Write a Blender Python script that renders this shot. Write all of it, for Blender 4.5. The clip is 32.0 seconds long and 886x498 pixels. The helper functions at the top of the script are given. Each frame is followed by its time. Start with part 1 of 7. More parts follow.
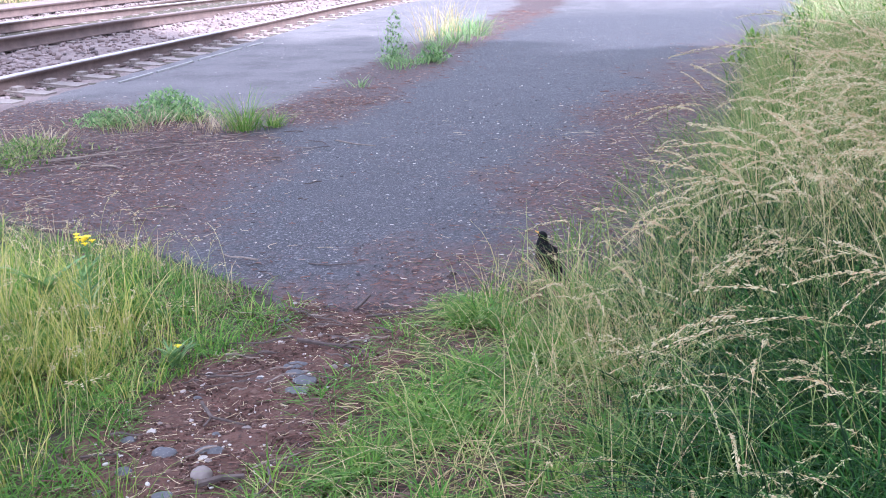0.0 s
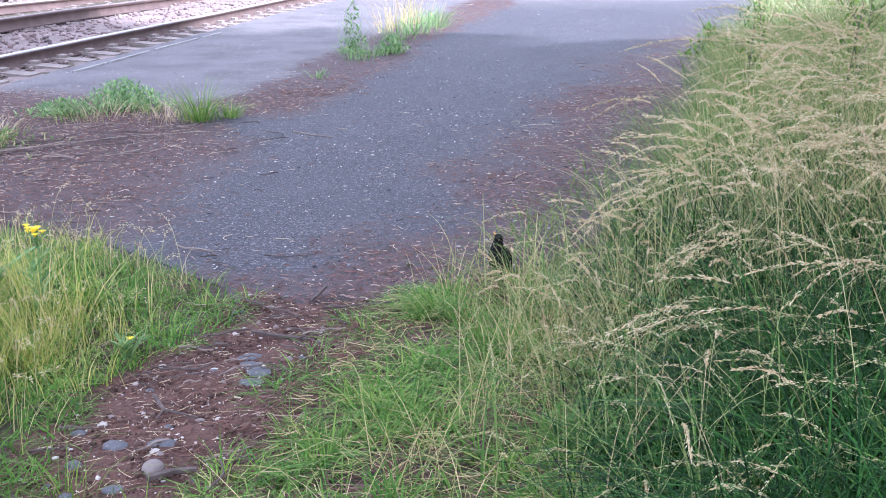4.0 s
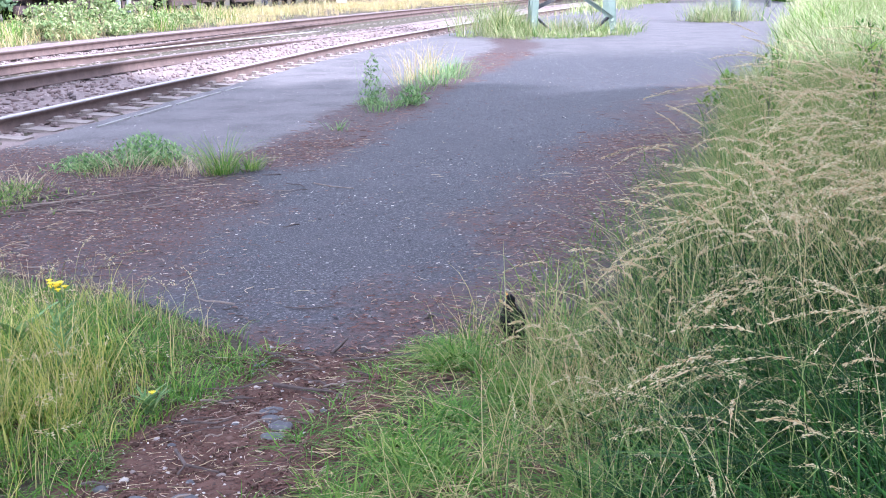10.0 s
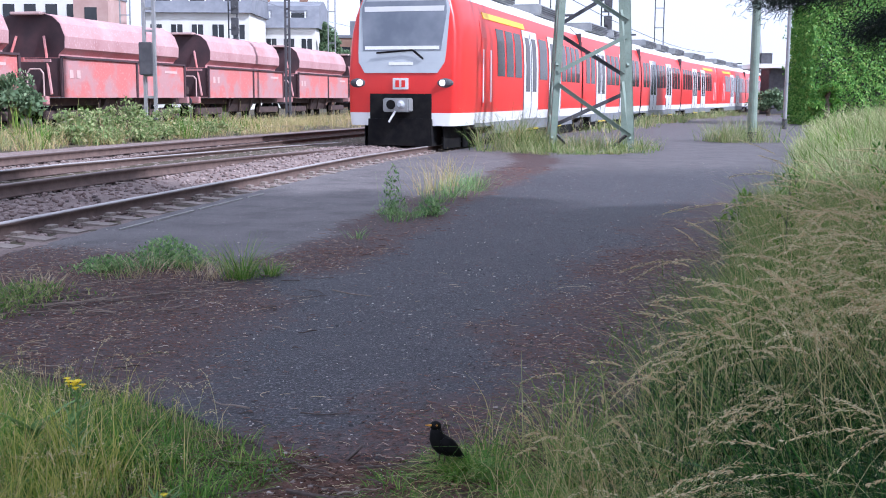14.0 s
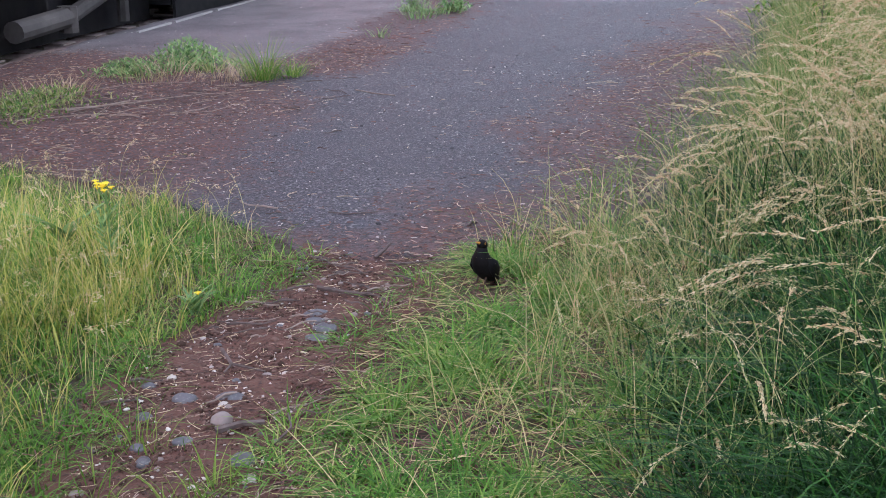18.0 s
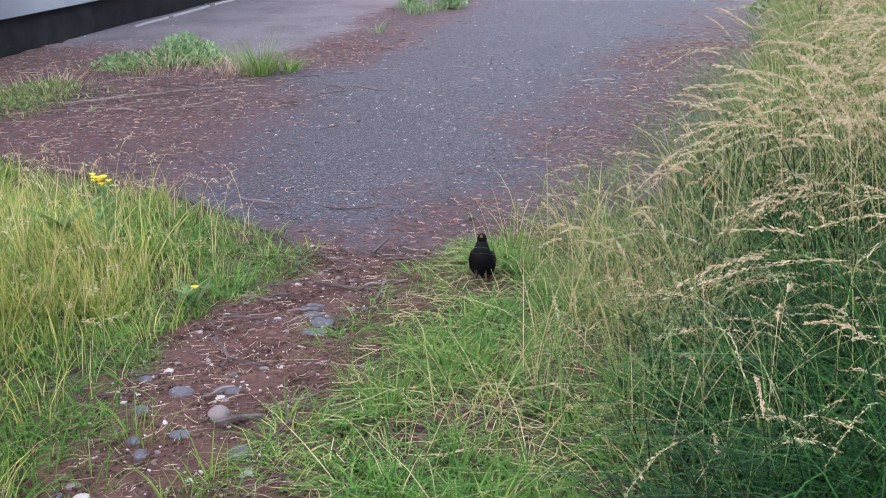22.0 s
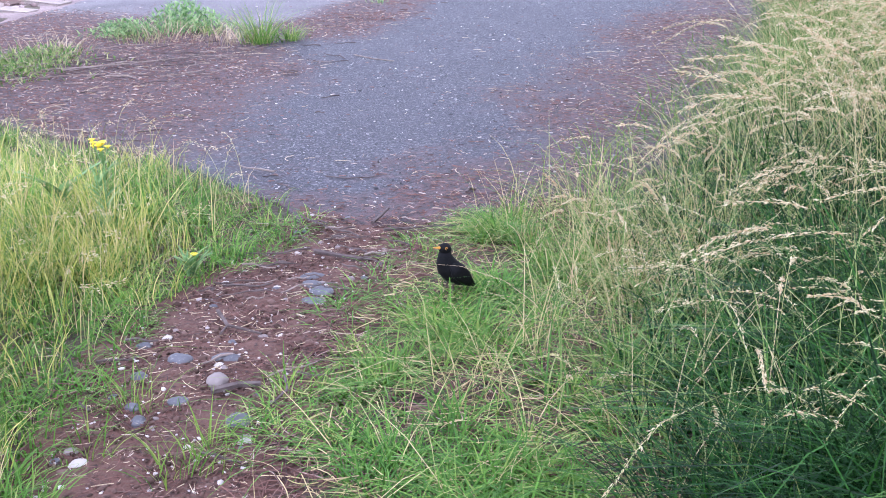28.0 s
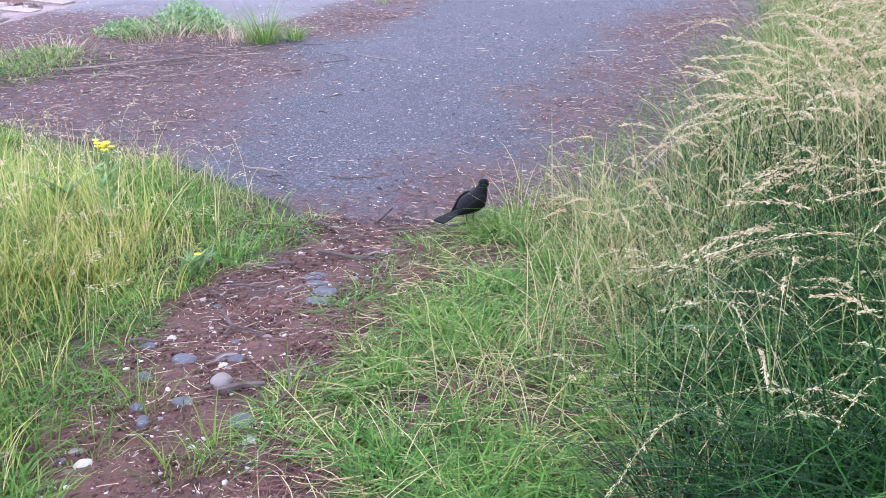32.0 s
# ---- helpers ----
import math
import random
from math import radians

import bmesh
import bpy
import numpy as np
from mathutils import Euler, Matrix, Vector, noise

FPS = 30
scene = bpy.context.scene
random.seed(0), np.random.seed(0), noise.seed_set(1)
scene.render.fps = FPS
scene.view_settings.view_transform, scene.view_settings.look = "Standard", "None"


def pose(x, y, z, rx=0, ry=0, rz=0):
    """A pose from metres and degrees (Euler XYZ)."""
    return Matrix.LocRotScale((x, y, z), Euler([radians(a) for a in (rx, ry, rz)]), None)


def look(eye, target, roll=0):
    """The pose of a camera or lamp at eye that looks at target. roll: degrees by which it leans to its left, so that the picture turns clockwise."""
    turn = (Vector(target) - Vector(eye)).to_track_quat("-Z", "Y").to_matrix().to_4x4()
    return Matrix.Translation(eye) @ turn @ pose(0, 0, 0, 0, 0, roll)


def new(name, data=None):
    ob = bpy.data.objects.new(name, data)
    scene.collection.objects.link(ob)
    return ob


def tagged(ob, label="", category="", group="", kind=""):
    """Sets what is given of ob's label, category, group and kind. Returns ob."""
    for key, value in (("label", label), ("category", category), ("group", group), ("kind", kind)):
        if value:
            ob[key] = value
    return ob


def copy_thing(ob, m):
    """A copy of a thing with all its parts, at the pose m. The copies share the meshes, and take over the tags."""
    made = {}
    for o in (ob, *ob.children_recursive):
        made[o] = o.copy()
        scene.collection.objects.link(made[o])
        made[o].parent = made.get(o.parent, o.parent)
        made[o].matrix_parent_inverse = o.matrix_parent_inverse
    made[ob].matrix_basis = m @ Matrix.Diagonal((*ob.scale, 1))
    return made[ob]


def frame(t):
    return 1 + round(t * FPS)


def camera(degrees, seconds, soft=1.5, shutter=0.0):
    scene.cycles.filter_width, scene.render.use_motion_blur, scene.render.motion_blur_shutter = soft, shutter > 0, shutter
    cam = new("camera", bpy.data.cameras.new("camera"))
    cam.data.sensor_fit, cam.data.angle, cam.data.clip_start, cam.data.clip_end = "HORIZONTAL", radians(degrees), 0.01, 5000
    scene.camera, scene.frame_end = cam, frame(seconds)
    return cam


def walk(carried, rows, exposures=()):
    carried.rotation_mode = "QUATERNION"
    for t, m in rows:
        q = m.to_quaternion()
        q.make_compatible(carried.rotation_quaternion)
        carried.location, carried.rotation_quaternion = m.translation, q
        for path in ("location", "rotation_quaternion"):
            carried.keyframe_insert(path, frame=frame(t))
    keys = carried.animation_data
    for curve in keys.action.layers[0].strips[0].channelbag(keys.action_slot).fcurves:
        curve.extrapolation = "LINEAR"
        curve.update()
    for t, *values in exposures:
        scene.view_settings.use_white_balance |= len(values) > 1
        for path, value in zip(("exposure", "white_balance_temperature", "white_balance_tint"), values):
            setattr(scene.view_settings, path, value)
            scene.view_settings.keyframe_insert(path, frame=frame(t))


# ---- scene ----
# exposure along the clip: seconds, stops, kelvin, tint
EXPO = ((0.0, 1.42, 5280, 22), (9.0, 1.42, 5230, 22), (10.5, 1.32, 5330, 20), (11.0, 1.27, 5360, 19), (12.0, 0.96, 5360, 19), (13.0, 0.58, 5360, 18), (14.0, 0.2, 5360, 18), (16.5, 0.7, 5480, 19), (17.5, 1.1, 5600, 18), (19.0, 1.5, 5560, 17), (22.0, 1.58, 5500, 17), (24.3, 1.53, 5480, 20), (25.0, 1.72, 5360, 25), (32.0, 1.82, 5300, 27))
cam = camera(43.8, 32.0, 1.0)
walk(cam, [
    (0.0, pose(-0.011, -0.009, 1.393, 74.22, 0.74, 1.16)),
    (0.5, pose(-0.006, -0.003, 1.390, 74.16, 0.78, 1.10)),
    (1.0, pose(-0.009, -0.007, 1.387, 74.22, 0.43, 1.00)),
    (1.5, pose(-0.014, -0.004, 1.386, 74.00, 0.12, 1.24)),
    (2.0, pose(-0.011, 0.001, 1.383, 73.97, 0.24, 1.47)),
    (2.5, pose(-0.003, 0.003, 1.387, 73.87, 0.72, 0.94)),
    (3.0, pose(0.003, 0.006, 1.387, 73.82, 0.42, -0.06)),
    (3.5, pose(0.006, -0.002, 1.388, 73.94, 0.33, -0.60)),
    (4.0, pose(0.001, 0.004, 1.384, 73.82, 0.12, -0.84)),
    (4.5, pose(0.002, 0.007, 1.382, 73.56, 0.23, -1.08)),
    (6.5, pose(-0.005, 0.006, 1.383, 72.96, 0.27, -0.95)),
    (7.0, pose(-0.010, 0.010, 1.380, 72.98, 0.01, -0.18)),
    (7.5, pose(-0.002, 0.011, 1.381, 73.03, 0.41, -0.14)),
    (8.0, pose(0.002, 0.011, 1.384, 73.49, 0.68, -0.27)),
    (8.5, pose(0.002, 0.004, 1.388, 74.23, 0.40, -0.01)),
    (9.0, pose(0.003, 0.003, 1.387, 74.67, 0.43, -0.01)),
    (9.5, pose(0.002, 0.006, 1.389, 75.50, 0.60, 0.02)),
    (10.0, pose(0.004, 0.008, 1.391, 76.36, 1.01, 0.07)),
    (10.5, pose(0.007, 0.010, 1.394, 77.62, 1.09, -0.25)),
    (11.0, pose(0.002, -0.002, 1.405, 80.66, 0.45, -0.91)),
    (11.5, pose(0.004, -0.009, 1.405, 82.50, 0.61, -0.94)),
    (12.0, pose(0.002, -0.004, 1.395, 81.29, 0.36, -0.58)),
    (12.5, pose(0.005, -0.003, 1.400, 81.77, 0.52, -0.39)),
    (13.0, pose(0.000, 0.000, 1.400, 82.87, -0.00, 0.00)),
    (13.5, pose(-0.003, -0.001, 1.396, 83.56, -0.17, 0.35)),
    (14.0, pose(-0.011, -0.011, 1.383, 82.16, -0.31, 1.13)),
    (14.5, pose(-0.027, 0.002, 1.369, 77.63, -0.31, 3.51)),
    (16.5, pose(-0.025, -0.000, 1.373, 77.27, -0.08, 3.63)),
    (17.0, pose(-0.019, 0.020, 1.357, 72.76, 1.45, 2.55)),
    (17.5, pose(-0.021, 0.021, 1.358, 71.84, 0.94, 2.42)),
    (18.0, pose(-0.019, 0.024, 1.360, 71.85, 0.85, 2.17)),
    (18.5, pose(-0.018, 0.020, 1.358, 72.04, 0.74, 2.03)),
    (19.0, pose(-0.020, 0.019, 1.356, 72.13, 0.54, 1.97)),
    (19.5, pose(-0.021, 0.018, 1.357, 72.05, 0.59, 2.15)),
    (20.0, pose(-0.024, 0.024, 1.352, 71.89, 0.61, 2.19)),
    (20.5, pose(-0.024, 0.019, 1.356, 71.88, 0.58, 2.14)),
    (21.0, pose(-0.025, 0.021, 1.357, 71.88, 0.36, 2.27)),
    (21.5, pose(-0.026, 0.022, 1.355, 71.85, 0.42, 2.05)),
    (22.0, pose(-0.026, 0.022, 1.355, 71.68, 0.47, 2.05)),
    (22.5, pose(-0.027, 0.024, 1.352, 71.61, 0.56, 2.21)),
    (23.0, pose(-0.023, 0.024, 1.354, 71.43, 0.66, 1.89)),
    (23.5, pose(-0.023, 0.028, 1.349, 71.29, 0.47, 1.78)),
    (24.0, pose(-0.019, 0.024, 1.351, 71.06, 0.61, 1.59)),
    (24.5, pose(-0.023, 0.025, 1.350, 70.97, 0.58, 1.83)),
    (25.0, pose(-0.035, 0.031, 1.343, 70.65, -0.03, 2.13)),
    (25.5, pose(-0.033, 0.033, 1.341, 70.40, -0.06, 2.31)),
    (27.5, pose(-0.025, 0.028, 1.346, 70.15, 0.01, 2.10)),
    (28.0, pose(-0.033, 0.036, 1.339, 70.29, -0.18, 2.20)),
    (28.5, pose(-0.034, 0.032, 1.341, 70.15, -0.23, 2.36)),
    (29.0, pose(-0.036, 0.031, 1.341, 69.99, -0.28, 2.69)),
    (29.5, pose(-0.032, 0.029, 1.346, 70.03, -0.18, 2.58)),
    (30.0, pose(-0.033, 0.033, 1.339, 70.23, -0.21, 2.60)),
    (30.5, pose(-0.038, 0.034, 1.340, 70.17, -0.34, 2.43)),
    (31.0, pose(-0.039, 0.039, 1.337, 70.11, -0.14, 2.61)),
    (31.5, pose(-0.038, 0.043, 1.336, 70.10, 0.03, 2.48)),
    (32.0, pose(-0.033, 0.030, 1.347, 70.20, -0.06, 2.33)),
], exposures=EXPO)

# ---- daylight: bright thin overcast, veiled sun from the right, the foreground in the shade of tall firs ----
world = bpy.data.worlds.new("sky")
scene.world = world
world.use_nodes = True
wn, wl = world.node_tree.nodes, world.node_tree.links
sky = wn.new("ShaderNodeTexSky")
sky.sky_type, sky.sun_disc = "NISHITA", False
sky.sun_elevation, sky.sun_rotation = radians(41), radians(119)
sky.air_density, sky.dust_density, sky.ozone_density = 1.0, 4.0, 1.0
pale = wn.new("ShaderNodeHueSaturation")
pale.inputs["Saturation"].default_value = 0.3
wl.new(sky.outputs[0], pale.inputs["Color"])
veil = wn.new("ShaderNodeMix")
veil.data_type = "RGBA"
veil.inputs[0].default_value = 0.85
veil.inputs[7].default_value = (8.6, 8.8, 9.2, 1)
wl.new(pale.outputs[0], veil.inputs[6])
wl.new(veil.outputs[2], wn["Background"].inputs[0])
wn["Background"].inputs[1].default_value = 0.126
sun_data = bpy.data.lights.new("sun", "SUN")
sun_data.energy, sun_data.angle, sun_data.color = 5.0, radians(3), (1.0, 0.96, 0.9)
sun = new("sun", sun_data)
sun.matrix_world = look((44, -24, 44), (0, 0, 0))


# ---- materials ----
def ramp_mix(nt, fac, a, b):
    m = nt.nodes.new("ShaderNodeMix")
    m.data_type = "RGBA"
    if hasattr(fac, "is_output"):
        nt.links.new(fac, m.inputs[0])
    else:
        m.inputs[0].default_value = fac
    for k, v in ((6, a), (7, b)):
        if hasattr(v, "is_output"):
            nt.links.new(v, m.inputs[k])
        else:
            m.inputs[k].default_value = (*v, 1)
    return m.outputs[2]


def noise_fac(nt, vec, scale, lo, hi, detail=4, rough=0.6):
    n = nt.nodes.new("ShaderNodeTexNoise")
    n.inputs["Scale"].default_value, n.inputs["Detail"].default_value, n.inputs["Roughness"].default_value = scale, detail, rough
    nt.links.new(vec, n.inputs["Vector"])
    r = nt.nodes.new("ShaderNodeMapRange")
    r.inputs[1].default_value, r.inputs[2].default_value = lo, hi
    nt.links.new(n.outputs["Fac"], r.inputs[0])
    return r.outputs[0]


def base_mat(name, rough=0.8, metal=0.0):
    m = bpy.data.materials.new(name)
    m.use_nodes = True
    nt = m.node_tree
    b = nt.nodes["Principled BSDF"]
    b.inputs["Roughness"].default_value, b.inputs["Metallic"].default_value = rough, metal
    tc = nt.nodes.new("ShaderNodeTexCoord")
    return m, nt, b, tc.outputs["Object"]


def add_bump(nt, b, vec, scale, strength, dist=0.01, detail=5):
    n = nt.nodes.new("ShaderNodeTexNoise")
    n.inputs["Scale"].default_value, n.inputs["Detail"].default_value = scale, detail
    nt.links.new(vec, n.inputs["Vector"])
    u = nt.nodes.new("ShaderNodeBump")
    u.inputs["Strength"].default_value, u.inputs["Distance"].default_value = strength, dist
    nt.links.new(n.outputs["Fac"], u.inputs["Height"])
    nt.links.new(u.outputs[0], b.inputs["Normal"])


def surface(name, c1, c2, scale=8.0, rough=0.8, metal=0.0, bump=0.3, fine=60.0, c3=None, dist=0.01, coarse_lo=0.35, coarse_hi=0.65):
    """Two colours by coarse noise, a third by fine noise, bump."""
    m, nt, b, vec = base_mat(name, rough, metal)
    col = ramp_mix(nt, noise_fac(nt, vec, scale, coarse_lo, coarse_hi), c1, c2)
    if c3:
        col = ramp_mix(nt, noise_fac(nt, vec, fine, 0.55, 0.72), col, c3)
    nt.links.new(col, b.inputs["Base Color"])
    if bump:
        add_bump(nt, b, vec, fine, bump, dist)
    return m


def leafy(name, colours, rough=0.55, trans=0.35, patch=None, clump=0.0, gloss=0.3):
    """Blades and leaves: each island takes its own colour from a ramp; light passes through a little."""
    m, nt, b, vec = base_mat(name, rough)
    g = nt.nodes.new("ShaderNodeNewGeometry")
    r = nt.nodes.new("ShaderNodeValToRGB")
    r.color_ramp.interpolation = "LINEAR"
    while len(r.color_ramp.elements) < len(colours):
        r.color_ramp.elements.new(0.5)
    for e, (p, c) in zip(r.color_ramp.elements, colours):
        e.position, e.color = p, (*c, 1)
    value = g.outputs["Random Per Island"]
    if clump:
        at = nt.nodes.new("ShaderNodeAttribute")
        at.attribute_name = "tone"
        mx = nt.nodes.new("ShaderNodeMix")
        mx.inputs[0].default_value = clump
        nt.links.new(value, mx.inputs[2])
        nt.links.new(at.outputs["Fac"], mx.inputs[3])
        value = mx.outputs[0]
    b.inputs["Specular IOR Level"].default_value = gloss
    nt.links.new(value, r.inputs[0])
    col = r.outputs[0]
    if patch:
        col = ramp_mix(nt, noise_fac(nt, vec, patch[0], 0.42, 0.62, 2), col, ramp_mix(nt, 0.5, col, patch[1]))
    nt.links.new(col, b.inputs["Base Color"])
    t = nt.nodes.new("ShaderNodeBsdfTranslucent")
    nt.links.new(col, t.inputs[0])
    x = nt.nodes.new("ShaderNodeMixShader")
    x.inputs[0].default_value = trans
    nt.links.new(b.outputs[0], x.inputs[1])
    nt.links.new(t.outputs[0], x.inputs[2])
    nt.links.new(x.outputs[0], nt.nodes["Material Output"].inputs[0])
    return m


def dim_gloss(m, level):
    m.node_tree.nodes["Principled BSDF"].inputs["Specular IOR Level"].default_value = level
    return m


def plain(name, c, rough=0.5, metal=0.0):
    return surface(name, [v * 0.9 for v in c], [min(1, v * 1.08) for v in c], 3.0, rough, metal, 0.0)


def glowing(name, c, strength):
    m, nt, b, vec = base_mat(name, 0.2)
    b.inputs["Emission Color"].default_value, b.inputs["Emission Strength"].default_value = (*c, 1), strength
    return m


M_soil = surface("soil", (0.07, 0.029, 0.018), (0.108, 0.05, 0.034), 6, 0.92, 0, 0.9, 45, (0.024, 0.013, 0.009), 0.02)
M_meadow = surface("meadow_soil", (0.05, 0.038, 0.022), (0.085, 0.068, 0.04), 3, 0.95, 0, 0.8, 30, (0.025, 0.03, 0.012), 0.03)
M_ballast = surface("ballast_bed", (0.18, 0.135, 0.125), (0.26, 0.2, 0.185), 2, 0.95, 0, 1.0, 22, (0.085, 0.062, 0.06), 0.04)
M_rust = surface("rusty_rail", (0.085, 0.055, 0.048), (0.13, 0.085, 0.072), 6, 0.85, 0.0, 0.2, 60, (0.05, 0.034, 0.03))
M_polish = surface("polished_railhead", (0.46, 0.43, 0.43), (0.36, 0.33, 0.33), 2, 0.45, 0.5, 0.0)
M_dull = surface("dull_railhead", (0.22, 0.17, 0.16), (0.16, 0.12, 0.115), 2, 0.5, 0.5, 0.0)
M_sleeper = surface("weathered_sleeper", (0.2, 0.165, 0.15), (0.28, 0.235, 0.21), 5, 0.9, 0, 0.4, 40, (0.11, 0.085, 0.075))
M_concrete = surface("concrete", (0.42, 0.4, 0.37), (0.55, 0.53, 0.5), 2, 0.85, 0, 0.2, 40, (0.3, 0.28, 0.26))
M_white = surface("white_paint", (0.78, 0.78, 0.76), (0.84, 0.84, 0.83), 2, 0.5, 0, 0.0)
M_steelgreen = surface("grey_green_steel", (0.19, 0.25, 0.21), (0.26, 0.32, 0.27), 2.5, 0.6, 0.1, 0.1, 40, (0.14, 0.15, 0.12))
M_steelgrey = surface("galvanised_steel", (0.28, 0.29, 0.3), (0.38, 0.38, 0.38), 3, 0.55, 0.4, 0.05, 40)
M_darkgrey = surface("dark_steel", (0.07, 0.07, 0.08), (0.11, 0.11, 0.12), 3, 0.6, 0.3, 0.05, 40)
M_black = dim_gloss(surface("black_underframe", (0.008, 0.008, 0.01), (0.018, 0.017, 0.017), 4, 0.8, 0, 0.1, 40), 0.1)
M_stone = surface("grey_blue_pebble", (0.07, 0.07, 0.08), (0.11, 0.108, 0.118), 12, 0.75, 0, 0.2, 90, (0.2, 0.19, 0.18))
M_stone2 = surface("warm_pebble", (0.17, 0.135, 0.122), (0.25, 0.21, 0.19), 12, 0.75, 0, 0.2, 90)
M_twig = surface("dark_twig", (0.07, 0.05, 0.045), (0.13, 0.1, 0.09), 20, 0.9, 0, 0.4, 120)
M_straw = leafy("straw", ((0.0, (0.42, 0.33, 0.2)), (0.5, (0.55, 0.45, 0.3)), (1.0, (0.3, 0.2, 0.13))), 0.7, 0.1)
M_needles = leafy("needle_litter", ((0.0, (0.1, 0.046, 0.036)), (0.45, (0.18, 0.092, 0.072)), (0.75, (0.045, 0.03, 0.027)), (0.93, (0.24, 0.15, 0.12)), (1.0, (0.45, 0.36, 0.29))), 0.85, 0.0)
M_chips = leafy("pale_chips", ((0.0, (0.5, 0.44, 0.4)), (0.6, (0.36, 0.32, 0.3)), (1.0, (0.7, 0.66, 0.6))), 0.8, 0.0)
M_grass = leafy("green_grass", ((0.0, (0.012, 0.045, 0.008)), (0.3, (0.055, 0.15, 0.016)), (0.58, (0.135, 0.27, 0.032)), (0.79, (0.28, 0.36, 0.07)), (1.0, (0.52, 0.44, 0.23))), 0.55, 0.3, (1.3, (0.09, 0.17, 0.02)), 0.45, 0.12)
M_sward = leafy("yellow_green_sward", ((0.0, (0.09, 0.16, 0.025)), (0.3, (0.3, 0.36, 0.065)), (0.6, (0.52, 0.5, 0.13)), (0.85, (0.66, 0.55, 0.23)), (1.0, (0.72, 0.57, 0.33))), 0.55, 0.42, None, 0.3, 0.12)
# green taken down near black: shade low among the blades is in the colour
M_lush = leafy("shade_dark_green_grass", ((0.0, (0.002, 0.011, 0.002)), (0.48, (0.01, 0.046, 0.009)), (0.78, (0.042, 0.13, 0.02)), (0.92, (0.15, 0.23, 0.05)), (1.0, (0.5, 0.42, 0.21))), 0.5, 0.1, None, 0.3, 0.12)
M_bank = leafy("pale_bank_grass", ((0.0, (0.12, 0.2, 0.06)), (0.4, (0.25, 0.32, 0.11)), (0.75, (0.4, 0.41, 0.2)), (1.0, (0.55, 0.47, 0.32))), 0.6, 0.3)
M_dry = leafy("dry_grass", ((0.0, (0.3, 0.31, 0.1)), (0.4, (0.5, 0.42, 0.19)), (0.8, (0.64, 0.52, 0.28)), (1.0, (0.6, 0.42, 0.27))), 0.6, 0.35, None, 0.0, 0.15)
M_seed = leafy("ripe_seed_heads", ((0.0, (0.62, 0.5, 0.3)), (0.35, (0.72, 0.64, 0.42)), (0.65, (0.56, 0.37, 0.2)), (0.85, (0.6, 0.57, 0.34)), (1.0, (0.5, 0.31, 0.17))), 0.7, 0.35, None, 0.45, 0.15)
M_mixed = leafy("straw_green_sward", ((0.0, (0.035, 0.1, 0.022)), (0.35, (0.1, 0.21, 0.042)), (0.6, (0.24, 0.32, 0.095)), (0.85, (0.5, 0.46, 0.23)), (1.0, (0.66, 0.55, 0.37))), 0.55, 0.35, None, 0.4, 0.12)
M_stalk = leafy("ripening_stalks", ((0.0, (0.15, 0.23, 0.06)), (0.4, (0.34, 0.37, 0.14)), (0.8, (0.56, 0.49, 0.27)), (1.0, (0.5, 0.36, 0.21))), 0.6, 0.2, None, 0.0, 0.15)
M_weed = leafy("weed_leaves", ((0.0, (0.1, 0.2, 0.07)), (0.6, (0.2, 0.35, 0.12)), (1.0, (0.34, 0.45, 0.18))), 0.6, 0.35)
M_ivy = leafy("ivy_leaves", ((0.0, (0.06, 0.17, 0.035)), (0.5, (0.15, 0.34, 0.06)), (0.9, (0.26, 0.46, 0.1)), (1.0, (0.4, 0.5, 0.14))), 0.45, 0.35)
M_tree = leafy("tree_leaves", ((0.0, (0.09, 0.15, 0.08)), (0.6, (0.16, 0.24, 0.13)), (1.0, (0.24, 0.32, 0.18))), 0.6, 0.3)
M_fir = leafy("dark_fir_needles", ((0.0, (0.008, 0.014, 0.012)), (0.7, (0.016, 0.026, 0.018)), (1.0, (0.03, 0.045, 0.025))), 0.6, 0.1)
M_yardleaf = leafy("yard_weed_leaves", ((0.0, (0.13, 0.2, 0.07)), (0.5, (0.24, 0.33, 0.12)), (0.85, (0.38, 0.42, 0.2)), (1.0, (0.5, 0.44, 0.27))), 0.6, 0.35)
M_yellow = leafy("yellow_petals", ((0.0, (0.8, 0.6, 0.01)), (1.0, (0.88, 0.72, 0.03))), 0.5, 0.3)
M_bark = surface("bark", (0.1, 0.08, 0.06), (0.16, 0.13, 0.1), 10, 0.9, 0, 0.6, 50)
M_bleached = surface("weathered_twig", (0.2, 0.15, 0.125), (0.31, 0.25, 0.21), 20, 0.9, 0, 0.3, 120)
M_turf = leafy("turf_blades", ((0.0, (0.014, 0.045, 0.009)), (0.3, (0.065, 0.17, 0.024)), (0.6, (0.15, 0.31, 0.045)), (0.8, (0.34, 0.41, 0.1)), (1.0, (0.66, 0.55, 0.33))), 0.55, 0.26, (1.3, (0.09, 0.19, 0.025)), 0.4, 0.14)


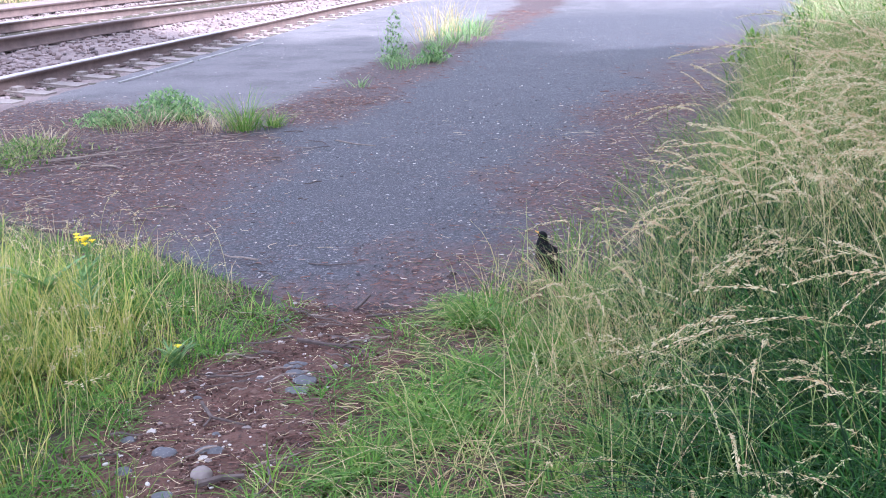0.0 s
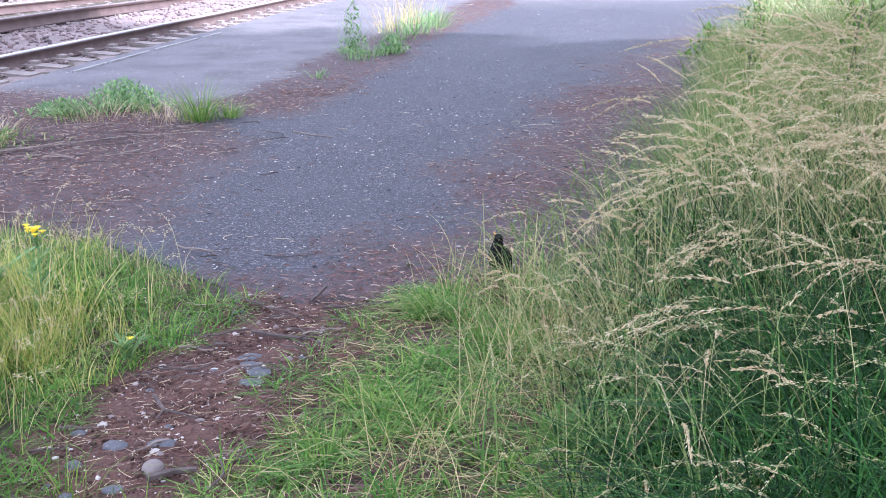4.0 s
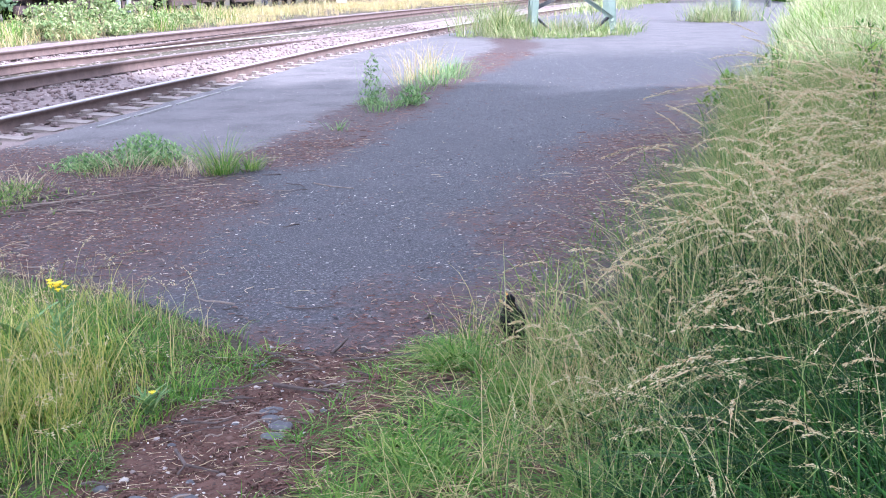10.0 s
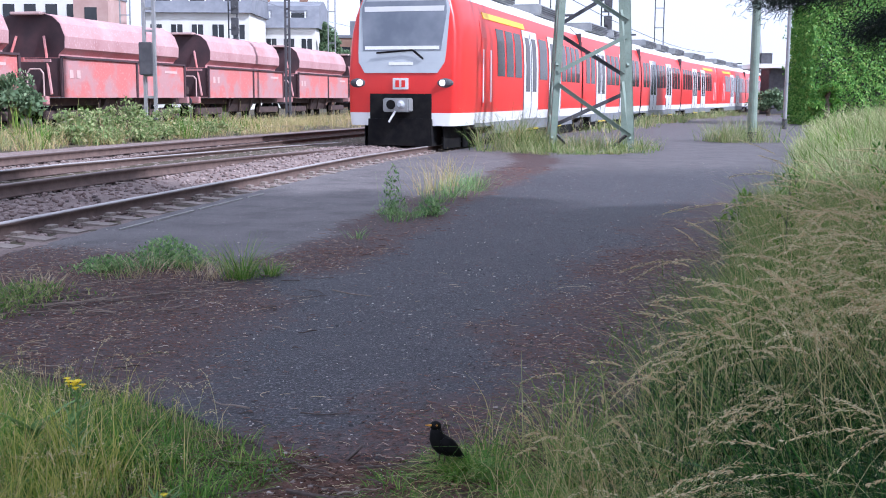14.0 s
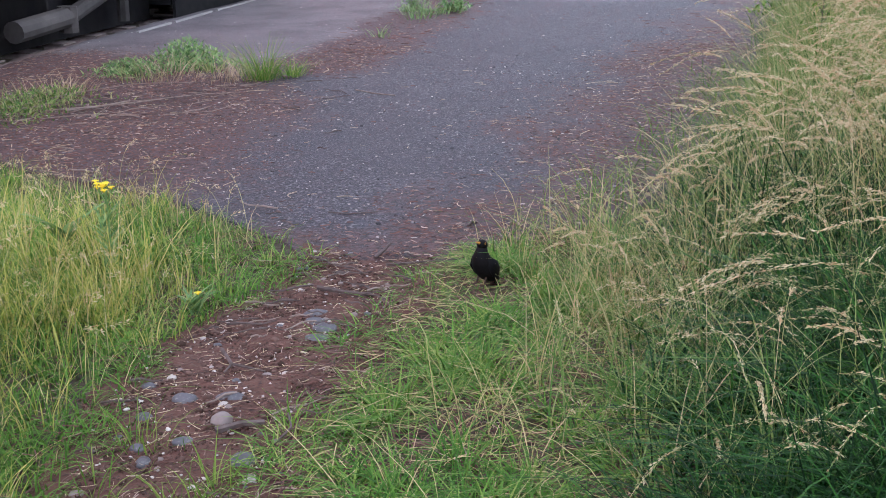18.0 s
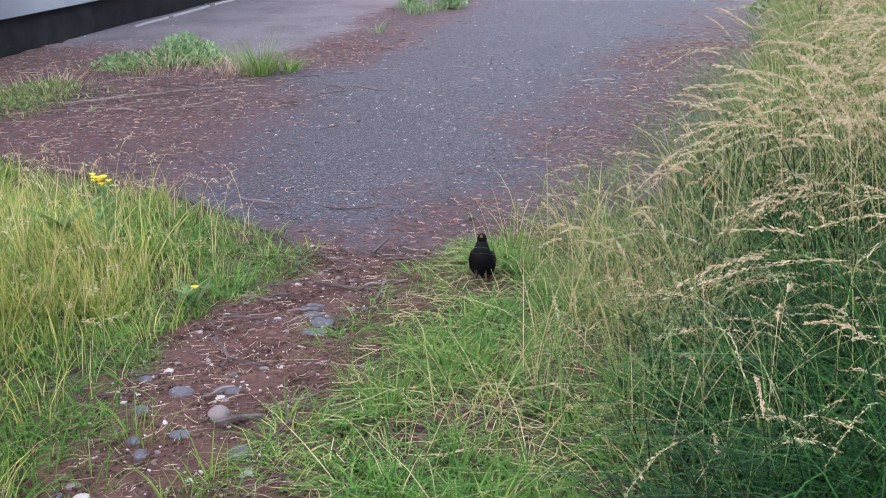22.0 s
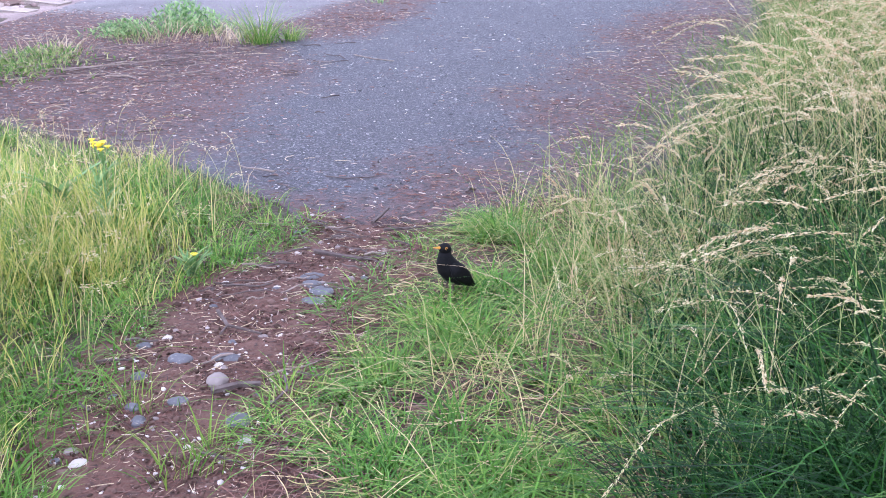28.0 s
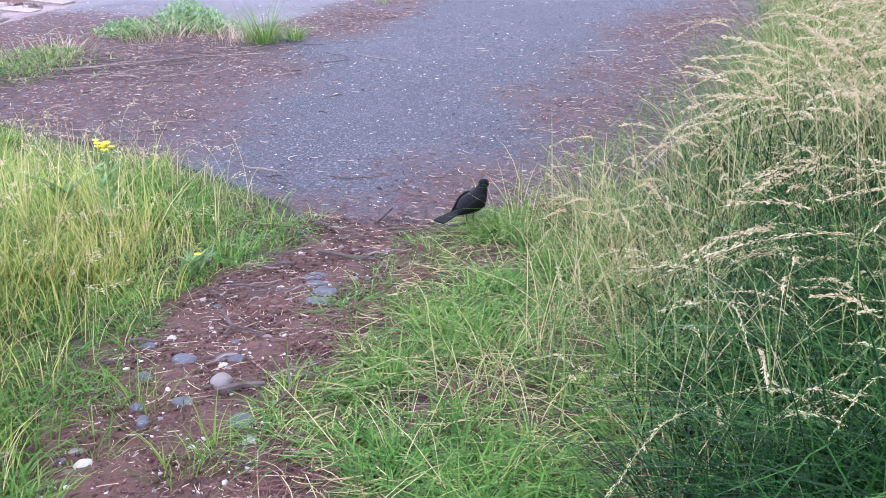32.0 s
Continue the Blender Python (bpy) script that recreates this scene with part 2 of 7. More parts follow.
def asphalt_material():
    m, nt, b, vec = base_mat("old_asphalt", 0.72)
    at = nt.nodes.new("ShaderNodeAttribute")
    at.attribute_name = "litter"
    col = ramp_mix(nt, noise_fac(nt, vec, 0.6, 0.3, 0.7), (0.019, 0.018, 0.029), (0.034, 0.0325, 0.048))
    col = ramp_mix(nt, noise_fac(nt, vec, 9, 0.45, 0.75, 6, 0.7), col, (0.02, 0.019, 0.023))
    col = ramp_mix(nt, noise_fac(nt, vec, 2.6, 0.5, 0.72, 8, 0.75), col, (0.066, 0.061, 0.076))
    col = ramp_mix(nt, noise_fac(nt, vec, 60, 0.42, 0.6, 2, 0.5), col, (0.012, 0.012, 0.015))
    col = ramp_mix(nt, noise_fac(nt, vec, 95, 0.6, 0.72, 1, 0.5), col, (0.19, 0.18, 0.195))
    col = ramp_mix(nt, noise_fac(nt, vec, 38, 0.6, 0.68, 2, 0.5), col, (0.11, 0.105, 0.115))
    # paler mix: the lighter strip by the track, and sunlight painted on far asphalt
    worn = nt.nodes.new("ShaderNodeAttribute")
    worn.attribute_name = "worn"
    dusty = ramp_mix(nt, noise_fac(nt, vec, 50, 0.4, 0.65, 3, 0.5), (0.104, 0.092, 0.096), (0.15, 0.135, 0.138))
    dusty = ramp_mix(nt, noise_fac(nt, vec, 1.5, 0.4, 0.7, 4), dusty, (0.068, 0.06, 0.063))
    col = ramp_mix(nt, worn.outputs["Fac"], col, dusty)
    brown = ramp_mix(nt, noise_fac(nt, vec, 30, 0.38, 0.62), (0.08, 0.038, 0.035), (0.022, 0.0145, 0.0155))
    # litter: attribute plus noise, so that the margin frays
    n = noise_fac(nt, vec, 7.0, 0.2, 0.8, 8, 0.75)
    add = nt.nodes.new("ShaderNodeMath")
    add.operation = "ADD"
    nt.links.new(at.outputs["Fac"], add.inputs[0])
    nt.links.new(n, add.inputs[1])
    mr = nt.nodes.new("ShaderNodeMapRange")
    mr.inputs[1].default_value, mr.inputs[2].default_value = 0.62, 1.05
    nt.links.new(add.outputs[0], mr.inputs[0])
    nt.links.new(ramp_mix(nt, mr.outputs[0], col, brown), b.inputs["Base Color"])
    add_bump(nt, b, vec, 70, 1.0, 0.012, 6)
    return m


M_asphalt = asphalt_material()


# ---- mesh helpers ----
def np_mesh(name, verts, faces, material, smooth=False):
    """One mesh from arrays; faces: a list of index arrays (n, 3) or (n, 4)."""
    me = bpy.data.meshes.new(name)
    verts = np.asarray(verts, np.float32)
    me.vertices.add(len(verts))
    me.vertices.foreach_set("co", verts.ravel())
    loops, starts, at = [], [], 0
    for f in faces:
        f = np.asarray(f, np.int32)
        if not len(f):
            continue
        starts.append(at + np.arange(len(f)) * f.shape[1])
        loops.append(f.ravel())
        at += f.size
    loops, starts = np.concatenate(loops), np.concatenate(starts)
    me.loops.add(len(loops))
    me.loops.foreach_set("vertex_index", loops.astype(np.int32))
    me.polygons.add(len(starts))
    me.polygons.foreach_set("loop_start", starts.astype(np.int32))
    if smooth:
        me.polygons.foreach_set("use_smooth", np.ones(len(starts), bool))
    me.update(calc_edges=True)
    me.materials.append(material)
    return me


def part(name, bm, material, parent, label=""):
    """A bmesh (or a ready mesh) as one object under a thing or part."""
    if isinstance(bm, bmesh.types.BMesh):
        me = bpy.data.meshes.new(name)
        bm.to_mesh(me)
        bm.free()
        me.materials.append(material)
    else:
        me = bm
    ob = new(name, me)
    ob.parent = parent
    return tagged(ob, label)


def thing(name, m, label, category, group=""):
    ob = new(name)
    ob.empty_display_size = 0.2
    ob.matrix_basis = m
    return tagged(ob, label, category, group)


def box(bm, x0, x1, y0, y1, z0, z1, bevel=0.0):
    vs = bmesh.ops.create_cube(bm, size=1.0, matrix=Matrix.Translation(((x0 + x1) / 2, (y0 + y1) / 2, (z0 + z1) / 2)) @ Matrix.Diagonal((x1 - x0, y1 - y0, z1 - z0, 1)))["verts"]
    if bevel:
        es = list({e for v in vs for e in v.link_edges})
        bmesh.ops.bevel(bm, geom=es, offset=bevel, segments=2, affect="EDGES")
    return bm


def boxes(*spec, bevel=0.0):
    bm = bmesh.new()
    for s in spec:
        box(bm, *s, bevel=bevel)
    return bm


def bar(bm, a, b, r, n=6, r2=None):
    """A round or square bar from a to b."""
    a, b = Vector(a), Vector(b)
    m = Matrix.Translation((a + b) / 2) @ (b - a).to_track_quat("Z", "Y").to_matrix().to_4x4()
    bmesh.ops.create_cone(bm, cap_ends=True, segments=n, radius1=r, radius2=r if r2 is None else r2, depth=(b - a).length, matrix=m)
    return bm


def ball(bm, c, r, scale=(1, 1, 1), u=12, v=8, turn=None):
    m = Matrix.Translation(c) @ (turn or Matrix.Identity(4)) @ Matrix.Diagonal((*scale, 1))
    bmesh.ops.create_uvsphere(bm, u_segments=u, v_segments=v, radius=r, matrix=m)
    return bm


def smooth_all(ob):
    ob.data.polygons.foreach_set("use_smooth", np.ones(len(ob.data.polygons), bool))
    return ob


def curve_through(xk, yk, x):
    """A smooth line through knots."""
    xk, yk, x = np.asarray(xk, float), np.asarray(yk, float), np.asarray(x, float)
    h = np.diff(xk)
    d = np.diff(yk) / h
    m = np.r_[d[0], (d[:-1] * h[1:] + d[1:] * h[:-1]) / (h[1:] + h[:-1]), d[-1]]
    i = np.clip(np.searchsorted(xk, x) - 1, 0, len(h) - 1)
    t = (x - xk[i]) / h[i]
    return (2 * t**3 - 3 * t**2 + 1) * yk[i] + (t**3 - 2 * t**2 + t) * h[i] * m[i] + (3 * t**2 - 2 * t**3) * yk[i + 1] + (t**3 - t**2) * h[i] * m[i + 1]


rng = np.random.default_rng(7)


def lumps(x, y, s, seed=0):
    """Cheap smooth noise in about -1..1."""
    k = seed * 1.7
    return (np.sin(x * s + k) * np.cos(y * s * 0.9 - k * 2) + 0.5 * np.sin(x * s * 2.3 + y * s * 1.7 + k) + 0.3 * np.sin(x * s * 4.1 - y * s * 3.3 + 2 * k)) / 1.6


# ---- the plan ----
# near running rail of the train's track, and lines parallel to it
TRACK_Y = (-400, -20, 0, 11.3, 17.3, 24, 30.4, 39.5, 60, 129, 260)
TRACK_X = (-53.5, -8.7, -6.35, -4.55, -3.45, -2.2, -0.55, 1.85, 8.3, 33.5, 81.5)


def beside(y, off):
    """Points off metres to the left of the near rail."""
    y = np.asarray(y, float)
    x = curve_through(TRACK_Y, TRACK_X, y)
    s = (curve_through(TRACK_Y, TRACK_X, y + 0.05) - x) / 0.05
    n = np.hypot(s, 1)
    return x - off / n, y + off * s / n


# edges of the asphalt
RIGHT_Y = (1.5, 3.0, 3.99, 4.27, 4.59, 4.96, 5.38, 6.0, 7.2, 9.0, 11.7, 13.5, 18, 26.7, 52, 90)
RIGHT_X = (-0.25, -0.22, -0.1, 0.12, 0.33, 0.5, 0.72, 0.98, 1.4, 1.85, 2.7, 3.5, 5.0, 7.6, 15.8, 29)
LEFT_Y = (3.9, 4.06, 4.28, 4.43, 4.7, 5.0, 5.35, 5.75, 6.5, 7.5, 9, 11.2, 14.7, 17, 19.7, 24, 31, 60, 100)
LEFT_X = (-0.5, -0.7, -0.83, -1.03, -1.2, -1.55, -2.2, -2.7, -3.3, -3.7, -4.05, -3.8, -3.25, -2.9, -2.45, -1.6, 0.2, 8.95, 23.5)
# edges of the bare earth path in the foreground
PATH_Y = (1.5, 2.3, 2.6, 2.85, 3.1, 3.26, 3.6, 3.75, 4.1)
PATH_L = (-1.05, -1.04, -1.07, -1.09, -1.06, -0.98, -0.88, -0.78, -0.7)
PATH_R = (-0.55, -0.53, -0.5, -0.48, -0.46, -0.4, -0.27, -0.26, -0.2)


def right_edge(y):
    return np.interp(y, RIGHT_Y, RIGHT_X)


def left_edge(y):
    return np.interp(y, LEFT_Y, LEFT_X)


def in_path(x, y):
    return (x > np.interp(y, PATH_Y, PATH_L)) & (x < np.interp(y, PATH_Y, PATH_R)) & (y < 4.15)


def step01(a, b, v):
    t = np.clip((v - a) / (b - a), 0, 1)
    return t * t * (3 - 2 * t)


def ground_z(x, y):
    x, y = np.asarray(x, float), np.asarray(y, float)
    d = x - right_edge(y)
    z = 0.32 * step01(0.5, 3.5, d) * step01(2.0, 6.0, y) + 0.012 * lumps(x, y, 5.0) + 0.03 * lumps(x, y, 0.9, 3) * step01(0.3, 2, d)
    z = z - 0.012 - 0.022 * ((y > 4.15) & (x > left_edge(y) + 0.08) & (x < right_edge(y) - 0.02))
    rail_x = curve_through(TRACK_Y, TRACK_X, np.clip(y, -400, 260))
    bed = step01(1.15, 0.75, x - rail_x)
    cant = np.clip((rail_x - x) / 4.5, 0, 1) * 0.12
    z = z * (1 - bed) + bed * (-0.06 + cant)
    far = step01(9.0, 12.0, rail_x - x)
    return z * (1 - far) + far * (0.12 + 0.06 * lumps(x, y, 0.5, 5))


def litter(x, y):
    """How thickly needle litter and straw cover the asphalt, 0..1."""
    wob = 0.25 * lumps(x, y, 2.0, 1)
    a = step01(0.15, 1.5, -0.6 - 0.4 * step01(6.5, 9, y) + wob - x) * step01(9.9, 8.2, y + wob - 0.55 * step01(-2.2, -2.9, x))
    strip = np.interp(y, (8, 10.6, 12.8, 15.9, 19.2, 24), (-1.55, -1.0, -0.65, -0.15, 0.7, 1.6))
    b = step01(0.75, 0.1, np.abs(x - strip - wob * 0.6)) * step01(8, 9, y) * 0.9
    c = step01(1.35, 0.15, right_edge(y) - x + wob * 1.6) * (0.82 + 0.2 * lumps(x, y, 3.1, 6)) * step01(22, 10, y)
    e = step01(4.75, 4.1, y + wob * 0.5) * 0.6
    return np.clip(np.maximum.reduce([a, b, c, e]), 0, 1)


def sheet(name, xs, ys, zfun, material):
    gx, gy = np.meshgrid(xs, ys)
    v = np.c_[gx.ravel(), gy.ravel(), zfun(gx.ravel(), gy.ravel())]
    w, h = len(xs), len(ys)
    i = (np.arange(h - 1)[:, None] * w + np.arange(w - 1)[None]).ravel()
    return np_mesh(name, v, [np.c_[i, i + 1, i + w + 1, i + w]], material, True)


# ---- ground, out to the horizon ----
gx = np.r_[-1500, -600, -250, -120, np.arange(-70, -12, 2.0), np.arange(-12, -4, 0.25), np.arange(-4, 4, 0.06), np.arange(4, 16, 0.4), np.arange(16, 70, 3.0), 120, 250, 600, 1500]
gy = np.r_[-600, -200, -60, -20, -6, 0, np.arange(1, 7, 0.06), np.arange(7, 20, 0.25), np.arange(20, 60, 1.0), np.arange(60, 140, 5.0), 160, 220, 320, 500, 900, 2500]
ground = tagged(new("ground", sheet("ground", gx, gy, ground_z, M_meadow)), "brown earth under grass, reaching to the horizon", "ground", kind="structure")

# bare trodden earth of the footpath
py = np.r_[np.arange(-8, 1.5, 0.3), np.arange(1.5, 4.3, 0.03)]
pu = np.linspace(0, 1, 40)
PL, PR = np.interp(py, PATH_Y, PATH_L) - 0.12, np.interp(py, PATH_Y, PATH_R) + 0.14
px = PL[:, None] + (PR - PL)[:, None] * pu[None]
pyy = np.repeat(py[:, None], 40, 1)
pz = ground_z(px, pyy) + 0.014 + 0.006 * lumps(px, pyy, 16, 2) - 0.03 * (2 * pu[None] - 1) ** 8
pi = (np.arange(len(py) - 1)[:, None] * 40 + np.arange(39)[None]).ravel()
tagged(new("footpath", np_mesh("footpath", np.c_[px.ravel(), pyy.ravel(), pz.ravel()], [np.c_[pi, pi + 1, pi + 41, pi + 40]], M_soil, True)), "trodden reddish-brown bare earth footpath with pebbles", "footpath", kind="structure")

# ---- asphalt ----
ay = np.r_[np.arange(3.98, 12, 0.05), np.arange(12, 24, 0.15), np.arange(24, 100, 1.0)]
nu = 150
au = np.linspace(0, 1, nu)
AL = left_edge(ay) + 0.05 * lumps(ay, ay * 0.3, 6.0, 4) - 0.05
AR = right_edge(ay) + 0.05 * lumps(ay, ay * 0.7, 5.0, 6) + 0.3 * step01(4.0, 5.0, ay)
ax = AL[:, None] + (AR - AL)[:, None] * au[None]
ayy = np.repeat(ay[:, None], nu, 1) + (0.05 * lumps(ax, ax * 0.4, 7, 8)) * step01(4.5, 4.0, ay)[:, None]
az = 0.004 + 0.006 * lumps(ax, ayy, 1.6, 9) - 0.014 * (np.abs(2 * au[None] - 1) > 0.995) - 0.02 * step01(4.06, 3.99, ay)[:, None]
ai = (np.arange(len(ay) - 1)[:, None] * nu + np.arange(nu - 1)[None]).ravel()
asphalt = np_mesh("pavement", np.c_[ax.ravel(), ayy.ravel(), az.ravel()], [np.c_[ai, ai + 1, ai + nu + 1, ai + nu]], M_asphalt, True)
lit = asphalt.attributes.new("litter", "FLOAT", "POINT")
lit.data.foreach_set("value", litter(ax.ravel(), ayy.ravel()).astype(np.float32))
joint = np.interp(ayy, (8, 10.6, 12.8, 15.9, 19.2, 24), (-1.75, -1.05, -0.65, -0.1, 0.75, 1.7))
# first term: lighter track-side strip; second: sunlit far asphalt, put into the colour
worn = np.maximum(step01(0.12, -0.12, ax - joint) * step01(8.2, 9.0, ayy), 0.8 * step01(19, 24, ayy + 0.5 * lumps(ax, ayy, 1.2, 3)))
asphalt.attributes.new("worn", "FLOAT", "POINT").data.foreach_set("value", worn.ravel().astype(np.float32))
tagged(new("pavement", asphalt), "old dark grey asphalt with needle litter and straw along its edges", "pavement", kind="structure")

# broken pale edging where the asphalt meets the ballast
M_edging = surface("pale_edging", (0.26, 0.25, 0.24), (0.36, 0.35, 0.33), 6, 0.8, 0, 0.2, 40, (0.3, 0.28, 0.26))
for (xa, ya), (xb, yb) in (((-3.56, 11.2), (-3.44, 12.0)), ((-3.42, 12.1), (-3.27, 13.15)), ((-3.24, 13.3), (-3.0, 14.75)), ((-2.97, 14.9), (-2.85, 15.5))):
    me = bpy.data.meshes.new("edging_strip")
    bm = bmesh.new()
    d = Vector((xb - xa, yb - ya, 0))
    bmesh.ops.create_cube(bm, size=1.0, matrix=Matrix.Translation(((xa + xb) / 2, (ya + yb) / 2, 0.012)) @ d.to_track_quat("X", "Z").to_matrix().to_4x4() @ Matrix.Diagonal((d.length, 0.026, 0.02, 1)))
    bm.to_mesh(me)
    bm.free()
    me.materials.append(M_edging)
    tagged(new("edging_strip", me), "thin broken pale edging strip beside the track", "edging", "edging strips beside the track")

# ---- railway: ballast, sleepers, rails ----
by = np.r_[np.arange(6, 30, 0.2), np.arange(30, 130, 1.5)]
bu = np.linspace(-0.78, 8.5, 60)


def bed_z(off):
    return np.interp(off, (-0.78, -0.5, -0.1, 0.12, 0.35, 0.8, 1.2, 1.5, 2.2, 3.0, 3.8, 5.6, 7.5, 8.5), (-0.05, -0.055, -0.06, -0.02, 0.03, 0.06, 0.08, 0.1, 0.06, 0.0, 0.02, 0.1, 0.12, 0.06))


bx, byy = beside(np.repeat(by[:, None], 60, 1), bu[None])
bz = bed_z(bu)[None] + 0.015 * lumps(bx, byy, 9, 2)
bi = (np.arange(len(by) - 1)[:, None] * 60 + np.arange(59)[None]).ravel()
tagged(new("ballast_bed", np_mesh("ballast_bed", np.c_[bx.ravel(), byy.ravel(), bz.ravel()], [np.c_[bi, bi + 60, bi + 61, bi + 1]], M_ballast, True)), "pinkish-grey crushed stone ballast between the tracks", "ballast", kind="structure")


def rocks(n, centres, sizes, seed=1, squash=0.7):
    """Many small angular stones in one mesh."""
    bm = bmesh.new()
    bmesh.ops.create_icosphere(bm, subdivisions=1, radius=1.0)
    v0 = np.array([v.co for v in bm.verts])[:, :]
    f0 = np.array([[v.index for v in f.verts] for f in bm.faces])
    bm.free()
    r = np.random.default_rng(seed)
    v = v0[None] * (0.75 + 0.5 * r.random((n, len(v0), 1))) * (0.6 + 0.8 * r.random((n, 1, 3)))
    a = r.random(n) * 6.28
    c, s = np.cos(a)[:, None], np.sin(a)[:, None]
    v = np.stack((v[..., 0] * c - v[..., 1] * s, v[..., 0] * s + v[..., 1] * c, v[..., 2] * squash), -1)
    v = v * sizes[:, None, None] + centres[:, None]
    return v.reshape(-1, 3), (f0[None] + (np.arange(n) * len(v0))[:, None, None]).reshape(-1, 3)


n = 9000
so = rng.uniform(-0.3, 6.5, n)
sy = 9 + 26 * rng.random(n) ** 1.6
sx, syy = beside(sy, so)
v, f = rocks(n, np.c_[sx, syy, bed_z(so) + 0.01], rng.uniform(0.018, 0.04, n), 3)
M_ballaststone = leafy("ballast_stones", ((0.0, (0.16, 0.115, 0.108)), (0.5, (0.25, 0.19, 0.178)), (0.8, (0.36, 0.29, 0.275)), (1.0, (0.07, 0.055, 0.056))), 0.9, 0.0)
tagged(new("ballast_stones", np_mesh("ballast_stones", v, [f], M_ballaststone)), "loose pinkish-grey crushed ballast stones", "stones", kind="stuff")

RAIL_PROFILE = ((-0.07, 0), (0.07, 0), (0.065, 0.018), (0.012, 0.03), (0.012, 0.118), (0.036, 0.128), (0.036, 0.15), (0.028, 0.158), (-0.028, 0.158), (-0.036, 0.15), (-0.036, 0.128), (-0.012, 0.118), (-0.012, 0.03), (-0.065, 0.018))


def rail(off, y0, y1, ztop, head, label):
    ys = np.r_[np.arange(y0, min(y1, 45), 0.5), np.arange(45, max(45, y1), 4.0), y1] if y1 > 45 else np.r_[np.arange(y0, y1, 0.5), y1]
    ob = thing("rail", Matrix.Identity(4), label, "rail", "rails of the railway yard")
    for nm, prof, mat in (("rail_web", RAIL_PROFILE, M_rust), ("railhead", ((-0.037, 0.145), (0.037, 0.145), (0.037, 0.158), (0.026, 0.166), (-0.026, 0.166), (-0.037, 0.158)), head)):
        offs = off(ys) if callable(off) else np.full(len(ys), off)
        vs = []
        for u, h in prof:
            x, y = beside(ys, offs - u)
            vs.append(np.c_[x, y, ztop(ys) - 0.164 + h])
        k = len(prof)
        v = np.stack(vs, 1).reshape(-1, 3)
        i, j = np.meshgrid(np.arange(len(ys) - 1), np.arange(k), indexing="ij")
        a, b = (i * k + j).ravel(), (i * k + (j + 1) % k).ravel()
        part(nm, np_mesh(nm, v, [np.c_[a, b, b + k, a + k]], mat), mat, ob)
    return ob


rail(0.0, -40, 200, lambda y: 0.12 + 0 * y, M_polish, "polished steel running rail on rusty web beside the asphalt")
rail(1.505, -40, 200, lambda y: 0.12 + 0.17 * step01(29, 15, y), M_dull, "rusty brown steel running rail")
rail(3.7, 6, 33.5, lambda y: np.interp(y, (18, 23.6, 33), (0.215, 0.14, 0.03)), M_polish, "rail with worn shiny head ending beside the points")
rail(lambda y: np.interp(y, (17, 27, 60), (3.95, 4.4, 4.6)), 17, 160, lambda y: 0.14 + 0.002 * (y - 17), M_rust, "rusty red-brown steel rail")
rail(5.2, 6, 160, lambda y: 0.28 + 0 * y, M_dull, "rusty brown steel rail on the far side")

sleeper_mesh = {}
for off0, off1, y0, y1, zs, gap in ((-0.5, 2.15, 6.0, 60, (-0.045, 0.02), 0.62), (3.3, 5.9, 8.0, 70, (0.0, 0.1), 0.64)):
    y = y0
    while y < y1:
        (xa, ya), (xb, yb) = [[float(q) for q in beside(y, o)] for o in (off0, off1)]
        key = (off0, round(y / 200))
        length = math.hypot(xb - xa, yb - ya)
        if key not in sleeper_mesh:
            me = bpy.data.meshes.new("sleeper")
            bm = boxes((-length / 2, length / 2, -0.13, 0.13, -0.1, 0.0), bevel=0.02)
            for u in (0.5, 2.005) if off0 < 0 else (0.4, 1.9):
                for w in (-0.11, 0.11):
                    box(bm, u - length / 2 + w - 0.04, u - length / 2 + w + 0.04, -0.07, 0.07, 0.0, 0.035)
            bm.to_mesh(me)
            bm.free()
            me.materials.append(M_sleeper)
            sleeper_mesh[key] = me
        z0, z1 = zs
        if off0 < 0:
            z1 += 0.1 * float(step01(29, 15, y))
        m = Matrix.Translation(((xa + xb) / 2, (ya + yb) / 2, (z0 + z1) / 2 + rng.uniform(-0.008, 0.008))) @ Matrix.Rotation(math.atan2(yb - ya, xb - xa) + rng.uniform(-0.02, 0.02), 4, "Z") @ Matrix.Rotation(-math.atan2(z1 - z0, length), 4, "Y")
        ob = new("sleeper", sleeper_mesh[key])
        ob.matrix_basis = m
        tagged(ob, "weathered grey-brown railway sleeper bedded in ballast", "sleeper", "sleepers of the tracks")
        y += gap * (1 if y < 35 else 1.0)


